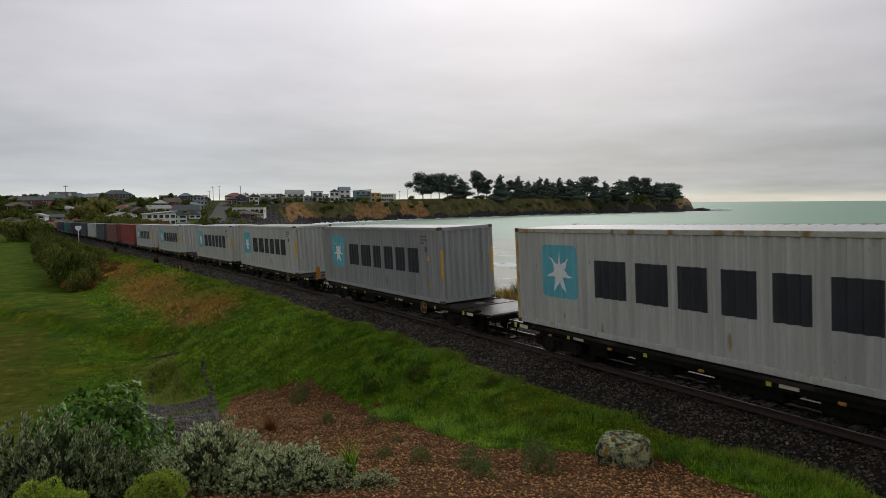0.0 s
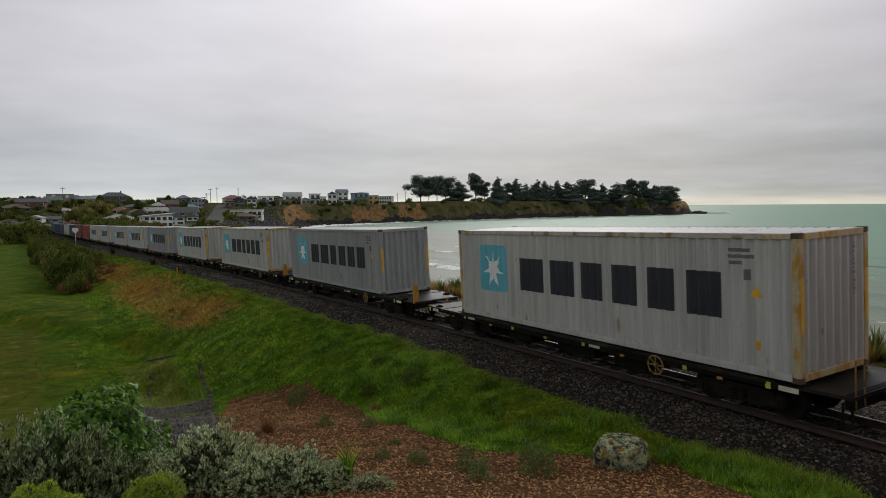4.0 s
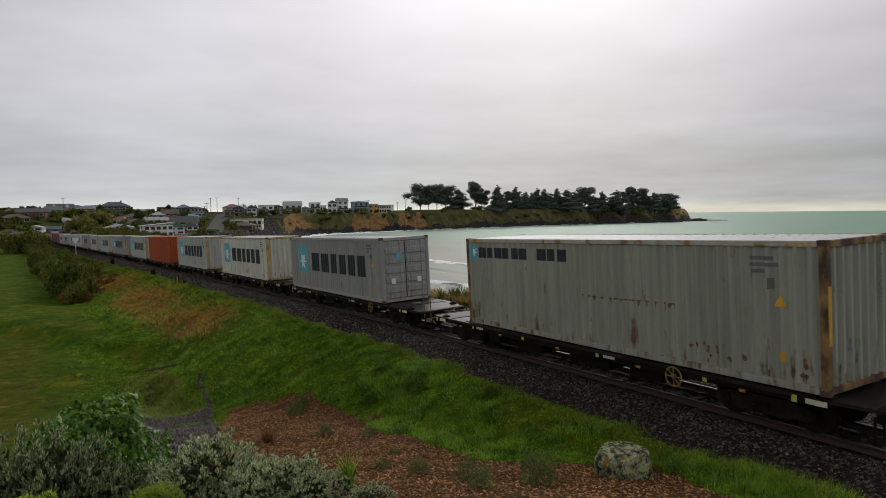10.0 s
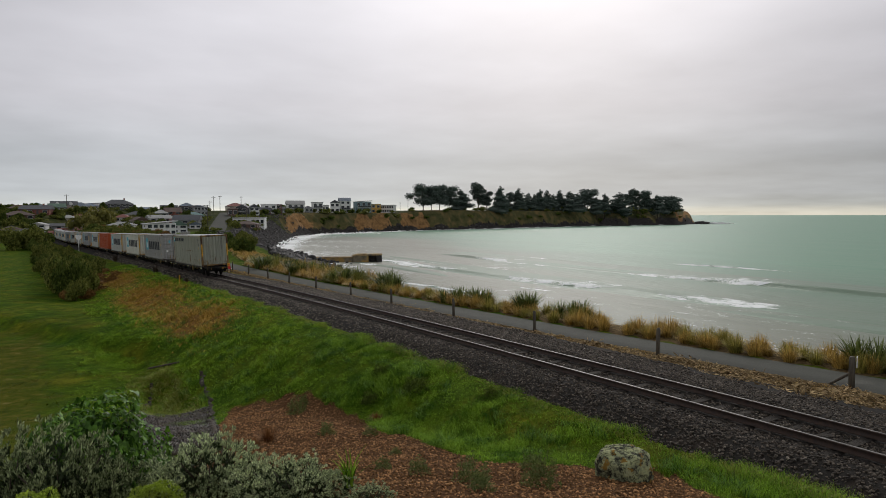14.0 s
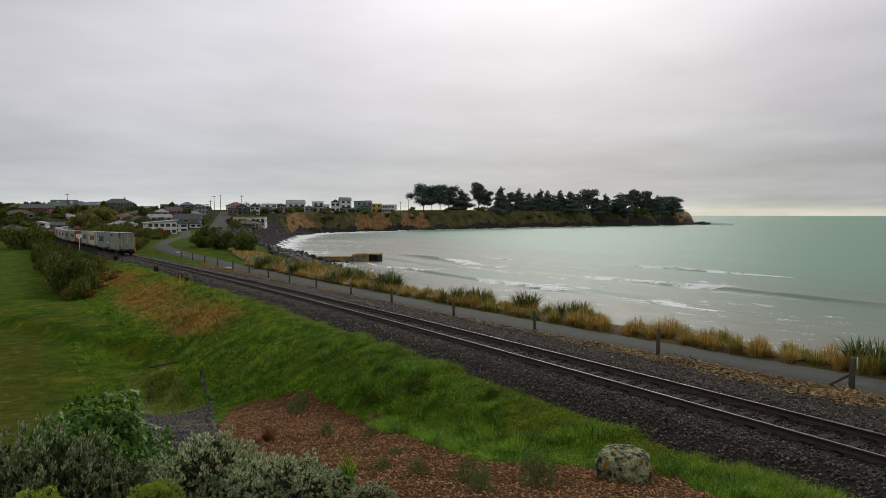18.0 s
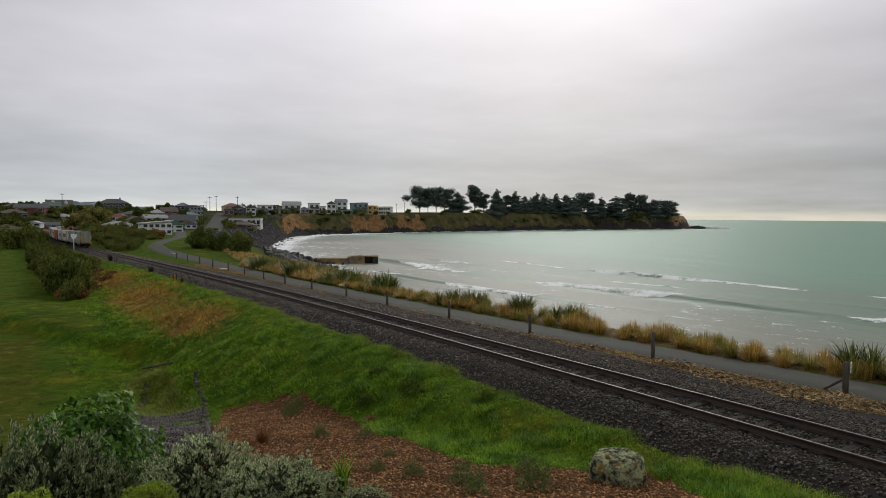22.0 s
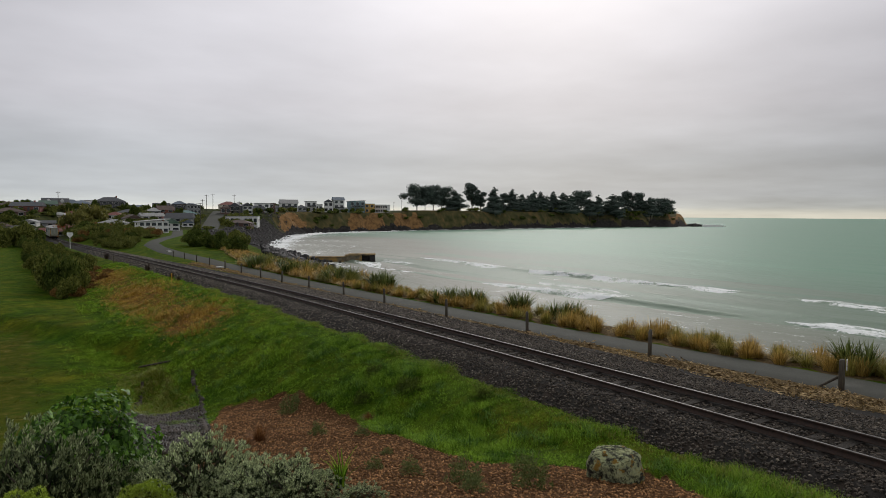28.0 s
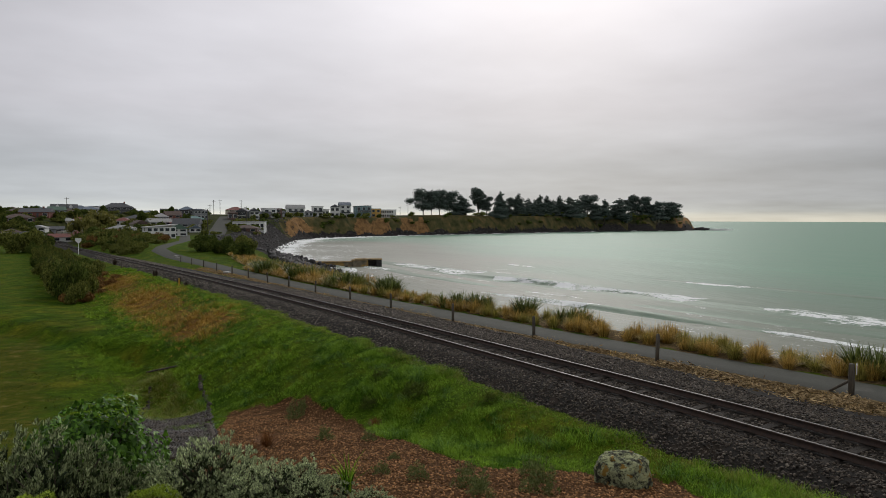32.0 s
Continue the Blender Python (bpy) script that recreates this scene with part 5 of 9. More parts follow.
def build_train():
    """Wagons from the tail forward, each with its container; returns what is to be moved with its place along the train."""
    grey = ("pale grey steel container with a light blue star panel", PALE_BOX, ROOF_WHITE)
    rusty = surf("rust_edged_pale_post", (.36, .29, .14), (.50, .46, .36), 4, .75, .3, 40, c3=(.36, .20, .030), spot=.50, spot_scale=4, stretch=(1, 1, .4))
    spec = [  # offset of the load from the wagon's rear end, and the load
        (.85, dict(label="rust-streaked pale grey container with a small blue mark", scrapes=True, body=TAIL_BOX, roof=ROOF_WHITE, mark="small", rust_post=surf("rusty_yellowed_post", (.15, .085, .03), (.30, .19, .06), 4, .75, .3, 40, c3=(.055, .028, .017), spot=.5, spot_scale=3, stretch=(1, 1, .5))), {}),
        (3.1, dict(label="mid grey container with its doors facing back", body=DIM_BOX, roof=GREY_BOX, mark="big", rear="doors"), {"handrail": True}),
        (3.1, dict(label="rust-streaked off-white container with a light blue star panel", body=CREAM_BOX, roof=ROOF_WHITE, mark="big", rust_post=rusty), {"handrail": True}),
        (3.1, dict(label=grey[0], body=PALE_BOX, roof=ROOF_WHITE, rust_post=rusty), {"handrail": True}),
        (3.0, dict(label="faded orange-red steel container on a flat wagon", body=ORANGE_BOX, roof=ORANGE_BOX, mark="", stickers=False), {}),
        (.85, dict(label=grey[0], body=PALE_BOX, roof=ROOF_WHITE, rust_post=rusty), {"handrail": True}),
        (2.65, dict(label=grey[0], body=GREY_BOX, roof=ROOF_WHITE), {"stanchion": True}),
        (2.6, dict(label=grey[0], body=PALE_BOX, roof=ROOF_WHITE, rust_post=rusty), {"stanchion": True}),
        (3.0, dict(label=grey[0], body=PALE_BOX, roof=ROOF_WHITE, rust_post=rusty), {"handrail": True}),
        (3.0, dict(label=grey[0], body=GREY_BOX, roof=ROOF_WHITE), {}),
        (3.0, dict(label=grey[0], body=PALE_BOX, roof=ROOF_WHITE), {"stanchion": True}),
        (.85, dict(label=grey[0], body=PALE_BOX, roof=ROOF_WHITE), {}),
        (3.1, dict(label=grey[0], body=PALE_BOX, roof=ROOF_WHITE), {}),
        (3.1, dict(label=grey[0], body=PALE_BOX, roof=ROOF_WHITE), {"stanchion": True}),
        (.85, dict(label="red-brown steel container on a flat wagon", body=RED_BOX, roof=RED_BOX, mark="", stickers=False), {}),
        (1.9, dict(label="brown steel container on a flat wagon", body=BROWN_BOX, roof=BROWN_BOX, mark="", stickers=False), {}),
        (1.9, dict(label="charcoal steel container on a flat wagon", body=DARK_BOX, roof=DARK_BOX, mark="", stickers=False), {}),
        (1.9, dict(label="plain pale grey container on a flat wagon", body=PALE_BOX, roof=ROOF_WHITE, mark="", stickers=False), {}),
        (1.9, dict(label="charcoal steel container on a flat wagon", body=DARK_BOX, roof=DARK_BOX, mark="", stickers=False), {}),
        (1.9, dict(label="navy steel container on a flat wagon", body=NAVY_BOX, roof=NAVY_BOX, mark="", stickers=False), {}),
        (1.9, dict(label="charcoal steel container on a flat wagon", body=DARK_BOX, roof=DARK_BOX, mark="", stickers=False), {}),
        (1.9, dict(label="green steel container on a flat wagon", body=GREEN_BOX, roof=GREEN_BOX, mark="", stickers=False), {}),
        (1.9, dict(label="navy steel container on a flat wagon", body=NAVY_BOX, roof=NAVY_BOX, mark="", stickers=False), {}),
        (1.9, dict(label="charcoal steel container on a flat wagon", body=DARK_BOX, roof=DARK_BOX, mark="", stickers=False), {}),
    ]
    moving = []
    for k, (off, load, extra) in enumerate(spec):
        w = wagon(tail=(k == 0), **({"handrail": True} if k == 0 else extra))
        c = container(**load)
        moving.append((w, k * PITCH + WAGON / 2, 0.0))
        moving.append((c, k * PITCH + WAGON / 2, off + L40 / 2 - WAGON / 2))
    e = loco()
    moving.append((e, len(spec) * PITCH + 9.2, None))
    return moving


def wagon_pose(s, shift, half=5.6):
    """The pose of a wagon whose middle is s metres along the track; it stands on its two bogies."""
    a, b = track(s - half)[0], track(s + half)[0]
    mid, d = (a + b) / 2, Vector(b - a).normalized()
    yaw = math.atan2(-d.x, d.y)
    pitch = math.asin(d.z)
    m = Matrix.Translation(mid) @ Euler((pitch, 0, yaw)).to_matrix().to_4x4() @ Matrix.Rotation(-cant(s), 4, "Y")
    if shift:
        m = m @ Matrix.Translation((0, shift, DECK_Z + .02))
    return m


TRAIN = build_train()

# ---------------------------------------------------------------- growing things: shapes
def unit(n):
    v = rng.normal(size=(n, 3))
    return v / np.linalg.norm(v, axis=1)[:, None]


def leaf_quads(P, A, size, aspect=.45, bend=.0):
    """One pointed leaf a place: P base points, A directions."""
    n = len(P)
    size = np.broadcast_to(np.asarray(size, float), (n,))[:, None]
    side = np.cross(A, unit(n))
    side /= np.linalg.norm(side, axis=1)[:, None] + 1e-9
    nor = np.cross(side, A)
    V = np.empty((n, 4, 3))
    V[:, 0] = P
    V[:, 1] = P + A * size * .5 + side * size * aspect * .5 + nor * size * bend
    V[:, 2] = P + A * size
    V[:, 3] = P + A * size * .5 - side * size * aspect * .5 + nor * size * bend
    return V.reshape(-1, 3), np.arange(n * 4).reshape(-1, 4)


def blade_strips(P, H, lean_dir, lean, width, seg=2):
    """Grass-like blades from base points P: heights H, outward lean, narrowing to a tip."""
    n = len(P)
    t = np.linspace(0, 1, seg + 1)
    perp = np.stack([-lean_dir[:, 1], lean_dir[:, 0], np.zeros(n)], 1)
    V = np.empty((n, seg + 1, 2, 3))
    for k, a in enumerate(t):
        c = P + lean_dir * (lean * a ** 1.7)[:, None] + np.array([0, 0, 1.0]) * (H * (a - .25 * a * a * np.clip(lean / np.maximum(H, .01), 0, 2)))[:, None]
        w = perp * (width * (1 - .9 * a ** 1.5))[:, None] * .5
        V[:, k, 0], V[:, k, 1] = c - w, c + w
    idx = np.arange(n)[:, None] * (seg + 1) * 2
    F = np.concatenate([np.stack([idx[:, 0] + 2 * k, idx[:, 0] + 2 * k + 1, idx[:, 0] + 2 * k + 3, idx[:, 0] + 2 * k + 2], 1) for k in range(seg)])
    return V.reshape(-1, 3), F


def flat_dirs(n):
    a = rng.uniform(0, 2 * np.pi, n)
    return np.stack([np.cos(a), np.sin(a), np.zeros(n)], 1)


def join(*parts):
    V, F, b = [], [], 0
    for v, f in parts:
        V.append(v)
        F.append(f + b)
        b += len(v)
    return np.vstack(V), np.vstack(F)


def pebbles(P, R, flat=.7):
    """Angular stones: uneven eight-cornered lumps at P with radii R."""
    n = len(P)
    base = np.array([(-1, -1, -1), (1, -1, -1), (1, 1, -1), (-1, 1, -1), (-1, -1, 1), (1, -1, 1), (1, 1, 1), (-1, 1, 1)], float)
    q = base[None] * rng.uniform(.55, 1.0, (n, 8, 3)) * np.array([1, .8, flat])
    a = rng.uniform(0, 2 * np.pi, n)
    b = rng.uniform(-.7, .7, n)
    c, s = np.cos(a)[:, None], np.sin(a)[:, None]
    x, y, z = q[..., 0], q[..., 1], q[..., 2]
    x, z = x * np.cos(b)[:, None] - z * np.sin(b)[:, None], x * np.sin(b)[:, None] + z * np.cos(b)[:, None]
    q = np.stack([x * c - y * s, x * s + y * c, z], -1) * R[:, None, None] * .62
    V = (q + P[:, None]).reshape(-1, 3)
    f = np.array([(4, 5, 6, 7), (0, 1, 5, 4), (1, 2, 6, 5), (2, 3, 7, 6), (3, 0, 4, 7)])
    F = (f[None] + np.arange(n)[:, None, None] * 8).reshape(-1, 4)
    return V, F


GRASS = leafy("bank_grass_blades", (.045, .118, .009), (.24, .395, .036), .6, .5, .2, .02, 2.4)
GRASS_FAR = leafy("further_bank_grass_blades", (.068, .158, .012), (.28, .44, .038), .6, .45, .2, .02, 2.4)
GRASS_BLUE = leafy("blue_green_tuft_blades", (.035, .095, .018), (.16, .28, .060), .6, .5, .2, .05)
LAWN = leafy("lawn_blades", (.034, .058, .002), (.095, .108, .006), .6, .5, .2)
GRASS_PALE = leafy("pale_grass_blades", (.16, .18, .025), (.31, .31, .06), .5, .3, .2)
GRASS_DRY = leafy("dry_grass_blades", (.30, .178, .032), (.56, .36, .072), .7, .35, .15)
TUSSOCK = leafy("golden_tussock_blades", (.28, .19, .047), (.57, .395, .115), .6, .4, .2)
TUSSOCK_GREEN = leafy("green_gold_tussock_blades", (.19, .18, .04), (.40, .34, .09), .6, .4, .2)
TUSSOCK_OLIVE = leafy("olive_tussock_blades", (.12, .13, .025), (.29, .27, .07), .6, .4, .2)
FLAX = leafy("flax_leaves", (.055, .085, .015), (.17, .20, .055), .42, .35, .1)
SILVER = leafy("silver_grey_leaves", (.20, .255, .125), (.58, .64, .37), .6, .5, .12)
# darker, more olive copy of SILVER: dimmer light painted into the left-hand shrubs
SILVER_DIMMED = leafy("dimmed_grey_green_leaves", (.105, .14, .06), (.37, .415, .215), .6, .5, .12)
# inner leaves coloured very dark, painting the shade inside the shrubs
SILVER_SHADE = leafy("shade_dark_inner_leaves", (.02, .032, .012), (.045, .062, .026), .6, .3, .1)
LOBED = leafy("deep_green_lobed_leaves", (.036, .100, .010), (.125, .25, .030), .45, .45, .2, .2)
HEBE = leafy("yellow_green_small_leaves", (.21, .30, .03), (.40, .50, .07), .5, .3, .15)
HERB = leafy("dull_green_small_leaves", (.08, .11, .03), (.20, .24, .08), .6, .35, .15)
BUSH_DARK = leafy("dark_bush_leaves", (.040, .066, .012), (.12, .15, .032), .6, .4, .15, .05)
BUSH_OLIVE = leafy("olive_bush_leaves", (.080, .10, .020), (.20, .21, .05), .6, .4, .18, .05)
BUSH_RUST = leafy("rust_brown_scrub", (.14, .075, .022), (.28, .155, .048), .7, .4, .1)
# needle colour lifted towards grey, with the distance haze painted into it
PINE_LEAF = leafy("haze_lifted_pine_needles", (.088, .110, .096), (.122, .148, .128), .8, .06, .10, .0)
WILLOW_LEAF = leafy("olive_willow_leaves", (.13, .13, .03), (.24, .22, .06), .6, .25, .25)
BARK = surf("grey_brown_bark", (.04, .03, .022), (.09, .07, .052), 4, .9, .6, 30, stretch=(3, 3, .5))
LITTER = leafy("brown_leaf_litter", (.12, .075, .033), (.46, .34, .18), .8, .45, .1)
EDGE_STONE = surf("brown_grey_edging_stone", (.035, .029, .022), (.095, .078, .06), 6, .9, .5, 30, vary=.4)
WIRE = surf("dull_wire", (.14, .14, .145), (.22, .22, .225), 5, .6, .1, 40)
CHIPS = surf("red_brown_bark_chips", (.080, .041, .018), (.42, .224, .098), 12, .95, .4, 60, island=.6, spec=.08, c3=(.05, .03, .016), spot=.66, spot_scale=1.1)


def lichen_rock():
    mt = bpy.data.materials.new("lichen_covered_boulder")
    mt.use_nodes = True
    nt = mt.node_tree
    b = nt.nodes["Principled BSDF"]
    N, L = nt.nodes.new, nt.links.new
    tc = N("ShaderNodeTexCoord")

    def ramp(scale, detail, *stops):
        n, r = N("ShaderNodeTexNoise"), N("ShaderNodeValToRGB")
        L(tc.outputs["Object"], n.inputs["Vector"])
        n.inputs["Scale"].default_value, n.inputs["Detail"].default_value, n.inputs["Roughness"].default_value = scale, detail, .68
        e = r.color_ramp.elements
        e[0].position, e[0].color = stops[0][0], (*stops[0][1], 1)
        e[1].position, e[1].color = stops[-1][0], (*stops[-1][1], 1)
        for p, c in stops[1:-1]:
            e.new(p).color = (*c, 1)
        L(n.outputs[0], r.inputs[0])
        return n.outputs[0], r.outputs[0]

    h, col = ramp(7, 9, (.40, (.03, .03, .024)), (.455, (.11, .115, .075)), (.50, (.27, .29, .17)), (.56, (.34, .36, .185)), (.66, (.42, .43, .26)))
    _, mask = ramp(5.2, 8, (.575, (0, 0, 0)), (.60, (1, 1, 1)))
    _, crack = ramp(2.6, 5, (.475, (1, 1, 1)), (.498, (.12, .12, .12)), (.52, (1, 1, 1)))
    m = N("ShaderNodeMix")
    m.data_type = "RGBA"
    L(mask, m.inputs[0])
    L(col, m.inputs[6])
    m.inputs[7].default_value = (.24, .145, .035, 1)
    k = N("ShaderNodeMix")
    k.data_type, k.blend_type = "RGBA", "MULTIPLY"
    k.inputs[0].default_value = 1
    L(m.outputs[2], k.inputs[6])
    L(crack, k.inputs[7])
    L(k.outputs[2], b.inputs["Base Color"])
    b.inputs["Roughness"].default_value, b.inputs["Specular IOR Level"].default_value = .95, .1
    bp = N("ShaderNodeBump")
    bp.inputs["Strength"].default_value, bp.inputs["Distance"].default_value = 1.0, .03
    L(h, bp.inputs["Height"])
    L(bp.outputs[0], b.inputs["Normal"])
    return mt


LICHEN_ROCK = lichen_rock()


def scatter(n, s0, s1, u0, u1):
    """Random places between two distances from the track (landward positive)."""
    s, u = rng.uniform(s0, s1, n), rng.uniform(u0, u1, n)
    i = np.clip(((s - TS[0]) / .5).astype(int), 0, len(TS) - 2)
    f = ((s - TS[i]) / .5)[:, None]
    p = TP[i] * (1 - f) + TP[i + 1] * f
    d = TDIR[i]
    x, y = p[:, 0] - d[:, 1] * u, p[:, 1] + d[:, 0] * u
    return x, y, p[:, 2], s, u


def ballast_height(u):
    return np.interp(u, [-2.75, -2.2, -1.55, -1.2, -.6, 0, .6, 1.2, 1.55, 2.6, 3.6, 4.5], [-.62, -.42, -.2, -.17, -.2, -.2, -.2, -.17, -.2, -.42, -.56, -.66])


def build_ballast():
    P, R, D = [], [], []
    for n, s0, s1, r in ((62000, -3, 26, .045), (28000, 26, 60, .054), (13000, 60, 150, .095)):
        x, y, z, s, u = scatter(n, s0, s1, -4.7, 2.9)
        ragged = np.interp(s, [25, 50], [2.45, 2.7]) + .16 * np.sin(s * 1.3) + .1 * np.sin(s * 3.7 + 1)
        keep = (np.abs(np.abs(u) - .57) > .085) & (u < ragged) & (-u < np.interp(s, [10, 20], [3.45, 4.2]) + .2 * np.sin(s * .9) + .2 * np.sin(s * 2.7)) & ~((np.abs(u) < 1.05) & (((s + 4.0) % .6141) < .22) & (rng.random(n) < .12))
        c = np.array([cant(a) for a in (s0, s1)]).mean()
        zz = z + ballast_height(-u) - u * math.sin(c) + rng.uniform(-.012, .02, n)
        rr = r * rng.uniform(.6, 1.35, n)
        P.append(np.stack([x, y, zz], 1)[keep])
        R.append(rr[keep])
        D.append(s[keep])
    P, R, D = np.vstack(P), np.concatenate(R), np.concatenate(D)
    # brightness growing with distance is painted in as a share of paler stones
    paler_far = rng.random(len(D)) < np.interp(D, [14, 26, 38], [.04, .35, .95])
    for k, mat, label in ((~paler_far, STONE_BALLAST, "dark grey crushed ballast stones"), (paler_far, STONE_PALE, "paler grey crushed ballast stones")):
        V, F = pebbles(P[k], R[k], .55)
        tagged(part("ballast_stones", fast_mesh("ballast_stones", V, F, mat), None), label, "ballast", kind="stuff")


def build_mulch_chips():
    n = 84000
    a, r = np.radians(rng.uniform(4, 64, n)), np.sqrt(rng.uniform(7.5 ** 2, 26.5 ** 2, n))
    x, y = r * np.sin(a), r * np.cos(a)
    keep = (mulch_mask(x, y) > .5) & (off_track(x, y)[0] > 2.7)
    x, y, r = x[keep], y[keep], r[keep]
    P = np.stack([x, y, terrain(x, y) + rng.uniform(.0, .02, len(x))], 1)
    V, F = pebbles(P, rng.uniform(.013, .036, len(x)) * (1 + .025 * r), .3)
    tagged(part("bark_mulch", fast_mesh("bark_mulch", V, F, CHIPS), None), "red-brown bark chips spread over the garden bed", "mulch", kind="stuff")


def build_grass():
    def tufts(name, label, n, s0, s1, u0, u1, blades, h, width, mat, clump, test=None, seg=2):
        x, y, z, s, u = scatter(n, s0, s1, u0, u1)
        ok = (mulch_mask(x, y) < .5) & (np.hypot(x, y) > 7.5)
        rim = np.minimum(u1 - u, 99) / 2.2
        ok &= rng.random(n) < np.clip(rim, 0, 1) + (u1 < 4) + (u1 > 20)
        if test is not None:
            ok &= test(x, y, s, u)
        x, y, s, u = x[ok], y[ok], s[ok], u[ok]
        patch = .35 + .95 * np.clip(ripple(x, y, .9) + .6 * ripple(x, y, 2.3, 2.0) + .3, 0, 1.3)
        z = terrain(x, y)
        m = len(x)
        P = np.repeat(np.stack([x, y, z - .01], 1), blades, 0) + np.concatenate([rng.normal(0, clump, (m * blades, 2)), np.zeros((m * blades, 1))], 1)
        H = np.repeat(h * patch, blades) * rng.uniform(.5, 1.25, m * blades)
        V, F = blade_strips(P, H, flat_dirs(m * blades), H * rng.uniform(.3, 1.5, m * blades), width * rng.uniform(.6, 1.3, m * blades), seg)
        tagged(part(name, fast_mesh(name, V, F, mat), None), label, "grass", kind="stuff")

    # long grass on the bank, finer near by
    tufts("bank_grass", "long bright green grass on the railway bank", 36000, 4, 27, 2.1, 10.5, 8, .16, .0085, GRASS, .04)
    tufts("bank_grass", "long bright green grass on the railway bank", 26000, 27, 50, 2.1, 13, 7, .17, .013, GRASS_FAR, .06, seg=1, test=lambda x, y, s, u: rng.random(len(s)) > .99 * np.clip(blob(u, s, 5.4, 43.5, 1.9, 4.8) + .7 * blob(u, s, 6.6, 52, 1.6, 6), 0, 1))
    tufts("bank_grass", "long bright green grass on the railway bank", 13000, 50, 100, 2.2, 11, 7, .22, .025, GRASS_FAR, .1, seg=1, test=lambda x, y, s, u: rng.random(len(s)) > .99 * np.clip(blob(u, s, 6.2, 62, 2.6, 9) + blob(u, s, 6.0, 83, 2.2, 9), 0, 1))
    tufts("tall_tuft", "taller blue-green tufts in the bank grass", 620, 6, 60, 2.6, 10, 46, .27, .013, GRASS_BLUE, .12)
    tufts("pale_grass", "pale seeding grass along the ballast edge", 5200, 2, 60, 1.9, 2.7, 6, .14, .012, GRASS_PALE, .05)
    tufts("pale_grass", "pale bent grass at the edge of the bark bed", 2600, 6, 26, 2.6, 8, 7, .24, .011, GRASS, .05, lambda x, y, s, u: mulch_mask(x + .35 * np.sin(np.arctan2(x, y)), y + .35 * np.cos(np.arctan2(x, y))) < mulch_mask(x - .9 * np.sin(np.arctan2(x, y)), y - .9 * np.cos(np.arctan2(x, y))))
    tufts("dry_grass", "dry orange-brown grass patches on the bank", 14000, 36, 100, 2.8, 9.6, 6, .30, .03, GRASS_DRY, .1, lambda x, y, s, u: rng.random(len(s)) < np.clip(blob(u, s, 5.4, 43.5, 1.7, 4.4) + .7 * blob(u, s, 6.6, 52, 1.5, 6) + blob(u, s, 6.2, 62, 2.2, 8) + .9 * blob(u, s, 6.0, 83, 1.9, 8.5), 0, 1))
    tufts("hollow_grass", "rank pale grass in the drainage hollow", 2600, 27, 40, 8.4, 11.2, 6, .24, .022, GRASS_PALE, .06)
    tufts("verge_straw", "dead straw and leaf litter on the track verge", 3200, 2, 95, -5.9, -3.8, 5, .07, .02, GRASS_DRY, .07)
    tufts("lawn_grass", "short mown lawn grass", 10000, 14, 62, 10, 24, 5, .06, .022, LAWN, .07)


build_ballast()
build_mulch_chips()
build_grass()


def build_straw():
    x, y, z, s, u = scatter(60000, 2, 90, -6.1, -3.2)
    ok = rng.random(len(x)) < np.clip(.8 + .5 * ripple(x, y, 1.3) + .3 * ripple(x, y, 3.7, 1.0), .08, 1) * smooth((-u - np.interp(s, [10, 20], [3.1, 3.9])) / .5) * smooth((np.interp(s, [10, 17, 23, 45], [6.1, 5.6, 5.1, 4.95]) + u) / .3)
    x, y, u = x[ok], y[ok], u[ok]
    P = np.stack([x, y, np.maximum(terrain(x, y), 0 * x - 99) + rng.uniform(.0, .07, len(x))], 1)
    A = flat_dirs(len(x)) + np.array([0, 0, .25]) * rng.normal(size=(len(x), 1))
    V, F = leaf_quads(P, A / np.linalg.norm(A, axis=1)[:, None], rng.uniform(.04, .14, len(x)), .3, .12)
    # a thicker drift of dead leaves at the near end of the verge
    x, y, z, s, u = scatter(17000, 3, 24, -6.0, -3.2)
    heap = np.clip(.5 + .7 * ripple(x, y, 1.1, .5) + .4 * ripple(x, y, 2.9), 0, 1.2) * smooth((-u - np.interp(s, [10, 20], [3.2, 4.1])) / .6) * smooth((np.interp(s, [10, 17, 23], [6.0, 5.4, 5.0]) + u) / .3)
    ok = rng.random(len(x)) < heap
    x, y, heap = x[ok], y[ok], heap[ok]
    P = np.stack([x, y, terrain(x, y) + rng.uniform(.0, .20, len(x)) * heap], 1)
    A = flat_dirs(len(x)) + np.array([0, 0, .35]) * rng.normal(size=(len(x), 1))
    V, F = join((V, F), leaf_quads(P, A / np.linalg.norm(A, axis=1)[:, None], rng.uniform(.07, .24, len(x)), .24, .10))
    tagged(part("leaf_litter", fast_mesh("leaf_litter", V, F, LITTER), None), "dead flax leaves and straw beside the track", "litter", kind="stuff")


build_straw()


# ---------------------------------------------------------------- plants one can count
def tussock_mesh(k, mat):
    n = 340
    d = flat_dirs(n)
    P = d * rng.uniform(0, .24, n)[:, None]
    q = rng.uniform(0, 1, n) ** .6
    H = (.92 - .42 * q) * rng.uniform(.8, 1.05, n)
    V, F = blade_strips(P, H, d, .60 * q, rng.uniform(.013, .024, n), 3)
    return fast_mesh("tussock", V, F, mat)


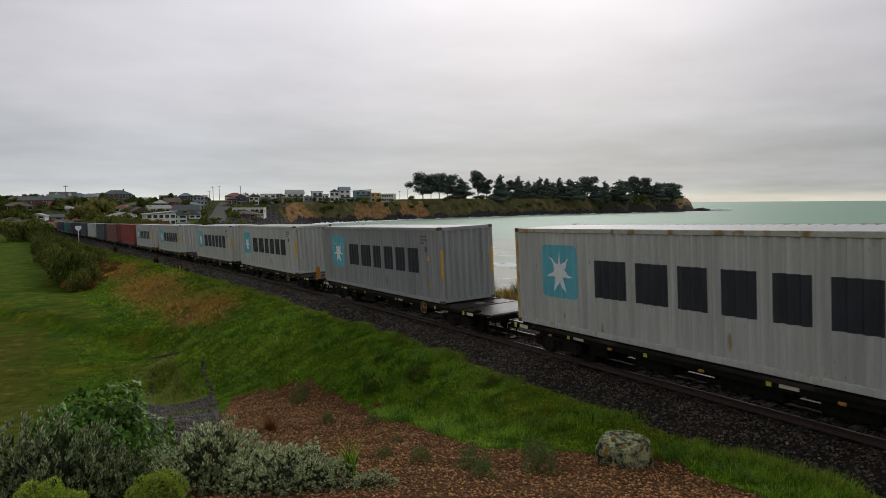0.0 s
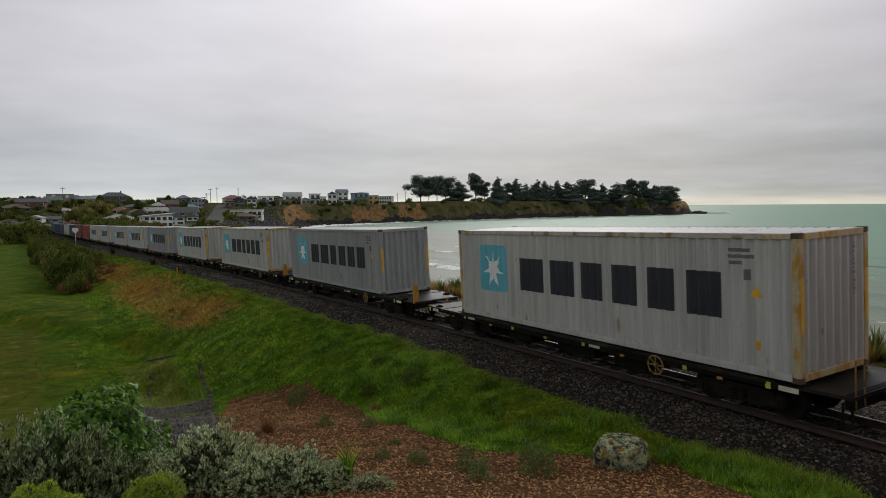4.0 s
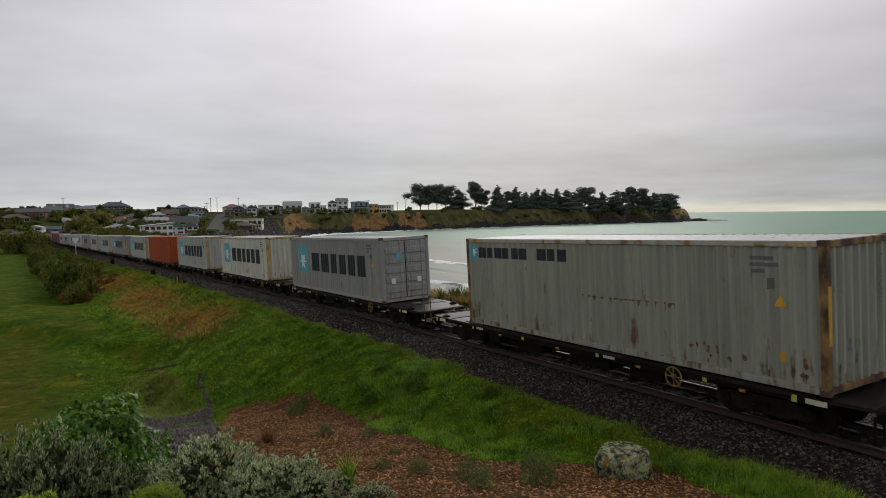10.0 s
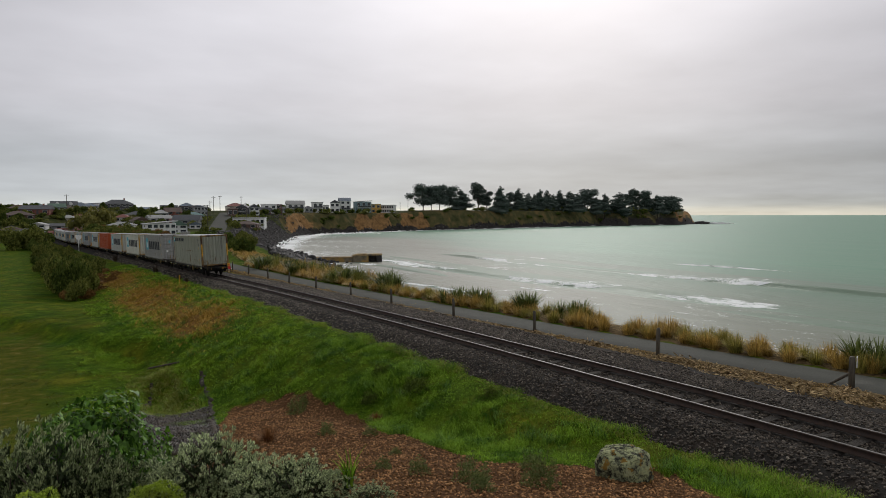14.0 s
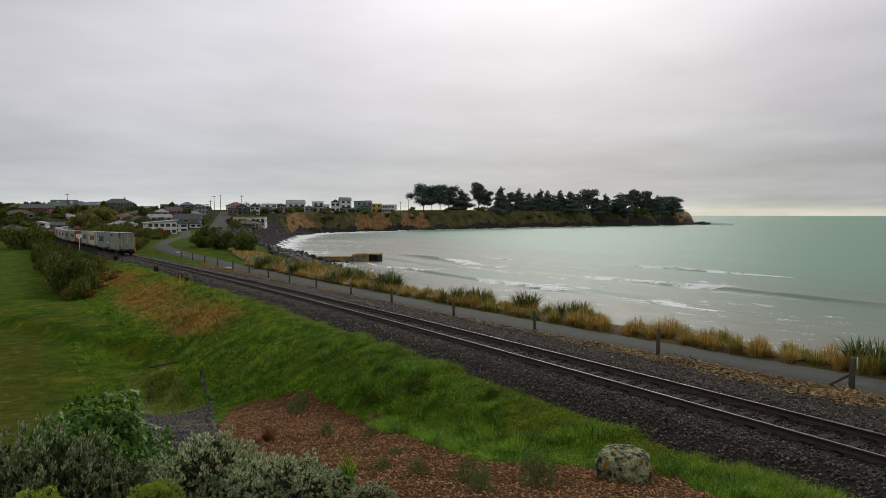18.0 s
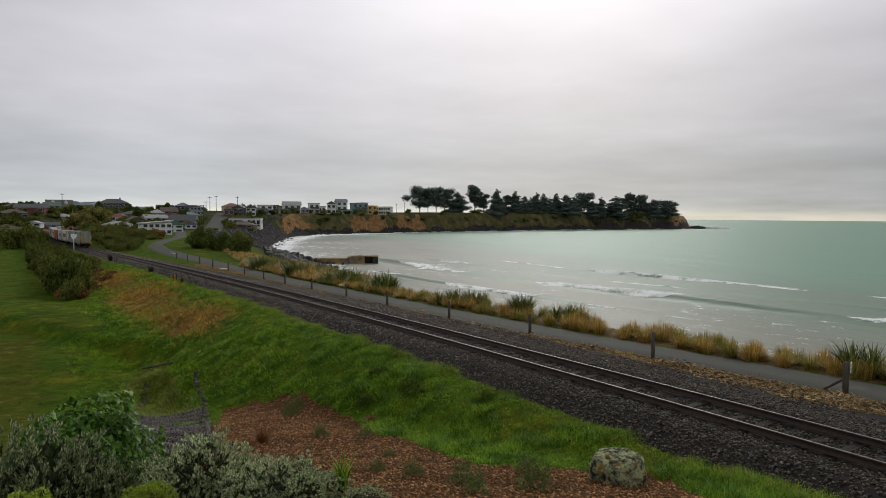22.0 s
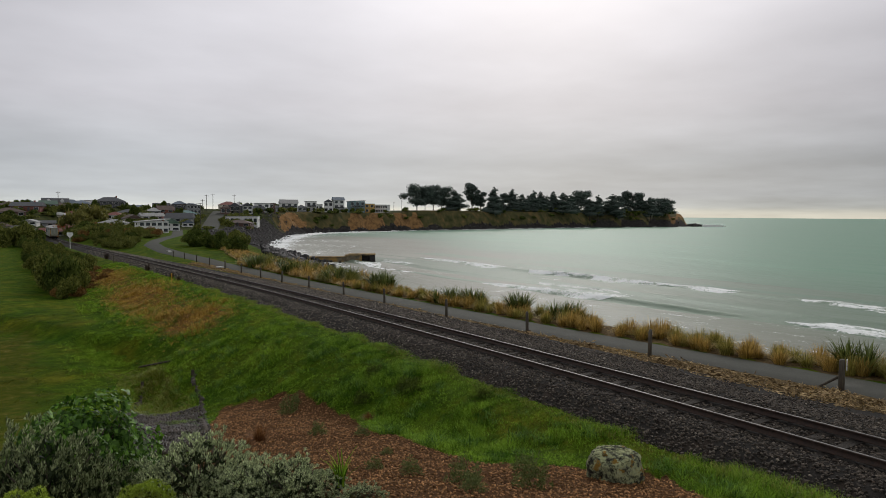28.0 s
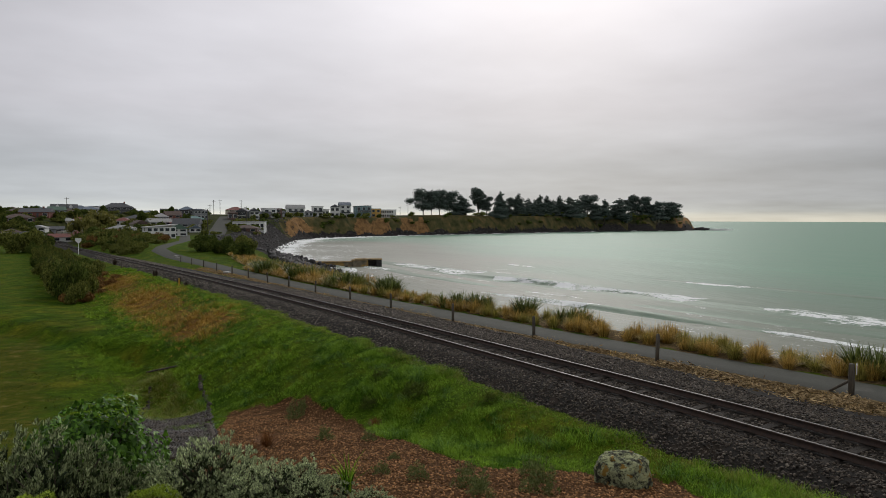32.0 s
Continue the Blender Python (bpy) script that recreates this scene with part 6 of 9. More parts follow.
def mound_mesh(k, mat):
    """A wide old tussock, its outer blades bowed over to the ground."""
    n = 420
    d = flat_dirs(n)
    q = rng.uniform(0, 1, n) ** .55
    P = d * (.05 + .22 * q * rng.uniform(.6, 1, n))[:, None]
    V, F = blade_strips(P, (.88 - .50 * q) * rng.uniform(.85, 1.05, n), d, (.12 + .58 * q) * rng.uniform(.7, 1.1, n), rng.uniform(.016, .030, n), 3)
    return fast_mesh("tussock", V, F, mat)


def flax_mesh(k):
    """Several fans of sword leaves grown together."""
    n = 300
    fan = rng.integers(0, 7, n)
    cx, cy = np.r_[0, rng.normal(0, .30, 6)], np.r_[0, rng.normal(0, .30, 6)]
    d = flat_dirs(n)
    P = np.stack([cx[fan], cy[fan], np.zeros(n)], 1) + d * rng.uniform(0, .12, n)[:, None]
    d = d + .8 * np.stack([cx[fan], cy[fan], np.zeros(n)], 1)
    d /= np.linalg.norm(d, axis=1)[:, None]
    H = rng.uniform(.5, 1.0, n)
    V, F = blade_strips(P, H, d, H * rng.uniform(.1, .95, n), rng.uniform(.04, .07, n), 4)
    return fast_mesh("flax_leaves", V, F, FLAX)


def sprig_mesh(name, tips, leaves, radius, height, size, mat, aspect=.4, spread=.8, hollow=.55, seed_dir=.5, skirt=1.0):
    """Leaves in rosettes at the ends of many short twigs on a rounded body."""
    c = unit(tips)
    c[:, 2] = np.abs(c[:, 2]) * 1.0 - .08
    c = c[(c[:, 2] > .32) | (rng.random(tips) < skirt)]
    tips = len(c)
    rad = rng.uniform(hollow, 1.0, tips) ** .6 * (1 + .14 * np.sin(c[:, 0] * 5 + c[:, 1] * 4) + .10 * np.sin(c[:, 1] * 9 + c[:, 2] * 6))
    T = c * rad[:, None] * np.array([radius, radius, height])
    D = c * np.array([1, 1, .8]) + np.array([0, 0, seed_dir])
    D = np.repeat(D / np.linalg.norm(D, axis=1)[:, None], leaves, 0) + spread * rng.normal(size=(tips * leaves, 3))
    D /= np.linalg.norm(D, axis=1)[:, None]
    P = np.repeat(T, leaves, 0) + rng.normal(0, size * .35, (tips * leaves, 3))
    V, F = leaf_quads(P, D, size * rng.uniform(.6, 1.3, tips * leaves), aspect, .08)
    return fast_mesh(name, V, F, mat)


def lobed_mesh():
    """A rounded bush of three-lobed leaves that face outward."""
    n = 5200
    c = unit(n)
    c[:, 2] = np.abs(c[:, 2]) - .1
    rad = rng.uniform(.55, 1.0, n) ** .5 * (1 + .16 * np.sin(c[:, 0] * 6 + c[:, 1] * 5) + .1 * np.sin(c[:, 2] * 11 + c[:, 1] * 7))
    P = c * rad[:, None]
    nor = c + .55 * rng.normal(size=(n, 3)) + np.array([0, 0, .5])
    nor /= np.linalg.norm(nor, axis=1)[:, None]
    A = np.cross(nor, unit(n))
    A /= np.linalg.norm(A, axis=1)[:, None]
    B = np.cross(nor, A)
    size = (.062 * rng.uniform(.6, 1.3, n))[:, None]
    parts = []
    for w, k in ((-1.0, .8), (0, 1.0), (1.0, .8)):
        D, S_ = A * math.cos(w) + B * math.sin(w), B * math.cos(w) - A * math.sin(w)
        V = np.stack([P, P + D * size * .55 * k + S_ * size * .36, P + D * size * k * 1.1, P + D * size * .55 * k - S_ * size * .36], 1)
        parts.append((V.reshape(-1, 3), np.arange(n * 4).reshape(-1, 4)))
    # three lobes of one leaf lie side by side, so that they share a tone
    return fast_mesh("lobed_leaves", *join(*parts), LOBED)


def stems(n, radius, height, mat, r0=.02):
    S = Shape()
    for k in range(n):
        a = 2 * math.pi * k / n + rng.uniform(-.3, .3)
        q = rng.uniform(.3, .75)
        S.tube([(0, 0, -.05), (math.cos(a) * radius * q * .4, math.sin(a) * radius * q * .4, height * .4), (math.cos(a) * radius * q, math.sin(a) * radius * q, height * .8)], [r0, r0 * .7, r0 * .35], 5)
    return S.mesh("stems", True, False)


def plant(name, label, category, group, x, y, meshes, turn=0.0, scale=1.0, dz=0.0, names=None, tall=1.0):
    z = ground_z(x, y) + dz
    ob = thing(name, label, category, group, Matrix.Translation((x, y, z)) @ Matrix.Rotation(turn, 4, "Z") @ Matrix.Diagonal((scale, scale, scale * tall, 1)))
    for me, nm in zip(meshes, names or ["leaves"] * len(meshes)):
        part(nm, me, None, ob)
    return ob


def build_tussocks():
    gold = [tussock_mesh(k, TUSSOCK) for k in range(4)]
    green = [tussock_mesh(k, TUSSOCK_GREEN) for k in range(2)]
    s = 3.0
    while s < 50:
        row = 0
        for off in [path_far(s) + .35 + .75 * q for q in range(3)]:
            if rng.random() < (.97 if row < 2 else .6):
                o = off + rng.normal(0, .12)
                p = beside(s + rng.normal(0, .22), o)
                g = rng.random()
                me = gold[rng.integers(4)] if g < .68 else green[rng.integers(2)]
                label = "golden dry tussock grass beside the path" if g < .68 else "green and gold tussock grass beside the path"
                plant("tussock", label, "tussock", "tussocks along the path", p[0], p[1], [me], rng.uniform(0, 6.28), rng.uniform(.72, 1.12) * (1 + .002 * s), -.05, ["blade_clump"], rng.uniform(.8, 1.1))
            row += 1
        s += .56 + .008 * s + rng.uniform(-.12, .2)
    # large clumps further along, each a mound of its own, then a straggling line of small ones out to the rubble
    gold_old, green_old = [mound_mesh(k, TUSSOCK) for k in range(3)], [mound_mesh(k, TUSSOCK_OLIVE) for k in range(3)]

    def clump(s, o, size, share):
        p = beside(s + rng.normal(0, .2), o)
        g = rng.random() < share
        plant("tussock", "golden dry tussock grass beside the path" if g else "green and gold tussock grass beside the path", "tussock", "tussocks along the path", p[0], p[1], [(gold_old if g else green_old)[rng.integers(3)]], rng.uniform(0, 6.28), size, -.05, ["blade_clump"], rng.uniform(.8, 1.0))

    for s in np.arange(50, 83, 1.25):
        clump(s, path_far(s) + .45 + rng.normal(0, .1), rng.uniform(.95, 1.3), .75)
    for o, step in ((1.5, 2.1), (3.1, 2.5), (4.7, 3.0)):
        for s in np.arange(51 + o, 86, step):
            clump(s, path_far(s) + o + rng.normal(0, .15), rng.uniform(1.5, 2.1), .45)
    for q in (0, 1.2, 2.6):
        for s in np.arange(83 + q, 118, 1.35):
            clump(s, float(np.interp(s, [83, 100, 118], [10.4, 13.0, 17.0])) + q + rng.normal(0, .2), rng.uniform(.9, 1.4), .75)
    fl = [flax_mesh(k) for k in range(3)]
    for k, (s, o, sc) in enumerate(((46.6, 9.2, 1.75), (44.8, 8.9, 1.5), (35.0, 8.7, 1.25), (33.0, 8.8, 1.3), (28.9, 9.0, 1.4), (25.4, 9.1, 1.15), (24.6, 9.2, .7), (11.6, 9.2, 1.2), (54.5, 9.5, 1.7), (65.5, 9.3, 1.8), (71.5, 10.6, 1.7), (76.0, 9.4, 2.0), (81.0, 10.6, 1.6))):
        p = beside(s, o)
        plant("flax_bush", "green flax bush with long sword-shaped leaves", "flax", "flax bushes along the path", p[0], p[1], [fl[k % 3]], k * 1.3, sc, -.03)


build_tussocks()


def build_fence():
    post = Shape().tube([(0, 0, -.4), (0, 0, .92), (0, 0, 1.0)], [.075, .072, .05], 10).mesh("post", True)
    post.materials.append(POST_WOOD)
    spots = [(s, path_near(s) - .12) for s in (16.7, 23.15, 29.7, 37.0, 43.3, 50.2, 56.8, 63.0, 69.7, 76.4, 84.5, 92.6, 101, 109.5)]
    for k, (s, o) in enumerate(spots):
        p = beside(s, o)
        ob = thing("fence_post", "dark round timber post beside the path", "post", "posts along the path", Matrix.Translation((p[0], p[1], ground_z(p[0], p[1]))) @ pose(0, 0, 0, rng.normal(0, 1.2), rng.normal(0, 1.2), rng.uniform(0, 360)))
        part("shaft", post, None, ob)
    p = beside(10.35, 6.15)
    ob = thing("end_post", "thick timber end post with a brace and small white sign", "post", "posts along the path", Matrix.Translation((p[0], p[1], ground_z(p[0], p[1]))))
    part("shaft", Shape().tube([(0, 0, -.4), (0, 0, .86), (0, 0, .92)], [.085, .08, .065], 12), POST_WOOD, ob, smooth_=True)
    d = track(10.5)[1]
    part("brace", Shape().tube([(d[0] * .6, d[1] * .6, 0), (0, 0, .46)], .04, 8), POST_WOOD, ob, "slanting timber brace")
    sg = part("sign_plate", Shape().box(.0, .20, -.012, .012, .62, .92, .005), WHITE_PAINT, ob, "small white plate", pose(0, -.13, 0, 0, 0, 28))
    part("sign_bar", Shape().box(.03, .17, -.016, -.012, .72, .76), INK, sg)
    part("sign_dot", Shape().tube([(.10, -.012, .84), (.10, -.017, .84)], .035, 10), RED_PAINT, sg)
    # lineside pegs on the near shoulder
    for s, u, h, mat, lab in ((103.5, 2.9, 1.15, POST_WOOD, "short dark lineside post"), (65.3, 2.75, .62, YELLOW_PAINT, "short weathered yellow lineside peg")):
        p = beside(s, -u)
        ob = thing("lineside_post", lab, "post", m=Matrix.Translation((p[0], p[1], ground_z(p[0], p[1]))))
        part("shaft", Shape().box(-.05, .05, -.05, .05, -.2, h, .01), mat, ob)
    p = beside(172, -2.7)
    ob = thing("track_sign", "white shield-shaped railway sign on a pole", "sign", m=Matrix.Translation((p[0], p[1], ground_z(p[0], p[1]))))
    part("pole", Shape().tube([(0, 0, -.2), (0, 0, 3.6)], .07, 8), WHITE_PAINT, ob)
    part("plate", Shape().prism([(-.62, 3.75), (.62, 3.75), (.62, 3.1), (0, 2.45), (-.62, 3.1)], -.09, -.07), WHITE_PAINT, ob, "white shield plate")
    p = beside(176, 5.0)
    ob = thing("marker_post", "small orange marker board on a post", "marker", m=Matrix.Translation((p[0], p[1], ground_z(p[0], p[1]))))
    part("shaft", Shape().box(-.05, .05, -.05, .05, -.2, 1.0), POST_WOOD, ob)
    part("board", Shape().box(-.28, .28, -.07, -.05, .7, 1.2), ORANGE_PLATE, ob, "orange board")


build_fence()


# ---------------------------------------------------------------- the garden bed
def polar(deg, r):
    return r * math.sin(radians(deg)), r * math.cos(radians(deg))


def build_boulder():
    bm = bmesh.new()
    bmesh.ops.create_icosphere(bm, subdivisions=5, radius=1.0)
    for v in bm.verts:
        p = v.co.copy()
        d = p.normalized()
        e = 1.0 + .16 * noise.noise(d * 1.6 + Vector((3, 1, 2))) + .07 * noise.noise(d * 4.0) + .025 * noise.noise(d * 11)
        q = Vector((math.copysign(abs(d.x) ** .72, d.x), math.copysign(abs(d.y) ** .75, d.y), math.copysign(abs(d.z) ** .7, d.z))) * e
        v.co = Vector((q.x * .46, q.y * .39, q.z * .40))
    me = bpy.data.meshes.new("boulder")
    bm.to_mesh(me)
    bm.free()
    me.polygons.foreach_set("use_smooth", [True] * len(me.polygons))
    x, y = 8.29, 8.51
    ob = part("boulder", me, LICHEN_ROCK, m=Matrix.Translation((x, y, ground_z(x, y) + .165)) @ pose(0, 0, 0, 4, -5, -45))
    tagged(ob, "grey boulder covered in green and ochre lichen", "boulder")


build_boulder()


def build_garden():
    dull = [sprig_mesh("grey_green_leaves", 500, 22, 1.0, 1.0, .049, SILVER_DIMMED, .40, .38, .60, .9, .35) for _ in range(2)]
    silver = [sprig_mesh("silver_leaves", 470, 22, 1.0, 1.0, .052, SILVER, .42, .36, .60, .9, .45) for _ in range(2)]
    inner = sprig_mesh("inner_leaves", 260, 9, .86, .86, .085, SILVER_SHADE, .4, .9, .2, .4)
    wood = stems(9, .9, .9, BARK)
    wood.materials.append(BARK)
    lab = "silver-grey leaved rounded shrub in the garden bed"
    for k, (deg, r, w, t) in enumerate(((-6.4, 11.2, 1.1, 1.30), (-3.0, 10.8, 1.05, 1.38), (-.2, 10.8, .82, 1.28), (5.2, 10.7, .62, 1.12), (7.8, 10.3, .94, 1.16), (10.4, 9.9, .66, 1.05), (12.8, 9.2, .70, .90), (15.0, 8.9, .74, .88), (17.0, 8.6, .56, .80), (21.8, 8.3, .36, .66))):
        x, y = polar(deg, r)
        plant("silver_shrub", lab if k > 2 else "rounded shrub with dimmed grey-green leaves below the lobed bush", "shrub", "silver shrubs in the bed", x, y, [(dull if k < 3 else silver)[k % 2], inner, wood], k * 1.1, w, -.05, ["outer_leaves", "inner_leaves", "stem"], t)
    lob = lobed_mesh()
    x, y = polar(-.9, 12.2)
    plant("mallow_bush", "tall bush with deep green lobed leaves", "shrub", "", x, y, [lob, wood], .4, 1.24, 0, ["leaves", "stem"], 1.46)
    x, y = polar(2.2, 11.4)
    plant("mallow_bush", "leafy side shoot with deep green lobed leaves", "shrub", "", x, y, [lob, wood], 2.4, .62, 0, ["leaves", "stem"], 1.25)
    hb = sprig_mesh("hebe_leaves", 1700, 7, .5, .5, .028, HEBE, .5, .45, .88, .6)
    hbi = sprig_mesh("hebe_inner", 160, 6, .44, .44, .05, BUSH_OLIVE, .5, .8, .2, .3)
    for deg, r, s in ((-4.6, 9.2, .95), (3.5, 9.1, .68)):
        x, y = polar(deg, r)
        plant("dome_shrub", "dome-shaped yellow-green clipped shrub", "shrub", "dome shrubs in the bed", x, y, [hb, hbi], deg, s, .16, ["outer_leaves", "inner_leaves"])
    herb = [sprig_mesh("herb_leaves", 210, 10, .5, .85, .07, HERB, .3, .6, .25, .9) for _ in range(2)]
    for k, (x, y, s, t, lab2) in enumerate(((5.78, 21.2, .62, 1.3, 0), (5.25, 16.3, .5, 1.0, 0), (6.2, 15.6, .42, .9, 0), (4.7, 9.6, .45, .8, 0), (5.15, 8.6, .62, .95, 0), (6.15, 8.15, .62, 1.15, 0), (4.5, 10.7, .36, .9, 0), (4.8, 7.75, .42, .9, 0), (6.75, 9.25, .4, 1.1, 0), (6.2, 21.8, .4, 1.4, 0), (3.6, 12.4, .3, .8, 0), (5.6, 12.6, .3, .8, 0))):
        plant("low_shrub", "small sparse grey-green shrub in bark chips", "shrub", "small shrubs in the bark bed", x, y, [herb[k % 2]], k * 2.0, s, -.02, None, t)
    sedge = tussock_mesh(0, leafy("orange_brown_sedge_blades", (.14, .06, .02), (.26, .12, .045), .6, .35, .2))
    for x, y, s in ((3.71, 16.4, .62), (3.21, 15.7, .5), (7.2, 17.6, .45)):
        plant("sedge", "orange-brown sedge tuft in bark chips", "sedge", "sedges in the bark bed", x, y, [sedge], x, s, -.02, ["blade_clump"], .8)
    strap2 = fast_mesh("strap_leaves", *blade_strips(flat_dirs(40) * .06, rng.uniform(.4, .8, 40), flat_dirs(40), rng.uniform(.1, .5, 40), rng.uniform(.02, .035, 40), 4), GRASS)
    x, y = polar(19.8, 8.7)
    plant("strap_leaf_plant", "clump of bright green strap-shaped leaves", "plant", "", x, y, [strap2], 0, .75, .12)
    tuft = sprig_mesh("tuft_leaves", 220, 8, .5, .6, .09, BUSH_DARK, .16, .5, .2, 1.2)
    for x, y, s in ((8.6, 17.8, .95), (8.55, 20.4, .75), (7.6, 19.0, .7), (9.7, 15.2, .5)):
        plant("dark_tuft", "dark green bushy tuft in the bank grass", "shrub", "dark tufts on the bank", x, y, [tuft], x, s, -.05)


build_garden()


def build_gabion():
    """Stone-filled wire mattress across the drainage hollow."""
    ob = thing("stone_mattress", "grey stone mattress under wire netting in the hollow", "gabion")
    a0, a1, b0, b1 = 20.3, 29.2, 9.3, 11.9

    def bed(s, u):
        a, b = (s - a0) / (a1 - a0), (u - b0) / (b1 - b0)
        return (16.6 + 11.5 * a) * (1 - b) + (17.1 + 12.8 * a) * b, (10.1 - 1.85 * a) * (1 - b) + (12.2 - 1.3 * a) * b

    def at(s, u, dz):
        p = beside(s, -u)
        return (p[0], p[1], ground_z(p[0], p[1]) + dz)

    V, n, m = [], 14, 26
    for i in range(m):
        for j in range(n):
            s, u = a0 + (a1 - a0) * i / (m - 1), b0 + (b1 - b0) * j / (n - 1) - .9 * (1 - i / (m - 1)) * 0
            rim = min(i, m - 1 - i, j, n - 1 - j)
            V.append(at(*bed(s, u), (.02 if rim else -.1) + .06 * math.sin(i * 1.7 + j * 2.3)))
    F = [(i * n + j, i * n + j + 1, (i + 1) * n + j + 1, (i + 1) * n + j) for i in range(m - 1) for j in range(n - 1)]
    part("stone_fill", Shape().add(V, F), STONE_BALLAST, ob, "fill of dark broken stone", smooth_=True)
    k = 2600
    s, u = rng.uniform(a0, a1, k), rng.uniform(b0, b1, k)
    P = np.array([at(*bed(a, b), .04) for a, b in zip(s, u)])
    tagged(part("stone_layer", fast_mesh("stones", *pebbles(P, rng.uniform(.05, .11, k), .7), STONE_BALLAST), None, ob), kind="stuff")
    W = Shape()
    for j in range(30):
        W.tube([at(*bed(a0 + (a1 - a0) * q / 44, b0 + (b1 - b0) * (j + .8 * (q // 2 % 2)) / 30), .10) for q in range(45)], .0035, 3, False)
    part("wire_netting", W, WIRE, ob, "galvanised wire netting")
    o = thing("log", "weathered timber log lying across the hollow", "timber")
    part("timber", Shape().tube([at(40.0, 9.2, .05), at(37.2, 8.0, .10)], .05, 7), BARK, o)
    # rough stone edgings down both sides of the hollow, with a short post at the far end of each
    for line in (((2.26, 36.1), (1.43, 29.3)), ((4.2, 32.2), (3.95, 27.7), (2.75, 19.0))):
        o = thing("stone_edging", "row of rough dark edging stones beside the hollow", "edging", "edgings of the hollow")
        for (x0, y0), (x1, y1) in zip(line[:-1], line[1:]):
            n_ = int(math.hypot(x1 - x0, y1 - y0) / .38)
            for q in range(n_):
                x, y = x0 + (x1 - x0) * (q + .3 * rng.random()) / n_, y0 + (y1 - y0) * (q + .3 * rng.random()) / n_
                me = fast_mesh("edging_stone", *pebbles(np.zeros((1, 3)), np.array([rng.uniform(.11, .19)]), .8), EDGE_STONE)
                part("edging_stone", me, None, o, m=Matrix.Translation((x + rng.normal(0, .05), y, ground_z(x, y) + .06)))
        x, y = line[0]
        p_ = thing("marker_stake", "short dark timber stake at the hollow's edge", "stake", m=Matrix.Translation((x, y, ground_z(x, y))))
        part("shaft", Shape().box(-.07, .07, -.05, .05, -.1, .34, .015), BARK, p_)


build_gabion()


def build_trackside():
    """Small things along the line: dark tufts on the shoulder, pale slabs beside the path."""
    tuft = fast_mesh("blade_clump", *blade_strips(flat_dirs(90) * .1, rng.uniform(.35, .7, 90), flat_dirs(90), rng.uniform(.05, .4, 90), rng.uniform(.03, .05, 90), 3), leafy("dark_red_brown_blades", (.03, .022, .016), (.075, .05, .034), .6, .4, .1))
    for s, u, k in ((79.6, 2.45, 1.5), (113.5, 2.5, 1.8), (66.5, 2.5, 1.1), (62.5, 2.7, .9)):
        p = beside(s, -u)
        plant("dark_flax_tuft", "small dark red-brown flax tuft on the ballast shoulder", "flax", "dark tufts beside the line", p[0], p[1], [tuft], s, k, -.02, ["blade_clump"])
    for s, o, w, l in ((79.0, 5.45, .55, 1.5), (121.0, 8.4, .4, 1.3), (124.5, 8.9, .4, 1.3)):
        p, d = beside(s, o), track(s)[1]
        ob = thing("concrete_slab", "pale concrete slab lying beside the path", "slab", "slabs beside the path", Matrix.Translation((p[0], p[1], ground_z(p[0], p[1]) + .02)) @ pose(0, 0, 0, 0, 0, -math.degrees(math.atan2(d[0], d[1])) + 8))
        part("slab", Shape().box(-w / 2, w / 2, -l / 2, l / 2, -.05, .10, .02), GALV_PALE, ob)


build_trackside()

# ---------------------------------------------------------------- waves
FOAM = surf("white_sea_foam", (.80, .82, .81), (.90, .91, .90), 1.2, .9, .5, 6, island=.12, bump_d=.05)


def wave_x(tau):
    """Where the crest stands, tau seconds after it passed the outer line: it slows towards the beach."""
    return float(np.interp(tau, [-45, -10, 0, 7, 17, 26, 60], [212, 111, 82, 64, 50, 41.5, 36]))


def wave_dip(x):
    return float(np.interp(x, [38, 46, 56, 84, 93, 112, 150], [-1.1, -.55, -.12, 0, -.08, -.42, -.85]))


def bend(y):
    """The line of a crest, seen from above: it swings out where the bay opens."""
    return np.interp(y, [-60, 20, 50, 75, 105, 170, 190], [14, 11.5, 9.0, 5.0, 0, -1.5, -6])


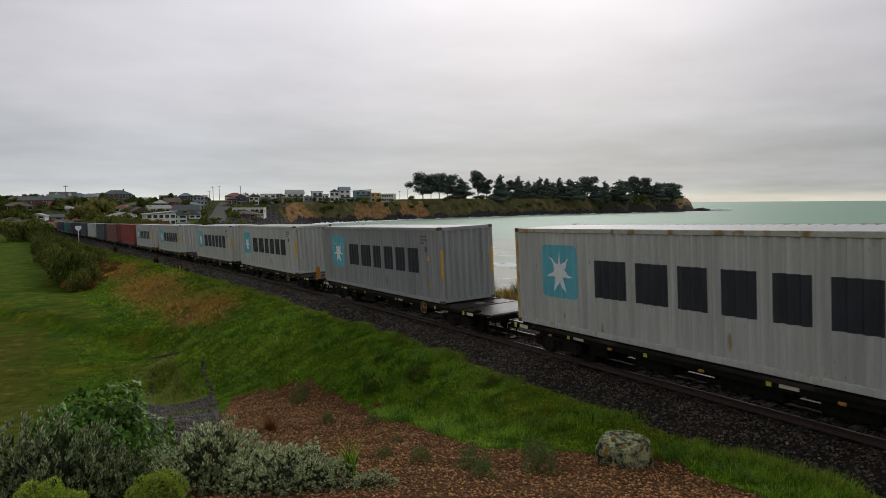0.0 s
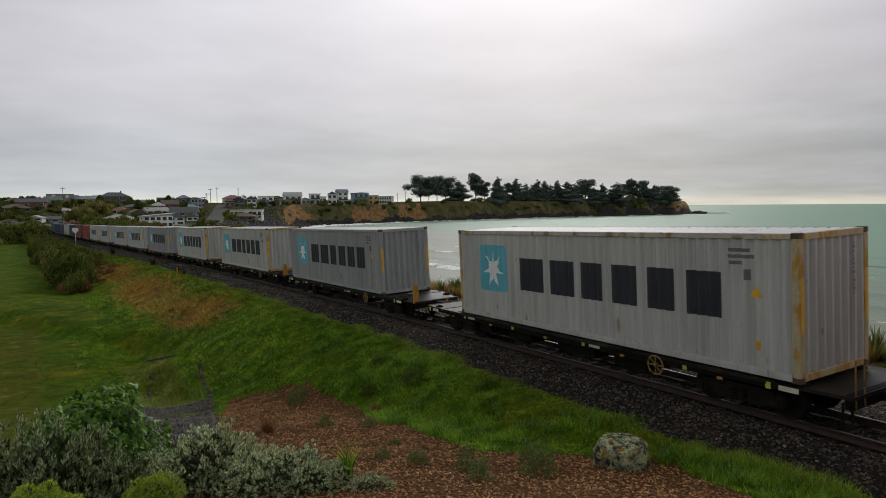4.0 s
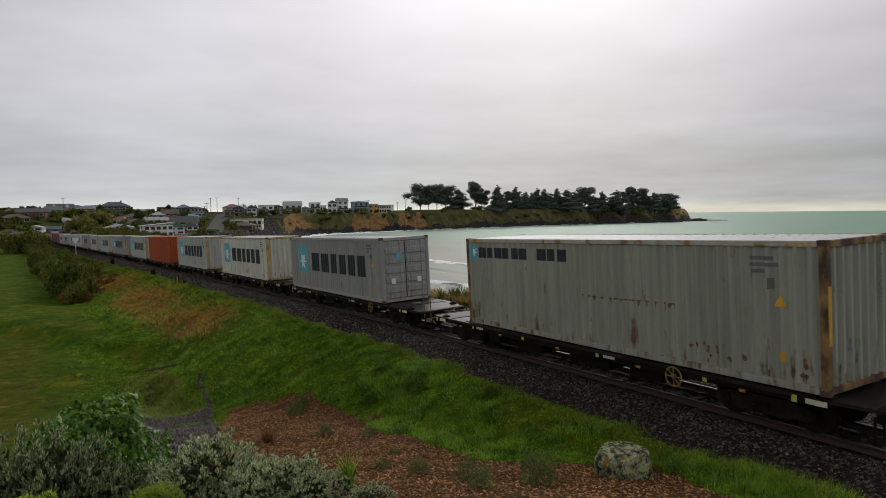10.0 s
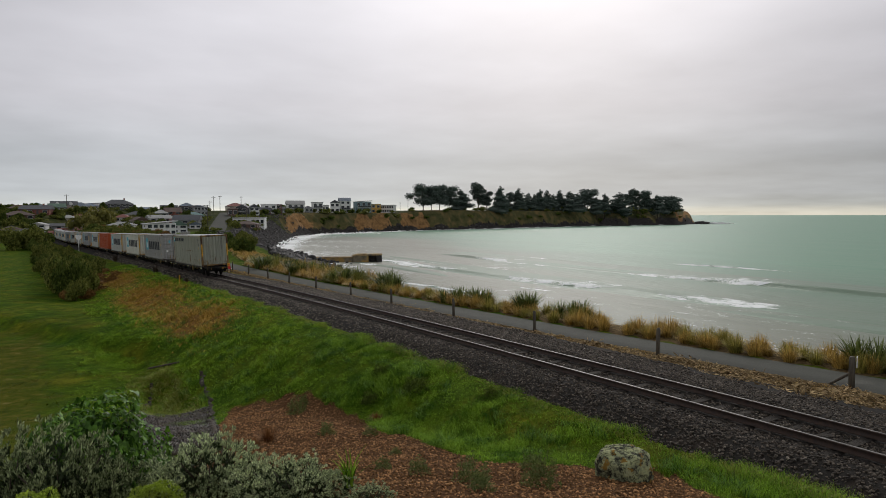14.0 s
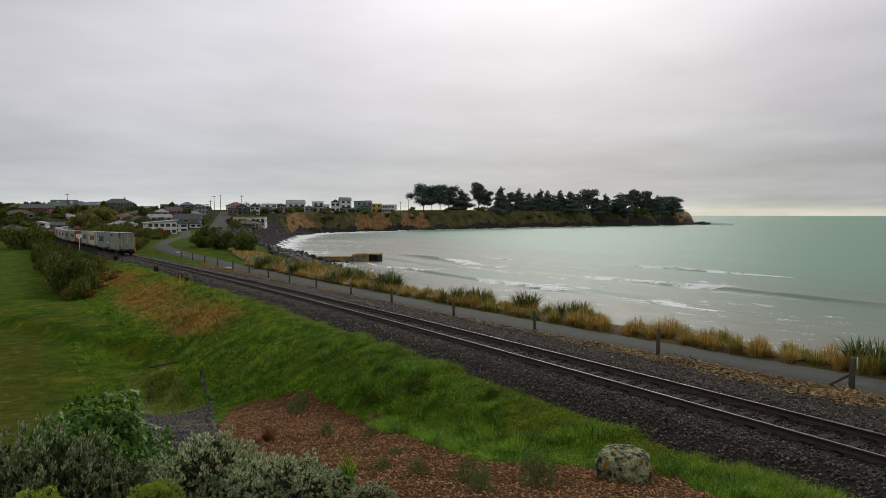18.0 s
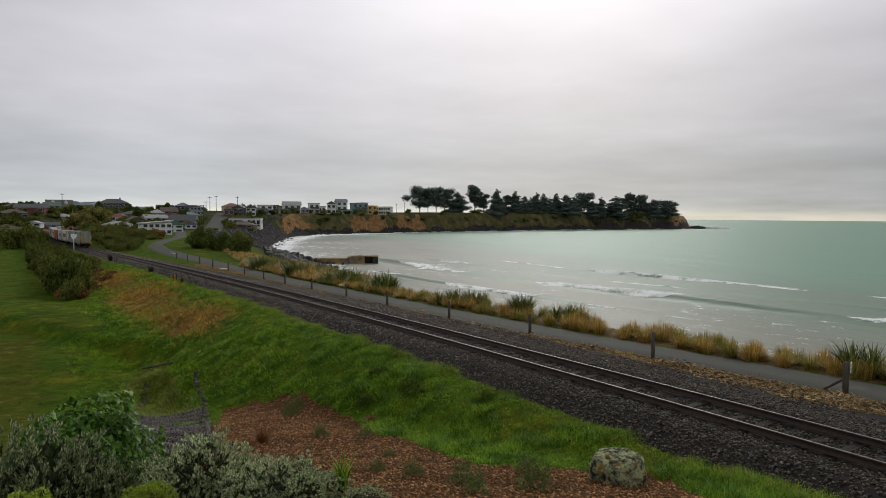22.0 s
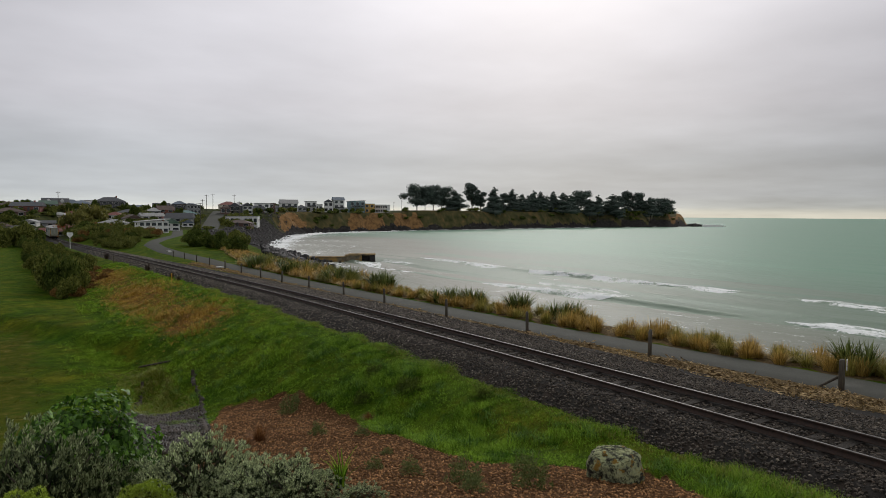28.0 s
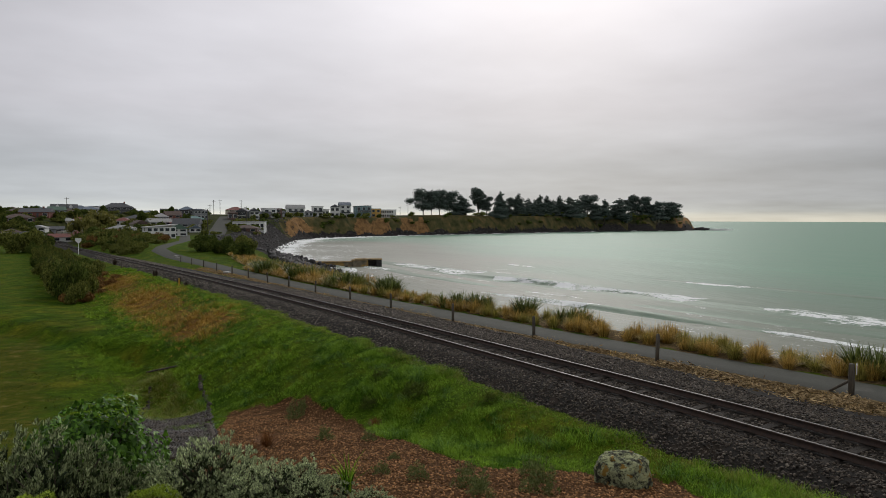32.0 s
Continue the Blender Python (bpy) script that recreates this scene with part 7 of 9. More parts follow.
def build_waves():
    out = []
    for k, t0 in enumerate((-15, -5.5, -1.0, 3.5, 8.3, 17.6, 22.8, 28.0, 37.5, 47)):
        g = np.random.default_rng(40 + k)
        w = thing("wave", "low breaking wave with a foaming crest", "wave", "waves rolling into the bay")
        ys = np.arange(-40, 178, 1.0)
        prof = np.array([(-4.2, -.2), (-3.0, .06), (-2.2, .09), (-1.3, .20), (-.7, .44), (-.25, .62), (.1, .66), (.7, .58), (1.6, .44), (3.0, .28), (4.6, .17), (6.5, .11), (8.5, .09), (11, .08), (14, .07), (17, .06), (19, -.2)])
        big = 1.15 if k in (7, 5) else .85
        tall = np.clip(.55 + .45 * np.sin(ys / 17 + k * 2.1) + .2 * np.sin(ys / 7.3 + k), .12, 1.1) * np.clip((ys + 40) / 20, 0, 1) * np.clip((178 - ys) / 25, 0, 1) * big * (1 if k in (1, 4, 5, 7) else .55)
        line = bend(ys) + .6 * np.sin(ys / 11 + k) + .25 * np.sin(ys / 4.1 + 2 * k)
        major = k in (1, 4, 5, 7)
        runs, y = [], g.uniform(2, 25)
        while y < 165:
            run = g.uniform(12, 46) if major else g.uniform(6, 20)
            runs.append((y, min(y + run, 172), g.uniform(5.0, 15.0) if major else g.uniform(2.0, 5.0)))
            y += run + (g.uniform(6, 26) if major else g.uniform(18, 60))
        V, lace = [], []
        for y, a, cx in zip(ys, tall, line):
            hit = [(smooth(min(y - r0, r1 - y) / 3.0), bw) for r0, r1, bw in runs if r0 < y < r1]
            amount, back = (float(hit[0][0]), hit[0][1] * (.7 + .3 * math.sin(y / 5.0 + k))) if hit else (0.0, 1.0)
            foot = 1.9 + .9 * math.sin(y / 3.3 + k) + .4 * math.sin(y / 1.1)
            for px, pz in prof:
                V.append((cx + px, y, SEA + (pz - .03) * (a if pz > .1 else 1)))
                lace.append(amount * (.44 if -foot < px <= 0 else max(0.0, .52 - .24 * px / back) if px > 0 else .1))
        n = len(prof)
        i, j = np.meshgrid(np.arange(len(ys) - 1), np.arange(n - 1), indexing="ij")
        F = np.stack([i * n + j, i * n + j + 1, (i + 1) * n + j + 1, (i + 1) * n + j], -1).reshape(-1, 4)
        me = fast_mesh("swell", np.array(V), F[:, ::-1], SEA_MAT, True)
        float_layer(me, "foam", np.array(lace) + .06)
        float_layer(me, "shallow", np.full(len(V), .6))
        part("swell", me, None, w)
        # the white roll at the front of each breaking run
        for r0, r1, bw in runs:
            st = np.arange(r0, r1, .35)
            end = np.clip(np.minimum(st - r0, r1 - st) / 4.0, 0, 1) ** .7
            wob = np.convolve(g.normal(0, 1, len(st) + 8), np.ones(9) / 3, "valid")
            foot = -(2.0 + .8 * np.sin(st / 3.3 + k) + .5 * wob) * end
            aa, bb = np.interp(st, ys, tall), np.interp(st, ys, line)
            Q = []
            for f_ in np.linspace(0, 1, 6):
                o_ = .35 * end + (foot - .35 * end) * f_
                lift = .10 * math.sin(math.pi * f_) + .02
                Q.append(np.stack([bb + o_, st, SEA - .03 + np.interp(o_, prof[:, 0], prof[:, 1]) * aa + lift * end * g.uniform(.6, 1.4, len(st))], 1))
            Q = np.stack(Q, 1)
            i2, j2 = np.meshgrid(np.arange(len(st) - 1), np.arange(5), indexing="ij")
            Fa = np.stack([i2 * 6 + j2, i2 * 6 + j2 + 1, (i2 + 1) * 6 + j2 + 1, (i2 + 1) * 6 + j2], -1).reshape(-1, 4)
            roll = fast_mesh("foam", Q.reshape(-1, 3), Fa, SEA_MAT, True)
            float_layer(roll, "foam", np.tile([.38, .48, .54, .52, .46, .36], len(st)))
            float_layer(roll, "shallow", np.full(len(st) * 6, .6))
            tagged(part("foam", roll, None, w, "white foam on the crest"), kind="stuff")
        out.append((w, t0))
    return out


WAVES = build_waves()


def wave_rows(t0):
    rows = []
    for t in range(0, 33, 1):
        x = wave_x(t - t0)
        rows.append((float(t), pose(x, 0, wave_dip(x))))
    return rows


def build_wash():
    """Foam lace lying along the water's edge and against the rocks; it does not travel."""
    P, R = [], []
    for a, b, n in ((5, 13, 5200),):
        for i in range(a, b + 7):
            if i + 1 >= len(COAST):
                break
            p, q = COAST[i], COAST[i + 1]
            L_ = np.linalg.norm(q - p)
            m = int(L_ * (9 if i < 12 else 4))
            t = rng.random(m)
            nrm = np.array([q[1] - p[1], -(q[0] - p[0])]) / L_
            spread = rng.gamma(1.6, 1.4, m) * (1.0 if i < 12 else .8)
            gaps = np.sin(t * L_ / 6.0 + i) + np.sin(t * L_ / 2.3 + 2 * i) > (.55 if i < 12 else .35)
            pts = p + (q - p) * t[:, None] + nrm * (spread - .5)[:, None]
            P.append(np.column_stack([pts, np.full(m, SEA + .03)])[gaps])
            R.append((rng.uniform(.2, .75, m) * (1 if i < 12 else 2.2))[gaps])
    P, R = np.vstack(P), np.concatenate(R)
    tagged(part("surf_foam", fast_mesh("surf_foam", *pebbles(P, R, .2), FOAM), None), "white surf along the rocks", "foam", kind="stuff")
    # spray thrown up at the tip of the headland
    m = 1100
    d = np.abs(rng.normal(0, 1, (m, 3))) * np.array([13, 3, .9])
    P = np.array([612, 498, SEA]) + d * np.array([1, -1, 1])
    tagged(part("spray", fast_mesh("spray", *pebbles(P, rng.uniform(.25, .8, m), .8), FOAM), None), "spray breaking at the headland's tip", "foam", kind="stuff")


build_wash()


# ---------------------------------------------------------------- rocks and the old jetty
def build_rocks():
    # rubble of the sea wall on the near side of the bay
    P, R = [], []
    n = 6000
    x, y = rng.uniform(30, 125, n), rng.uniform(118, 372, n)
    d = coast_distance(x, y)
    k = (d > -1.5) & (d < 21) & ~((y < 166) & (x < 49))
    x, y = x[k], y[k]
    P.append(np.stack([x, y, terrain(x, y) + .1], 1))
    R.append(rng.uniform(.35, 1.0, len(x)))
    # heap at the jetty's root
    m = 420
    x, y = rng.normal(42.5, 5.0, m), rng.normal(159, 5.0, m)
    heap = [np.stack([x, y, np.maximum(terrain(x, y), SEA) + rng.uniform(.1, 2.6, m) * np.exp(-((x - 43) / 6) ** 2)], 1)]
    x, y = rng.uniform(24, 49, 4200), rng.uniform(104, 166, 4200)
    d = coast_distance(x, y)
    k = (d > 0) & (d < 15)
    x, y = x[k], y[k]
    heap.append(np.stack([x, y, terrain(x, y) + rng.uniform(.0, .7, len(x))], 1))
    heap = np.vstack(heap)
    V, F = pebbles(heap, rng.uniform(.35, 1.05, len(heap)), .8)
    tagged(part("rubble_heap", fast_mesh("rubble_heap", V, F, ROCK_BLACK), None), "black basalt rubble heaped at the jetty's root", "rocks", kind="stuff")
    # dark ledge under the cliffs
    n = 8000
    x, y = rng.uniform(95, 622, n), rng.uniform(360, 545, n)
    d = coast_distance(x, y)
    k = (d > -3.0) & (d < 5.2)
    x, y = x[k], y[k]
    P.append(np.stack([x, y, np.maximum(terrain(x, y), SEA - .4) + .3], 1))
    R.append(rng.uniform(.6, 1.6, len(x)))
    # low reef running out from the tip
    m = 160
    q = rng.random(m)
    P.append(np.stack([602 + 22 * q, 504 + 8 * q + rng.normal(0, 2.5, m), np.full(m, SEA + .2) + 2.6 * (1 - q) * rng.random(m)], 1))
    R.append(rng.uniform(1.6, 3.2, m))
    V, F = pebbles(np.vstack(P), np.concatenate(R), .8)
    tagged(part("shore_rocks", fast_mesh("shore_rocks", V, F, ROCK_DARK), None), "dark broken basalt rocks along the shore", "rocks", kind="stuff")


build_rocks()


def build_jetty():
    j = thing("old_jetty", "broken old concrete jetty stained with rust", "jetty", m=Matrix.Translation((48.6, 158.0, SEA)) @ pose(0, 0, 0, 0, 0, -21))
    part("wall", Shape().box(-6, 9.4, -1.0, 1.0, -1.5, 1.15, .08), CONCRETE_OLD, j, "weathered concrete wall")
    part("coping", Shape().box(-6, 9.3, -1.18, 1.18, 1.15, 1.36, .05), CONCRETE_OCHRE, j, "ochre-stained coping")
    part("end_block", Shape().box(9.2, 13.2, -1.5, 1.5, -1.5, 1.35, .1), CONCRETE_OLD, j, "tilted concrete end block", pose(0, 0, 0, 0, -1.5, 0))
    part("end_pillar", Shape().box(15.2, 16.6, -1.5, 1.4, -1.5, 1.3, .1), ROCK_DARK, j, "dark end pillar of the jetty", pose(0, 0, 0, 0, -1.5, 0))
    # the opening's shade is put into this wall's dark colour
    part("back_wall", Shape().box(13.0, 15.4, .5, 1.3, -1.5, 1.3, .05), ROCK_DARK, j, "back of the opening, darkened for its shade", pose(0, 0, 0, 0, -1.5, 0))
    part("cap_slab", Shape().prism([(8.9, 1.42), (10.2, 1.75), (12.6, 1.78), (13.0, 1.66), (16.7, 1.64), (16.7, 1.3), (8.9, 1.3)], -1.7, 1.7), CONCRETE_OCHRE, j, "cracked ochre cap slab", pose(0, 0, 0, 0, -1.5, 0))
    part("fallen_slab", Shape().box(13.2, 14.2, -1.45, -1.2, -.6, .9, .05), CONCRETE_OLD, j, "pale fallen slab", pose(0, 0, 0, 0, 12, 0))


build_jetty()


# ---------------------------------------------------------------- trees and bushes further off
def lobe_cores(lobes, share, flat):
    """The dark inside of each lobe: an uneven lump that closes the crown."""
    a, b = np.meshgrid(np.linspace(0, 2 * np.pi, 9)[:-1], np.linspace(-1.35, 1.35, 6))
    d = np.stack([np.cos(a) * np.cos(b), np.sin(a) * np.cos(b), np.sin(b)], -1).reshape(-1, 3)
    i, j = np.meshgrid(np.arange(5), np.arange(8), indexing="ij")
    F = np.stack([i * 8 + j, i * 8 + (j + 1) % 8, (i + 1) * 8 + (j + 1) % 8, (i + 1) * 8 + j], -1).reshape(-1, 4)
    return [(np.array([x, y, z]) + d * (r * share * rng.uniform(.75, 1.1, (len(d), 1))) * np.array([1, 1, flat]), F) for x, y, z, r in lobes]


def clump_crown(name, lobes, n, size, mat, flat=.8, core=0.0):
    """A crown of leaf sprays gathered in uneven lobes (x, y, z, radius)."""
    P, D = [], []
    tot = sum(l[3] ** 2 for l in lobes)
    for x, y, z, r in lobes:
        m = max(20, int(n * r * r / tot))
        c = unit(m)
        rad = r * rng.uniform(.35, 1.05, m) ** .5
        P.append(np.array([x, y, z]) + c * rad[:, None] * np.array([1, 1, flat]))
        D.append(c + .9 * rng.normal(size=(m, 3)))
    P, D = np.vstack(P), np.vstack(D)
    D /= np.linalg.norm(D, axis=1)[:, None]
    V, F = leaf_quads(P, D, size * rng.uniform(.6, 1.4, len(P)), .75, .15)
    if core:
        V, F = join((V, F), *lobe_cores(lobes, core, flat))
    return fast_mesh(name, V, F, mat)


def trunk_mesh(h, r, limbs, lean=.04, top=.8):
    S = Shape().tube([(0, 0, -.6), (h * lean * .3, 0, h * .3), (h * lean, h * lean * .5, h * top)], [r, r * .75, r * .25], 8)
    for x, y, z, rr in limbs:
        z0 = max(h * .18, z - rr * .9)
        S.tube([(h * lean * z0 / h, 0, z0), (x * .5, y * .5, (z0 + z) / 2), (x * .9, y * .9, z)], [r * .4, r * .25, r * .08], 5)
    me = S.mesh("trunk", True, False)
    me.materials.append(BARK)
    return me


def pine_kind(kind, g):
    """Unit-height shapes: broad flat-topped pines, tall ragged ones, and spires that narrow upward."""
    if kind == "broad":
        lobes = [(g.normal(0, .21), g.normal(0, .21), .27 + .61 * g.random() ** .8, g.uniform(.13, .23)) for _ in range(26)]
    elif kind == "ragged":
        lobes = [(g.normal(0, .13), g.normal(0, .13), .28 + .66 * k / 15, g.uniform(.08, .17)) for k in range(16)]
    elif kind == "spire":
        lobes = [(g.normal(0, .08 * (1.1 - k / 20)), g.normal(0, .08 * (1.1 - k / 20)), .06 + .92 * k / 20, .24 * (1 - k / 21) ** .8 + .012) for k in range(21)]
    else:  # dense, down to the ground
        lobes = [(g.normal(0, .15) * (1.2 - k / 24), g.normal(0, .15) * (1.2 - k / 24), .03 + .90 * k / 24, .23 * (1.1 - k / 26) ** .7 + .01) for k in range(24)]
        lobes.append((0, 0, .97, .03))
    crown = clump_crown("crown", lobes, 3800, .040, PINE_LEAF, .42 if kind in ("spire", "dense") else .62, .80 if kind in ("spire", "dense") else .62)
    return [trunk_mesh(1.0, .022, lobes[:6]), crown]


PINES = {}
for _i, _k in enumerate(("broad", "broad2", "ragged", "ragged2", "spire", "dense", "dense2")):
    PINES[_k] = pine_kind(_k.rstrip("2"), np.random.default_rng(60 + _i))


def pine(x, y, h, w, kind):
    z = ground_z(x, y)
    if h > 12:
        h -= 2.0
    lab = {"b": "broad dark pine on the headland", "r": "tall ragged dark pine on the headland", "s": "narrow dark conifer on the headland", "d": "dense dark conifer on the headland"}[kind[0]]
    ob = thing("pine_tree", lab, "tree", "trees on the headland", Matrix.Translation((x, y, z)) @ Matrix.Rotation(x * 3.1, 4, "Z") @ Matrix.Diagonal((w, w, h, 1)))
    for nm, me in zip(("trunk", "crown"), PINES[kind]):
        part(nm, me, None, ob)


pine(229.5, 459.1, 22.8, 22.8, 'broad')
pine(238.1, 461.5, 20.3, 14.6, 'broad2')
pine(246.7, 463.9, 23.0, 18.5, 'broad2')
pine(256.3, 466.7, 22.0, 17.5, 'broad')
pine(267.0, 464.7, 19.5, 24.9, 'dense')
pine(292.5, 477.7, 25.8, 26.3, 'ragged')
pine(303.0, 480.9, 20.0, 19.1, 'ragged2')
pine(307.8, 466.7, 24.1, 23.3, 'dense2')
pine(333.7, 489.8, 18.3, 19.0, 'ragged')
pine(341.1, 486.5, 22.3, 28.1, 'spire')
pine(353.7, 489.8, 18.6, 18.8, 'dense')
pine(362.3, 492.0, 17.3, 18.6, 'spire')
pine(370.8, 494.2, 22.0, 22.1, 'dense2')
pine(381.4, 496.9, 21.1, 28.5, 'spire')
pine(391.2, 499.4, 17.9, 18.2, 'dense')
pine(400.2, 501.3, 22.0, 28.1, 'spire')
pine(405.2, 491.9, 22.0, 31.3, 'dense')
pine(425.9, 505.1, 19.5, 18.8, 'dense2')
pine(445.6, 513.1, 24.8, 28.0, 'broad2')
pine(443.5, 497.6, 18.4, 22.7, 'dense')
pine(456.9, 499.7, 19.8, 21.4, 'dense2')
pine(479.4, 503.0, 25.6, 34.4, 'dense')
pine(515.3, 521.7, 25.5, 25.9, 'ragged2')
pine(529.1, 523.0, 25.4, 22.1, 'broad')
pine(536.9, 518.8, 23.1, 24.9, 'dense2')
pine(541.1, 509.2, 22.6, 24.7, 'dense')
pine(559.3, 511.0, 23.8, 27.6, 'broad2')
pine(586.0, 525.8, 17.7, 22.5, 'dense')
pine(315.8, 485.5, 9.7, 15.7, 'spire')
pine(323.6, 485.0, 9.9, 14.9, 'dense')
pine(337.4, 493.5, 7.0, 13.3, 'dense')
pine(336.3, 482.5, 7.5, 14.7, 'dense2')
pine(355.0, 498.3, 9.6, 11.8, 'dense')
pine(360.8, 495.8, 7.0, 11.0, 'dense')
pine(367.1, 492.0, 10.4, 15.4, 'dense2')
pine(378.5, 494.7, 10.0, 14.1, 'dense')
pine(400.9, 506.4, 10.4, 15.5, 'dense2')
pine(400.7, 502.8, 10.2, 12.3, 'dense2')
pine(415.8, 507.5, 6.5, 14.4, 'dense2')
pine(421.6, 505.1, 7.7, 14.5, 'dense')
pine(440.6, 512.5, 6.7, 15.9, 'dense')
pine(451.4, 509.6, 8.1, 13.7, 'dense2')
pine(460.8, 513.9, 6.5, 11.2, 'dense')
pine(480.0, 521.6, 7.0, 12.2, 'dense2')
pine(481.0, 513.8, 8.6, 14.9, 'dense')
pine(500.6, 521.4, 8.0, 12.5, 'dense2')
pine(506.1, 512.9, 7.9, 14.1, 'dense')
pine(524.5, 525.6, 8.7, 12.6, 'dense2')
pine(534.8, 525.0, 9.0, 14.6, 'dense2')
pine(544.5, 517.6, 6.7, 15.9, 'spire')
pine(554.6, 517.0, 9.5, 12.7, 'dense2')
pine(570.3, 524.6, 6.7, 15.6, 'dense')
pine(587.4, 526.4, 7.3, 15.9, 'spire')

BUSHES = {}
for _i, (_k, _m, _n, _s) in enumerate((("dark", BUSH_DARK, 3600, .095), ("dark2", BUSH_DARK, 3600, .09), ("olive", BUSH_OLIVE, 3400, .09), ("olive2", BUSH_OLIVE, 3000, .095), ("rust", BUSH_RUST, 2000, .10), ("willow", WILLOW_LEAF, 3600, .085))):
    _g = np.random.default_rng(90 + _i)
    _l = [(_g.normal(0, .38), _g.normal(0, .38), _g.uniform(.22, .72), _g.uniform(.22, .40)) for _ in range(9)]
    if _k == "willow":
        _l = [(_g.normal(0, .34), _g.normal(0, .34), _g.uniform(.30, .74), _g.uniform(.26, .36)) for _ in range(12)]
    BUSHES["far_" + _k] = [trunk_mesh(.8, .05, _l[:4], .1, .7), clump_crown("foliage", _l, 700, _s * 1.6, _m, .9, .7)]
    BUSHES[_k] = [trunk_mesh(.8, .05, _l[:6], .1, .7), clump_crown("foliage", _l, _n, _s, _m, .9, .62)]
BUSH_LABEL = {"d": "dense dark green coastal bush", "o": "olive green scrubby bush", "r": "rust-brown dead scrub on the bank", "w": "rounded olive willow tree in spring leaf"}


def bush(x, y, w, h, kind, group="bushes beside the railway", dz=-.1, name="bush", fine=False):
    ob = thing(name if kind != "willow" else "willow_tree", BUSH_LABEL[kind[0]], "bush" if kind != "willow" else "tree", group, Matrix.Translation((x, y, ground_z(x, y) + dz)) @ Matrix.Rotation(x * 2.3 + y, 4, "Z") @ Matrix.Diagonal((w / 2.2, w / 2.2, h, 1)))
    for nm, me in zip(("trunk", "foliage"), BUSHES[("far_" if math.hypot(x, y) > 230 and not fine else "") + kind]):
        part(nm, me, None, ob)


bush(-3.9, 88.4, 4.5, 2.6, 'olive')
bush(-3.6, 83.9, 4.5, 3.0, 'dark2')
bush(-3.3, 79.9, 4.6, 3.6, 'olive2')
bush(-2.4, 78.0, 4.2, 4.2, 'dark')
bush(-1.7, 77.0, 3.2, 3.8, 'dark2')
bush(-2.0, 72.5, 2.8, 2.2, 'olive2')
bush(-2.6, 73.0, 2.4, 1.2, 'rust')
bush(-1.3, 73.5, 2.4, 1.2, 'rust')
bush(-5.1, 99.9, 5.0, 3.4, 'olive2')
bush(-3.4, 93.9, 5.0, 3.8, 'dark')
bush(-4.2, 96.9, 4.5, 2.4, 'rust')
bush(-2.1, 92.0, 4.0, 3.2, 'olive')
bush(0.4, 84.0, 3.2, 0.9, 'rust')
bush(-0.1, 78.0, 2.8, 0.8, 'rust')
bush(-0.7, 80.0, 3.0, 1.0, 'rust')
bush(-0.2, 95.0, 3.4, 1.1, 'rust')
bush(-1.7, 110.0, 4.0, 1.3, 'rust')
bush(-20.0, 204.0, 10.0, 5.4, 'olive2', 'trees beside the field')
bush(-17.7, 211.3, 11.0, 5.6, 'olive', 'trees beside the field')
bush(-14.2, 205.5, 9.0, 6.0, 'olive2', 'trees beside the field')
bush(-12.7, 219.6, 9.0, 4.6, 'dark', 'trees beside the field')
bush(-4.5, 300.0, 13.0, 8.5, 'willow', 'willows beside the line')
bush(-0.1, 308.0, 14.0, 8.5, 'willow', 'willows beside the line')
bush(4.2, 312.0, 12.0, 7.0, 'willow', 'willows beside the line')


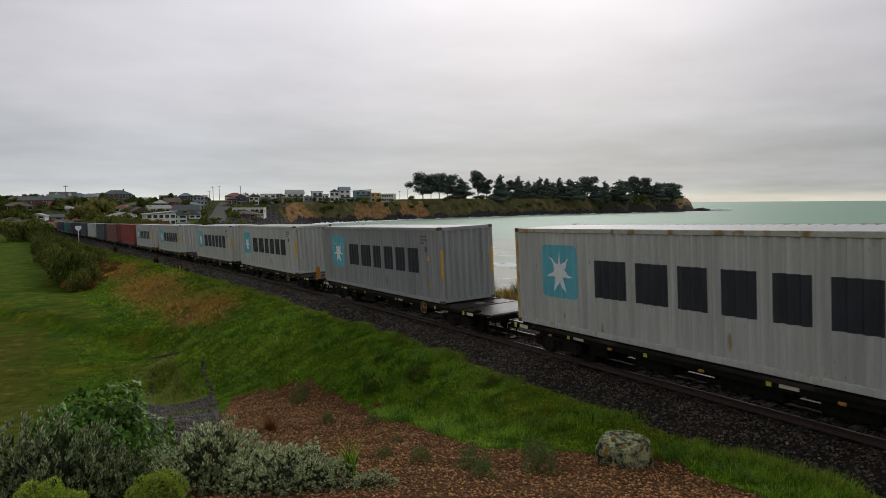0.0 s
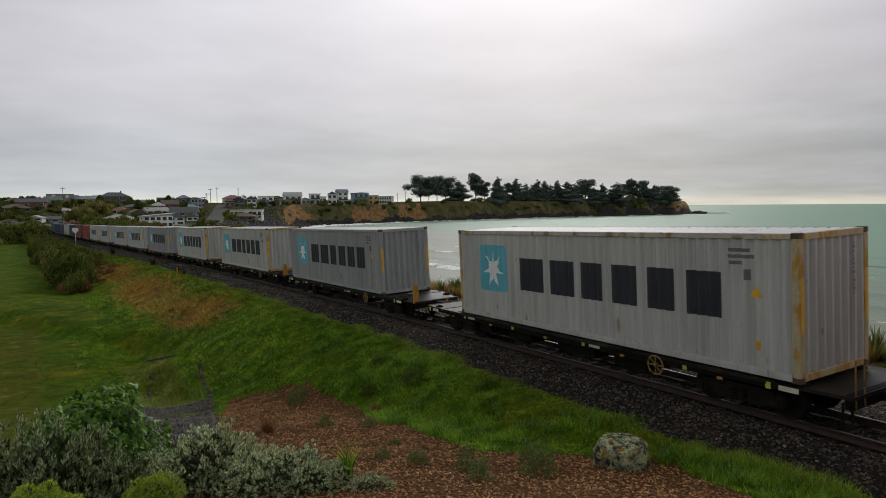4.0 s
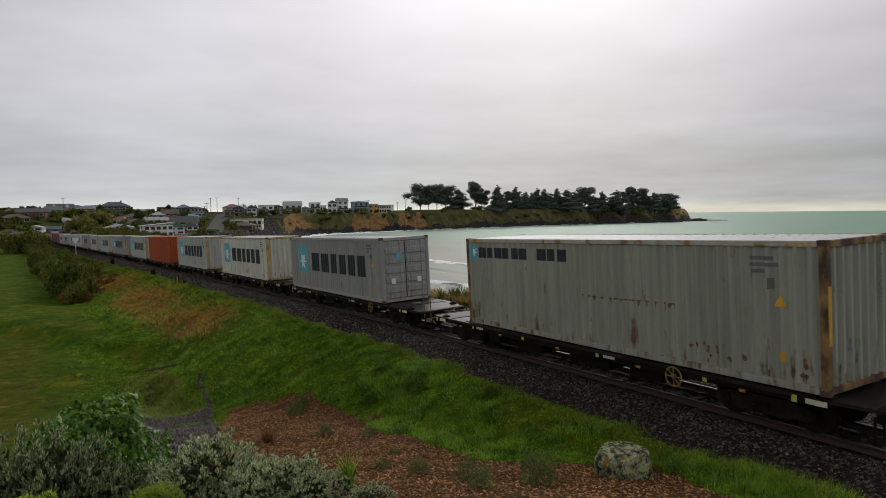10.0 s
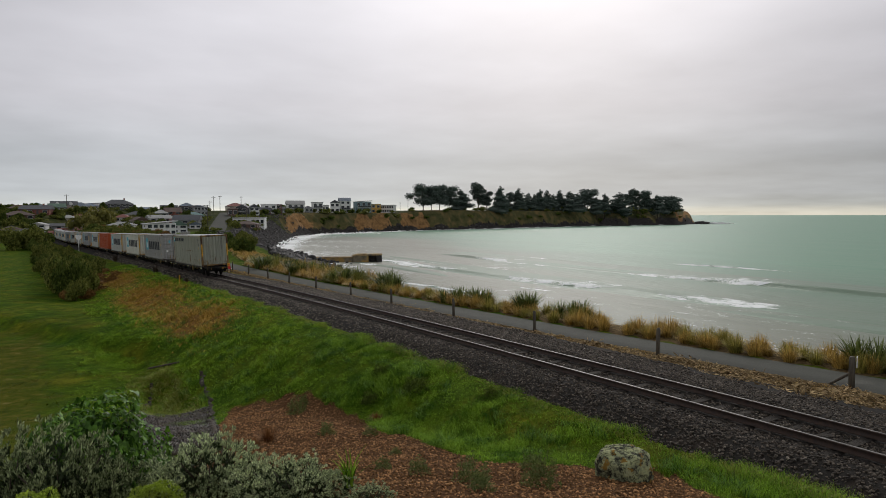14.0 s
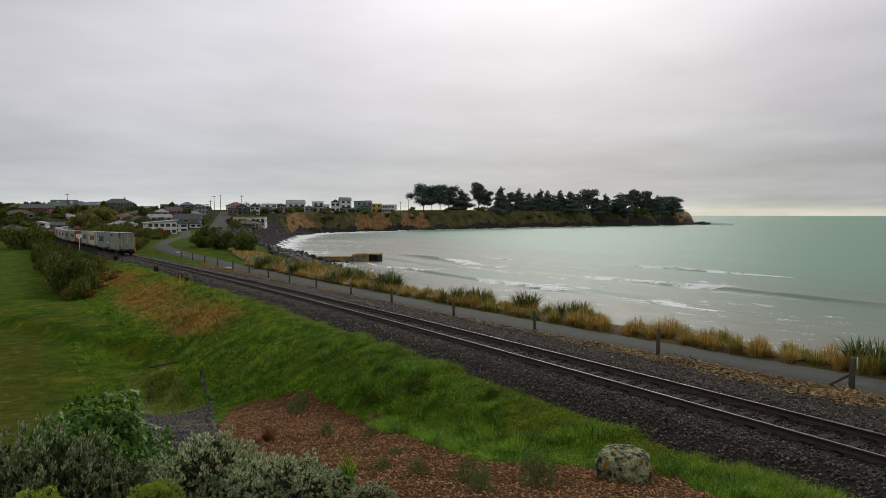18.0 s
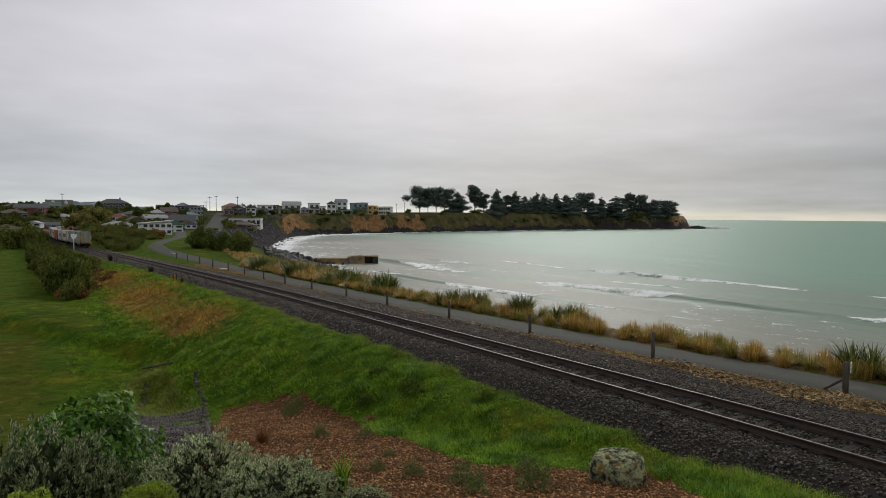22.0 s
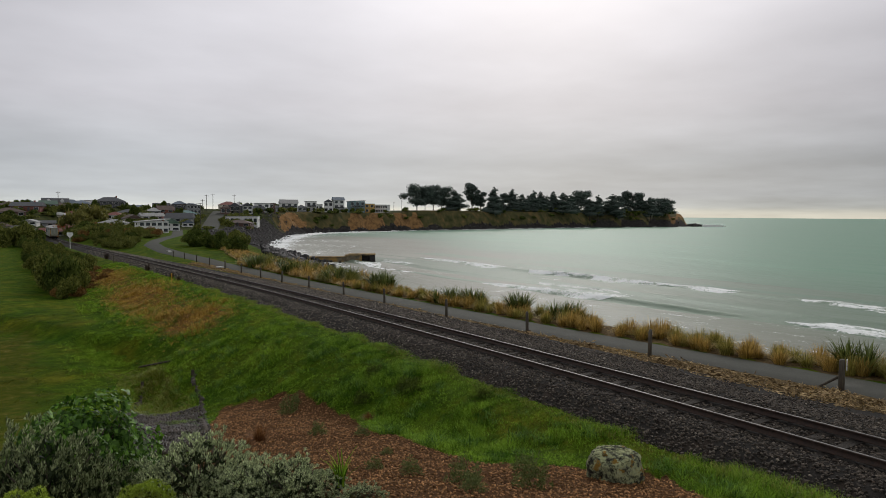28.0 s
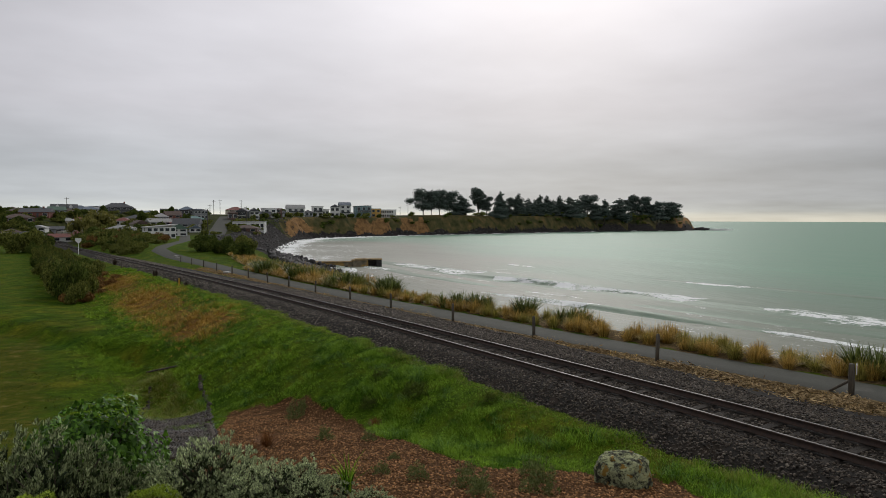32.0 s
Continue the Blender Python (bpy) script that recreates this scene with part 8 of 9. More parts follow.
def build_scrub():
    """Bushes along both sides of the line and among the houses."""
    g = np.random.default_rng(5)
    kinds = ("dark", "olive", "dark2", "olive2")
    # hedge on the field side
    s = 78.0
    while s < 268:
        for u in (10.2, 11.9):
            p = beside(s + g.normal(0, 1), -(u + g.normal(0, .6) - 1.2 * float(smooth((s - 110) / 40))))
            h = g.uniform(1.7, 3.0) if s < 150 else g.uniform(2.0, 3.4)
            bush(p[0], p[1], g.uniform(2.6, 3.6), h, kinds[g.integers(4)])
        if g.random() < .8 and s < 150:
            p = beside(s + g.normal(0, 1), -(6.3 + g.normal(0, .6)))
            bush(p[0], p[1], g.uniform(1.6, 2.8), g.uniform(.5, .9), "rust", "rust-brown scrub on the bank")
        s += g.uniform(3.6, 5.4)
    # lower growth over the slope between hedge and line
    s = 86.0
    while s < 262:
        for u in (5.2, 7.0, 8.8):
            if u < np.interp(s, [86, 100, 125, 200], [8.5, 6.0, 4.4, 4.0]):
                continue
            p = beside(s + g.normal(0, 1), -(u + g.normal(0, .4)))
            rusty = g.random() < (.30 if s < 130 else .08)
            bush(p[0], p[1], g.uniform(2.4, 3.6), g.uniform(.8, 1.3) if rusty or u < 6 else g.uniform(1.2, 2.4), "rust" if rusty else kinds[g.integers(4)], "growth on the bank")
        s += g.uniform(3.4, 4.8)
    # thicket on the seaward side
    s = 128.0
    while s < 300:
        for u in (6.5, 10.5, 15, 20):
            if u > path_near(min(s, 262)) - 2.5:
                continue
            p = beside(s + g.normal(0, 1.5), u + g.normal(0, 1.2))
            bush(p[0], p[1], g.uniform(3.6, 6), g.uniform(1.1, 2.3) + (.5 if s > 190 else 0), ("olive", "olive2", "dark", "olive", "olive2", "rust", "olive", "dark2")[g.integers(8)], "thicket between line and path", name="thicket_bush")
        s += g.uniform(5, 7)
    # clump on the grass point and along the rubble
    for _ in range(26):
        x, y = g.normal(20.5, 4.0), g.normal(131, 9)
        if x < 26 and coast_distance(np.array([x]), np.array([y]))[0] > 12 and -off_track(np.array([x]), np.array([y]))[0][0] > path_far(y) + 3.5:
            bush(x, y, g.uniform(3.6, 5.5), g.uniform(2.2, 4.0), ("dark", "dark2", "olive")[g.integers(3)], "bushes on the grass point")
    for _ in range(60):
        x, y = g.uniform(20, 90), g.uniform(262, 350)
        d = coast_distance(np.array([x]), np.array([y]))[0]
        if 20 < d < 30:
            bush(x, y, g.uniform(3, 5), g.uniform(1.2, 2.4), kinds[g.integers(4)], "bushes above the sea wall")
    # scrub clinging to the cliff
    for _ in range(130):
        x, y = g.uniform(96, 250), g.uniform(345, 400)
        if 6.5 < coast_distance(np.array([x]), np.array([y]))[0] < 15:
            bush(x, y, g.uniform(1.8, 3.8), g.uniform(.8, 1.8), ("olive", "olive2", "dark", "rust")[g.integers(4)], "scrub on the cliffs")
    # undergrowth below the pines on the headland
    for _ in range(170):
        x, y = g.uniform(215, 430), g.uniform(395, 520)
        if 15 < coast_distance(np.array([x]), np.array([y]))[0] < 24:
            bush(x, y, g.uniform(4, 7), g.uniform(2.2, 4.2), ("dark", "dark2", "olive")[g.integers(3)], "undergrowth on the headland")
    # dark scrub down the headland's face
    for _ in range(260):
        x, y = g.uniform(300, 600), g.uniform(395, 520)
        if 7.5 < coast_distance(np.array([x]), np.array([y]))[0] < 15:
            bush(x, y, g.uniform(3.5, 7), g.uniform(2.0, 4.5), ("dark", "dark2", "dark", "olive")[g.integers(4)], "scrub on the headland's face")
    # gardens and street trees over the hill
    placed, rest = 0, []
    while placed < 420:
        a, r = radians(g.uniform(-8, 21)), g.uniform(285, 480)
        x, y = r * math.sin(a), r * math.cos(a)
        if abs(off_track(np.array([x]), np.array([y]))[0][0]) < 9 or coast_distance(np.array([x]), np.array([y]))[0] < 14 or abs(math.degrees(a) - 9.3) < 1.0:
            continue
        w_, h_, k_ = g.uniform(4, 7.5), g.uniform(1.6, 3.6), kinds[g.integers(4)]
        if placed < 285:
            bush(x, y, w_, h_, k_, "garden trees in the town", name="garden_bush")
        else:
            rest.append((x, y, w_, h_))
        placed += 1
    # the rest of the shrubbery, in one piece
    src = BUSHES["far_olive"][1]
    co = np.empty(len(src.vertices) * 3, np.float32)
    src.vertices.foreach_get("co", co)
    co = co.reshape(-1, 3)
    quads = np.arange(len(co)).reshape(-1, 4)
    V, F = join(*[(co * np.array([w_ / 2.2, w_ / 2.2, h_]) + np.array([x, y, ground_z(x, y) - .1]), quads) for x, y, w_, h_ in rest])
    tagged(part("town_shrubbery", fast_mesh("town_shrubbery", V, F, BUSH_OLIVE), None), "olive green shrubbery between the houses", "bushes", kind="stuff")
    # taller trees that stand above the roofs
    for _ in range(60):
        a, r = radians(g.uniform(-8, 16)), g.uniform(330, 475)
        x, y = r * math.sin(a), r * math.cos(a)
        if abs(off_track(np.array([x]), np.array([y]))[0][0]) < 9 or coast_distance(np.array([x]), np.array([y]))[0] < 20 or abs(math.degrees(a) - 9.4) < 1.2:
            continue
        bush(x, y, g.uniform(5, 9), g.uniform(3.2, 5.6), ("dark", "dark2", "dark")[g.integers(3)], "garden trees in the town", name="garden_tree", fine=True)
    # scrub on the cliffs
    for _ in range(70):
        x = g.uniform(125, 590)
        y = np.interp(x, COAST[11:, 0], COAST[11:, 1]) + g.uniform(7, 18)
        bush(x, y, g.uniform(5, 10), g.uniform(1.6, 3.6), kinds[g.integers(4)], "scrub on the cliff", name="cliff_shrub")


build_scrub()


# ---------------------------------------------------------------- the town
GLASS = surf("dark_window_glass", (.012, .016, .02), (.03, .036, .042), .6, .12, .0, 5, spec=.6)
WALLS = {
    "white": surf("white_house_paint", (.60, .60, .58), (.70, .70, .68), .6, .7, .1, 8, vary=.06),
    "cream": surf("cream_house_paint", (.48, .44, .34), (.56, .52, .41), .6, .7, .1, 8, vary=.06),
    "grey": surf("grey_house_cladding", (.20, .21, .22), (.27, .28, .29), .6, .7, .1, 8, vary=.1),
    "dark": surf("dark_house_cladding", (.05, .05, .055), (.08, .08, .085), .6, .7, .1, 8, vary=.1),
    "brick": surf("red_brick", (.17, .06, .045), (.24, .09, .065), 1.0, .8, .2, 14, vary=.1),
    "brown": surf("brown_cladding", (.10, .06, .05), (.15, .09, .07), .8, .8, .1, 8, vary=.1),
    "teal": surf("blue_grey_cladding", (.13, .20, .22), (.18, .26, .28), .8, .7, .1, 8),
    "yellow": surf("ochre_yellow_render", (.50, .28, .06), (.58, .34, .08), .8, .7, .1, 8),
}
ROOFS = {
    "slate": surf("dark_grey_roof", (.05, .053, .06), (.085, .088, .095), .5, .7, .3, 6, vary=.15, stretch=(6, 1, 1)),
    "light": surf("pale_grey_roof", (.30, .30, .29), (.38, .38, .37), .5, .7, .3, 6, vary=.15, stretch=(6, 1, 1)),
    "brown": surf("brown_tile_roof", (.075, .05, .042), (.12, .08, .065), .5, .8, .4, 6, vary=.15),
    "blue": surf("blue_grey_roof", (.10, .13, .17), (.14, .175, .22), .5, .6, .3, 6, vary=.1),
    "green": surf("green_iron_roof", (.06, .11, .08), (.09, .15, .11), .5, .6, .3, 6, vary=.1),
    "teal": surf("teal_iron_roof", (.09, .18, .18), (.13, .24, .23), .5, .6, .3, 6),
    "red": surf("red_iron_roof", (.16, .05, .04), (.22, .07, .055), .5, .7, .3, 6),
}
FRAME_WHITE = WALLS["white"]


def house(x, y, turn, w, d, h, wall, roof, form, floors=1, label="", dormers=0, balcony=False, chimney=False, cols=0):
    """A house: walls, roof of the given form, windows with frames, door; local -y faces the bay."""
    corners = [ground_z(x + a * w / 2, y + b * d / 2) for a in (-1, 1) for b in (-1, 1)]
    z = sum(corners) / 4 - .1
    ob = thing("house", label, "house", "houses of the town", Matrix.Translation((x, y, z)) @ Matrix.Rotation(turn, 4, "Z"))
    rh = {"gable": .30, "hip": .26, "skillion": .0, "flat": .0}[form] * min(w, d)
    rh = min(rh, h * .42)
    wh = h - rh if form in ("gable", "hip") else h - .3
    part("wall", Shape().box(-w / 2, w / 2, -d / 2, d / 2, -2.5, wh, .03), WALLS[wall], ob)
    o = .45
    S = Shape()
    if form == "gable":
        if w >= d:
            S.add([(-w / 2 - o, -d / 2 - o, wh - .1), (w / 2 + o, -d / 2 - o, wh - .1), (w / 2 + o, 0, wh + rh), (-w / 2 - o, 0, wh + rh), (-w / 2 - o, d / 2 + o, wh - .1), (w / 2 + o, d / 2 + o, wh - .1)],
                  [(0, 1, 2, 3), (3, 2, 5, 4), (0, 3, 4), (1, 5, 2), (0, 4, 5, 1)])
        else:
            S.add([(-w / 2 - o, -d / 2 - o, wh - .1), (-w / 2 - o, d / 2 + o, wh - .1), (0, d / 2 + o, wh + rh), (0, -d / 2 - o, wh + rh), (w / 2 + o, -d / 2 - o, wh - .1), (w / 2 + o, d / 2 + o, wh - .1)],
                  [(0, 1, 2, 3), (3, 2, 5, 4), (0, 3, 4), (1, 5, 2), (0, 4, 5, 1)])
    elif form == "hip":
        k = min(w, d) * .5
        S.add([(-w / 2 - o, -d / 2 - o, wh - .1), (w / 2 + o, -d / 2 - o, wh - .1), (w / 2 + o, d / 2 + o, wh - .1), (-w / 2 - o, d / 2 + o, wh - .1), (-max(w / 2 - k, .1), -max(d / 2 - k, 0), wh + rh), (max(w / 2 - k, .1), max(d / 2 - k, 0), wh + rh)],
              [(0, 1, 5, 4), (1, 2, 5), (2, 3, 4, 5), (3, 0, 4), (0, 3, 2, 1)])
    elif form == "skillion":
        S.add([(-w / 2 - o, -d / 2 - o, wh - .35), (w / 2 + o, -d / 2 - o, wh + .55), (w / 2 + o, d / 2 + o, wh + .55), (-w / 2 - o, d / 2 + o, wh - .35), (-w / 2 - o, -d / 2 - o, wh - .1), (w / 2 + o, -d / 2 - o, wh + .8), (w / 2 + o, d / 2 + o, wh + .8), (-w / 2 - o, d / 2 + o, wh - .1)],
              [(0, 3, 2, 1), (4, 5, 6, 7), (0, 1, 5, 4), (1, 2, 6, 5), (2, 3, 7, 6), (3, 0, 4, 7)])
    else:
        S.box(-w / 2 - .3, w / 2 + .3, -d / 2 - .3, d / 2 + .3, wh, wh + .3, .03)
    rf = part("roof", S, ROOFS[roof], ob)
    if chimney:
        part("chimney", Shape().box(-.4, .4, -.3, .3, wh, wh + rh + .9, .03), WALLS["brick"], rf, "brick chimney", Matrix.Translation((w * .22, .3, 0)))
    fh = wh / floors
    n = cols or max(2, int(w / 2.9))
    for f in range(floors):
        for i in range(n):
            ww, hh = min(1.9, w / n * .66), fh * .50
            cx, cz = -w / 2 + w * (i + .5) / n, fh * f + fh * .52
            if f == 0 and i == n // 2 and floors == 1 and n > 2:
                dr = part("door", shared("house_door", lambda: Shape().box(-.48, .48, -.05, .03, 0, 2.05, .01), WALLS["dark"]), None, ob, "dark front door", Matrix.Translation((cx, -d / 2 - .01, .05)))
                continue
            fr = part("window", shared("win_%.1f_%.1f" % (ww, hh), lambda: Shape().box(-ww / 2 - .09, ww / 2 + .09, -.06, .02, -hh / 2 - .09, hh / 2 + .09, .01), FRAME_WHITE), None, ob, m=Matrix.Translation((cx, -d / 2 - .01, cz)))
            part("pane", shared("pane_%.1f_%.1f" % (ww, hh), lambda: Shape().box(-ww / 2, ww / 2, -.085, -.062, -hh / 2, hh / 2), GLASS), None, fr)
    m = max(1, int(d / 4)) if math.hypot(x, y) < 330 else 0
    for f in range(floors):
        for i in range(m):
            cy = -d / 2 + d * (i + .5) / m
            for sx in (-1, 1):
                fr = part("window", shared("side_win_%.1f" % fh, lambda: Shape().box(-.05, .05, -.7, .7, -fh * .25, fh * .25, .01), FRAME_WHITE), None, ob, m=Matrix.Translation((sx * w / 2, cy, fh * f + fh * .55)))
                part("pane", shared("side_pane_%.1f" % fh, lambda: Shape().box(-.07, .07, -.6, .6, -fh * .2, fh * .2), GLASS), None, fr)
    for k in range(dormers):
        cx = -w / 2 + w * (k + .5) / dormers
        dm = part("dormer", Shape().prism([(-.9, 0), (.9, 0), (.9, 1.1), (0, 1.9), (-.9, 1.1)], -d / 2 - .1, 0), WALLS["white"], rf, "white dormer", Matrix.Translation((cx, 0, wh + .1)))
    if balcony:
        bl = part("balcony", Shape().box(-w * .42, w * .42, -d / 2 - 1.6, -d / 2, fh - .15, fh, .02), WALLS["white"], ob, "white balcony")
        part("balustrade", Shape().box(-w * .42, w * .42, -d / 2 - 1.6, -d / 2 - 1.54, fh, fh + .95), GLASS, ob, "glass balustrade")
    return ob


house(-43.4, 452.9, -0.06, 6.7, 7.0, 4.0, 'brown', 'brown', 'hip', 1, 'low house with a brown hip roof')
house(-17.2, 449.7, 0.06, 13.6, 10.0, 5.8, 'white', 'slate', 'gable', 1, 'house with a dark gable roof and white dormers', dormers=2)
house(-9.5, 461.9, -0.06, 11.6, 8.7, 5.3, 'cream', 'blue', 'hip', 1, 'cream house with a blue-grey hip roof')
house(0.2, 470.0, 0.06, 13.0, 9.7, 5.1, 'white', 'light', 'skillion', 2, 'white two-storey house with a balcony', balcony=True)
house(11.9, 454.8, 0.05, 16.9, 10.0, 7.1, 'dark', 'slate', 'hip', 2, 'large dark two-storey house with several roofs', chimney=True)
house(21.8, 439.5, -0.31, 7.6, 7.0, 4.2, 'white', 'light', 'hip', 1, 'white bungalow with a pale hip roof')
house(-26.5, 384.1, -0.22, 13.3, 10.0, 4.6, 'brick', 'slate', 'gable', 1, 'red brick house with a grey gable roof', chimney=True)
house(-32.2, 358.6, 0.29, 11.5, 8.6, 4.2, 'brown', 'brown', 'hip', 1, 'long brown house with a dark hip roof')
house(-1.0, 440.0, -0.14, 11.4, 8.5, 4.1, 'white', 'light', 'hip', 1, 'white bungalow with a pale roof')
house(9.0, 291.9, -0.19, 10.1, 7.6, 3.0, 'white', 'light', 'hip', 1, 'long white bungalow with a pale roof')
house(16.3, 309.6, 0.24, 6.4, 7.0, 3.9, 'cream', 'brown', 'gable', 1, 'cream house with a brown gable roof')
house(-17.4, 344.6, 0.03, 8.0, 7.0, 2.8, 'grey', 'slate', 'gable', 1, 'grey house with a dark gable roof')
house(17.8, 227.3, 0.12, 8.8, 7.0, 4.2, 'white', 'light', 'skillion', 2, 'white two-storey house with tall windows', cols=5)
house(16.0, 239.5, -0.08, 3.3, 7.0, 3.1, 'white', 'light', 'flat', 1, 'low white flat-roofed wing')
house(26.5, 256.6, -0.02, 5.8, 7.0, 4.6, 'white', 'green', 'gable', 2, 'white house with a green roof')
house(34.6, 298.0, -0.33, 10.4, 7.8, 5.4, 'grey', 'slate', 'gable', 2, 'grey house with dark gable roofs')
house(36.5, 289.7, -0.04, 4.5, 7.0, 2.9, 'white', 'blue', 'gable', 1, 'small white house with a blue-grey roof')
house(42.2, 339.4, 0.10, 9.1, 7.0, 3.6, 'teal', 'teal', 'hip', 1, 'house with a teal iron roof')
house(42.5, 369.6, -0.10, 9.9, 7.5, 4.5, 'dark', 'slate', 'skillion', 2, 'modern dark house with a sloping roof')
house(48.4, 361.8, 0.01, 6.9, 7.0, 5.1, 'grey', 'slate', 'skillion', 2, 'modern glazed house with a sloping roof', cols=4)
house(32.6, 320.3, 0.00, 6.1, 7.0, 3.1, 'brick', 'red', 'hip', 1, 'brick house with a red roof')
house(70.4, 359.0, -0.46, 5.4, 7.0, 6.2, 'dark', 'slate', 'gable', 2, 'dark two-storey house with gables', balcony=True)
house(76.2, 362.0, -0.05, 5.2, 7.0, 6.0, 'white', 'slate', 'gable', 2, 'white and dark two-storey gabled house')
house(64.6, 359.0, -0.16, 5.2, 7.0, 5.0, 'brown', 'brown', 'hip', 1, 'brown house with a brown roof')
house(66.0, 322.0, -0.33, 14.8, 10.0, 3.8, 'white', 'light', 'flat', 1, 'long low white house with flat roofs', cols=7)
house(60.5, 303.0, -0.40, 11.3, 8.4, 3.2, 'brown', 'brown', 'hip', 1, 'wide brown house with a low dark roof')
house(88.4, 378.0, -0.01, 7.6, 7.0, 5.4, 'white', 'light', 'flat', 2, 'white modern block house')
house(94.8, 381.5, -0.26, 4.2, 7.0, 5.4, 'brown', 'brown', 'flat', 2, 'brown clad modern block house', cols=1)
house(112.8, 410.2, -0.14, 11.0, 7.7, 7.6, 'white', 'light', 'gable', 2, 'white two-storey house with broad windows', balcony=True)
house(122.4, 415.0, -0.06, 5.2, 7.0, 4.5, 'grey', 'slate', 'hip', 1, 'small grey house on the cliff top')
house(130.1, 418.9, -0.17, 6.8, 7.0, 7.2, 'white', 'light', 'flat', 2, 'white two-storey cliff-top house', balcony=True)
house(135.6, 421.7, -0.06, 5.3, 7.0, 5.4, 'white', 'light', 'flat', 1, 'white low cliff-top house')
house(145.1, 426.1, -0.39, 6.2, 7.0, 9.0, 'white', 'slate', 'gable', 2, 'white gabled cliff-top house')
house(153.1, 429.6, -0.16, 7.5, 7.0, 10.7, 'white', 'blue', 'gable', 3, 'white house with a blue gabled tower', balcony=True)
house(158.8, 432.1, -0.39, 4.0, 7.0, 3.6, 'white', 'light', 'flat', 1, 'low white garage with a flat roof')
house(169.1, 436.6, -0.11, 11.3, 8.2, 8.6, 'teal', 'slate', 'skillion', 2, 'blue-grey house with large windows', balcony=True)
house(180.9, 441.8, -0.16, 7.4, 7.0, 6.7, 'yellow', 'teal', 'flat', 2, 'ochre yellow block with a teal roof', cols=2)
house(192.8, 446.9, -0.65, 12.2, 8.8, 6.0, 'white', 'blue', 'flat', 2, 'long white house with a band of windows', cols=7)
house(-22.4, 334.3, -0.15, 6.1, 7.0, 2.5, 'white', 'light', 'gable', 1, 'small white house with a pale roof')
house(28.6, 350.8, -0.25, 7.3, 7.0, 4.0, 'grey', 'light', 'hip', 1, 'grey bungalow with a pale roof')
house(25.5, 394.2, 0.21, 7.5, 7.0, 4.1, 'cream', 'brown', 'hip', 1, 'cream bungalow with a brown roof')
house(36.5, 398.3, -0.13, 8.6, 7.0, 4.5, 'white', 'slate', 'gable', 1, 'white house with a dark roof')
house(-35.7, 438.5, 0.16, 9.1, 7.0, 3.2, 'cream', 'red', 'gable', 1, 'cream house with a red roof')
house(19.3, 394.7, -0.17, 10.3, 7.7, 4.8, 'brick', 'red', 'hip', 2, 'red brick house with a red hip roof')
house(46.0, 398.6, -0.11, 8.3, 7.0, 5.0, 'brick', 'blue', 'hip', 2, 'red brick house with a blue hip roof')
house(-24.1, 305.1, 0.01, 10.1, 7.6, 3.2, 'white', 'slate', 'hip', 1, 'white house with a dark grey hip roof')
house(17.6, 346.8, -0.14, 10.5, 7.9, 3.5, 'cream', 'slate', 'hip', 1, 'cream house with a dark grey hip roof')
house(-31.5, 467.1, 0.12, 7.6, 7.0, 3.3, 'grey', 'slate', 'hip', 1, 'grey house with a dark grey hip roof')
house(-13.5, 408.0, 0.08, 6.9, 7.0, 3.3, 'grey', 'brown', 'hip', 1, 'grey house with a brown hip roof')
house(83.6, 374.2, 0.02, 8.8, 7.0, 3.7, 'brown', 'slate', 'gable', 1, 'brown house with a dark grey gable roof')
house(35.8, 464.0, 0.03, 7.2, 7.0, 4.9, 'cream', 'red', 'hip', 2, 'cream house with a red hip roof')
house(44.9, 454.8, 0.16, 8.6, 7.0, 3.6, 'grey', 'blue', 'hip', 1, 'grey house with a blue hip roof')
house(-37.2, 406.5, 0.31, 8.6, 7.0, 3.2, 'brown', 'brown', 'hip', 1, 'brown house with a brown hip roof')
house(5.9, 416.4, 0.28, 10.2, 7.6, 3.4, 'cream', 'green', 'hip', 1, 'cream house with a green hip roof')
house(88.2, 414.5, -0.11, 8.3, 7.0, 3.7, 'brown', 'blue', 'hip', 1, 'brown house with a blue hip roof')
house(-13.6, 373.0, -0.17, 9.8, 7.4, 3.3, 'cream', 'light', 'hip', 1, 'cream house with a pale grey hip roof')
house(33.9, 352.2, 0.12, 7.3, 7.0, 4.9, 'brick', 'brown', 'gable', 2, 'red brick house with a brown gable roof')
house(-36.6, 465.2, 0.36, 9.9, 7.4, 3.3, 'white', 'red', 'hip', 1, 'white house with a red hip roof')
house(99.8, 429.8, 0.01, 8.3, 7.0, 3.7, 'white', 'red', 'hip', 1, 'white house with a red hip roof')
house(112.9, 444.4, -0.21, 7.8, 7.0, 3.8, 'brown', 'green', 'gable', 1, 'brown house with a green gable roof')
house(-8.1, 383.7, 0.15, 8.1, 7.0, 3.4, 'cream', 'red', 'hip', 1, 'cream house with a red hip roof')
house(50.3, 437.4, -0.29, 9.1, 7.0, 5.0, 'white', 'light', 'hip', 2, 'white house with a pale grey hip roof')
house(13.2, 416.3, 0.17, 6.9, 7.0, 3.5, 'cream', 'slate', 'hip', 1, 'cream house with a dark grey hip roof')
house(29.1, 427.9, -0.02, 8.7, 7.0, 3.5, 'brown', 'green', 'gable', 1, 'brown house with a green gable roof')
house(-30.0, 433.7, -0.06, 8.0, 7.0, 4.5, 'white', 'green', 'hip', 2, 'white house with a green hip roof')
house(10.8, 330.8, -0.29, 7.1, 7.0, 3.5, 'white', 'red', 'hip', 1, 'white house with a red hip roof')
house(25.4, 465.7, 0.16, 9.9, 7.4, 3.5, 'white', 'blue', 'gable', 1, 'white house with a blue gable roof')
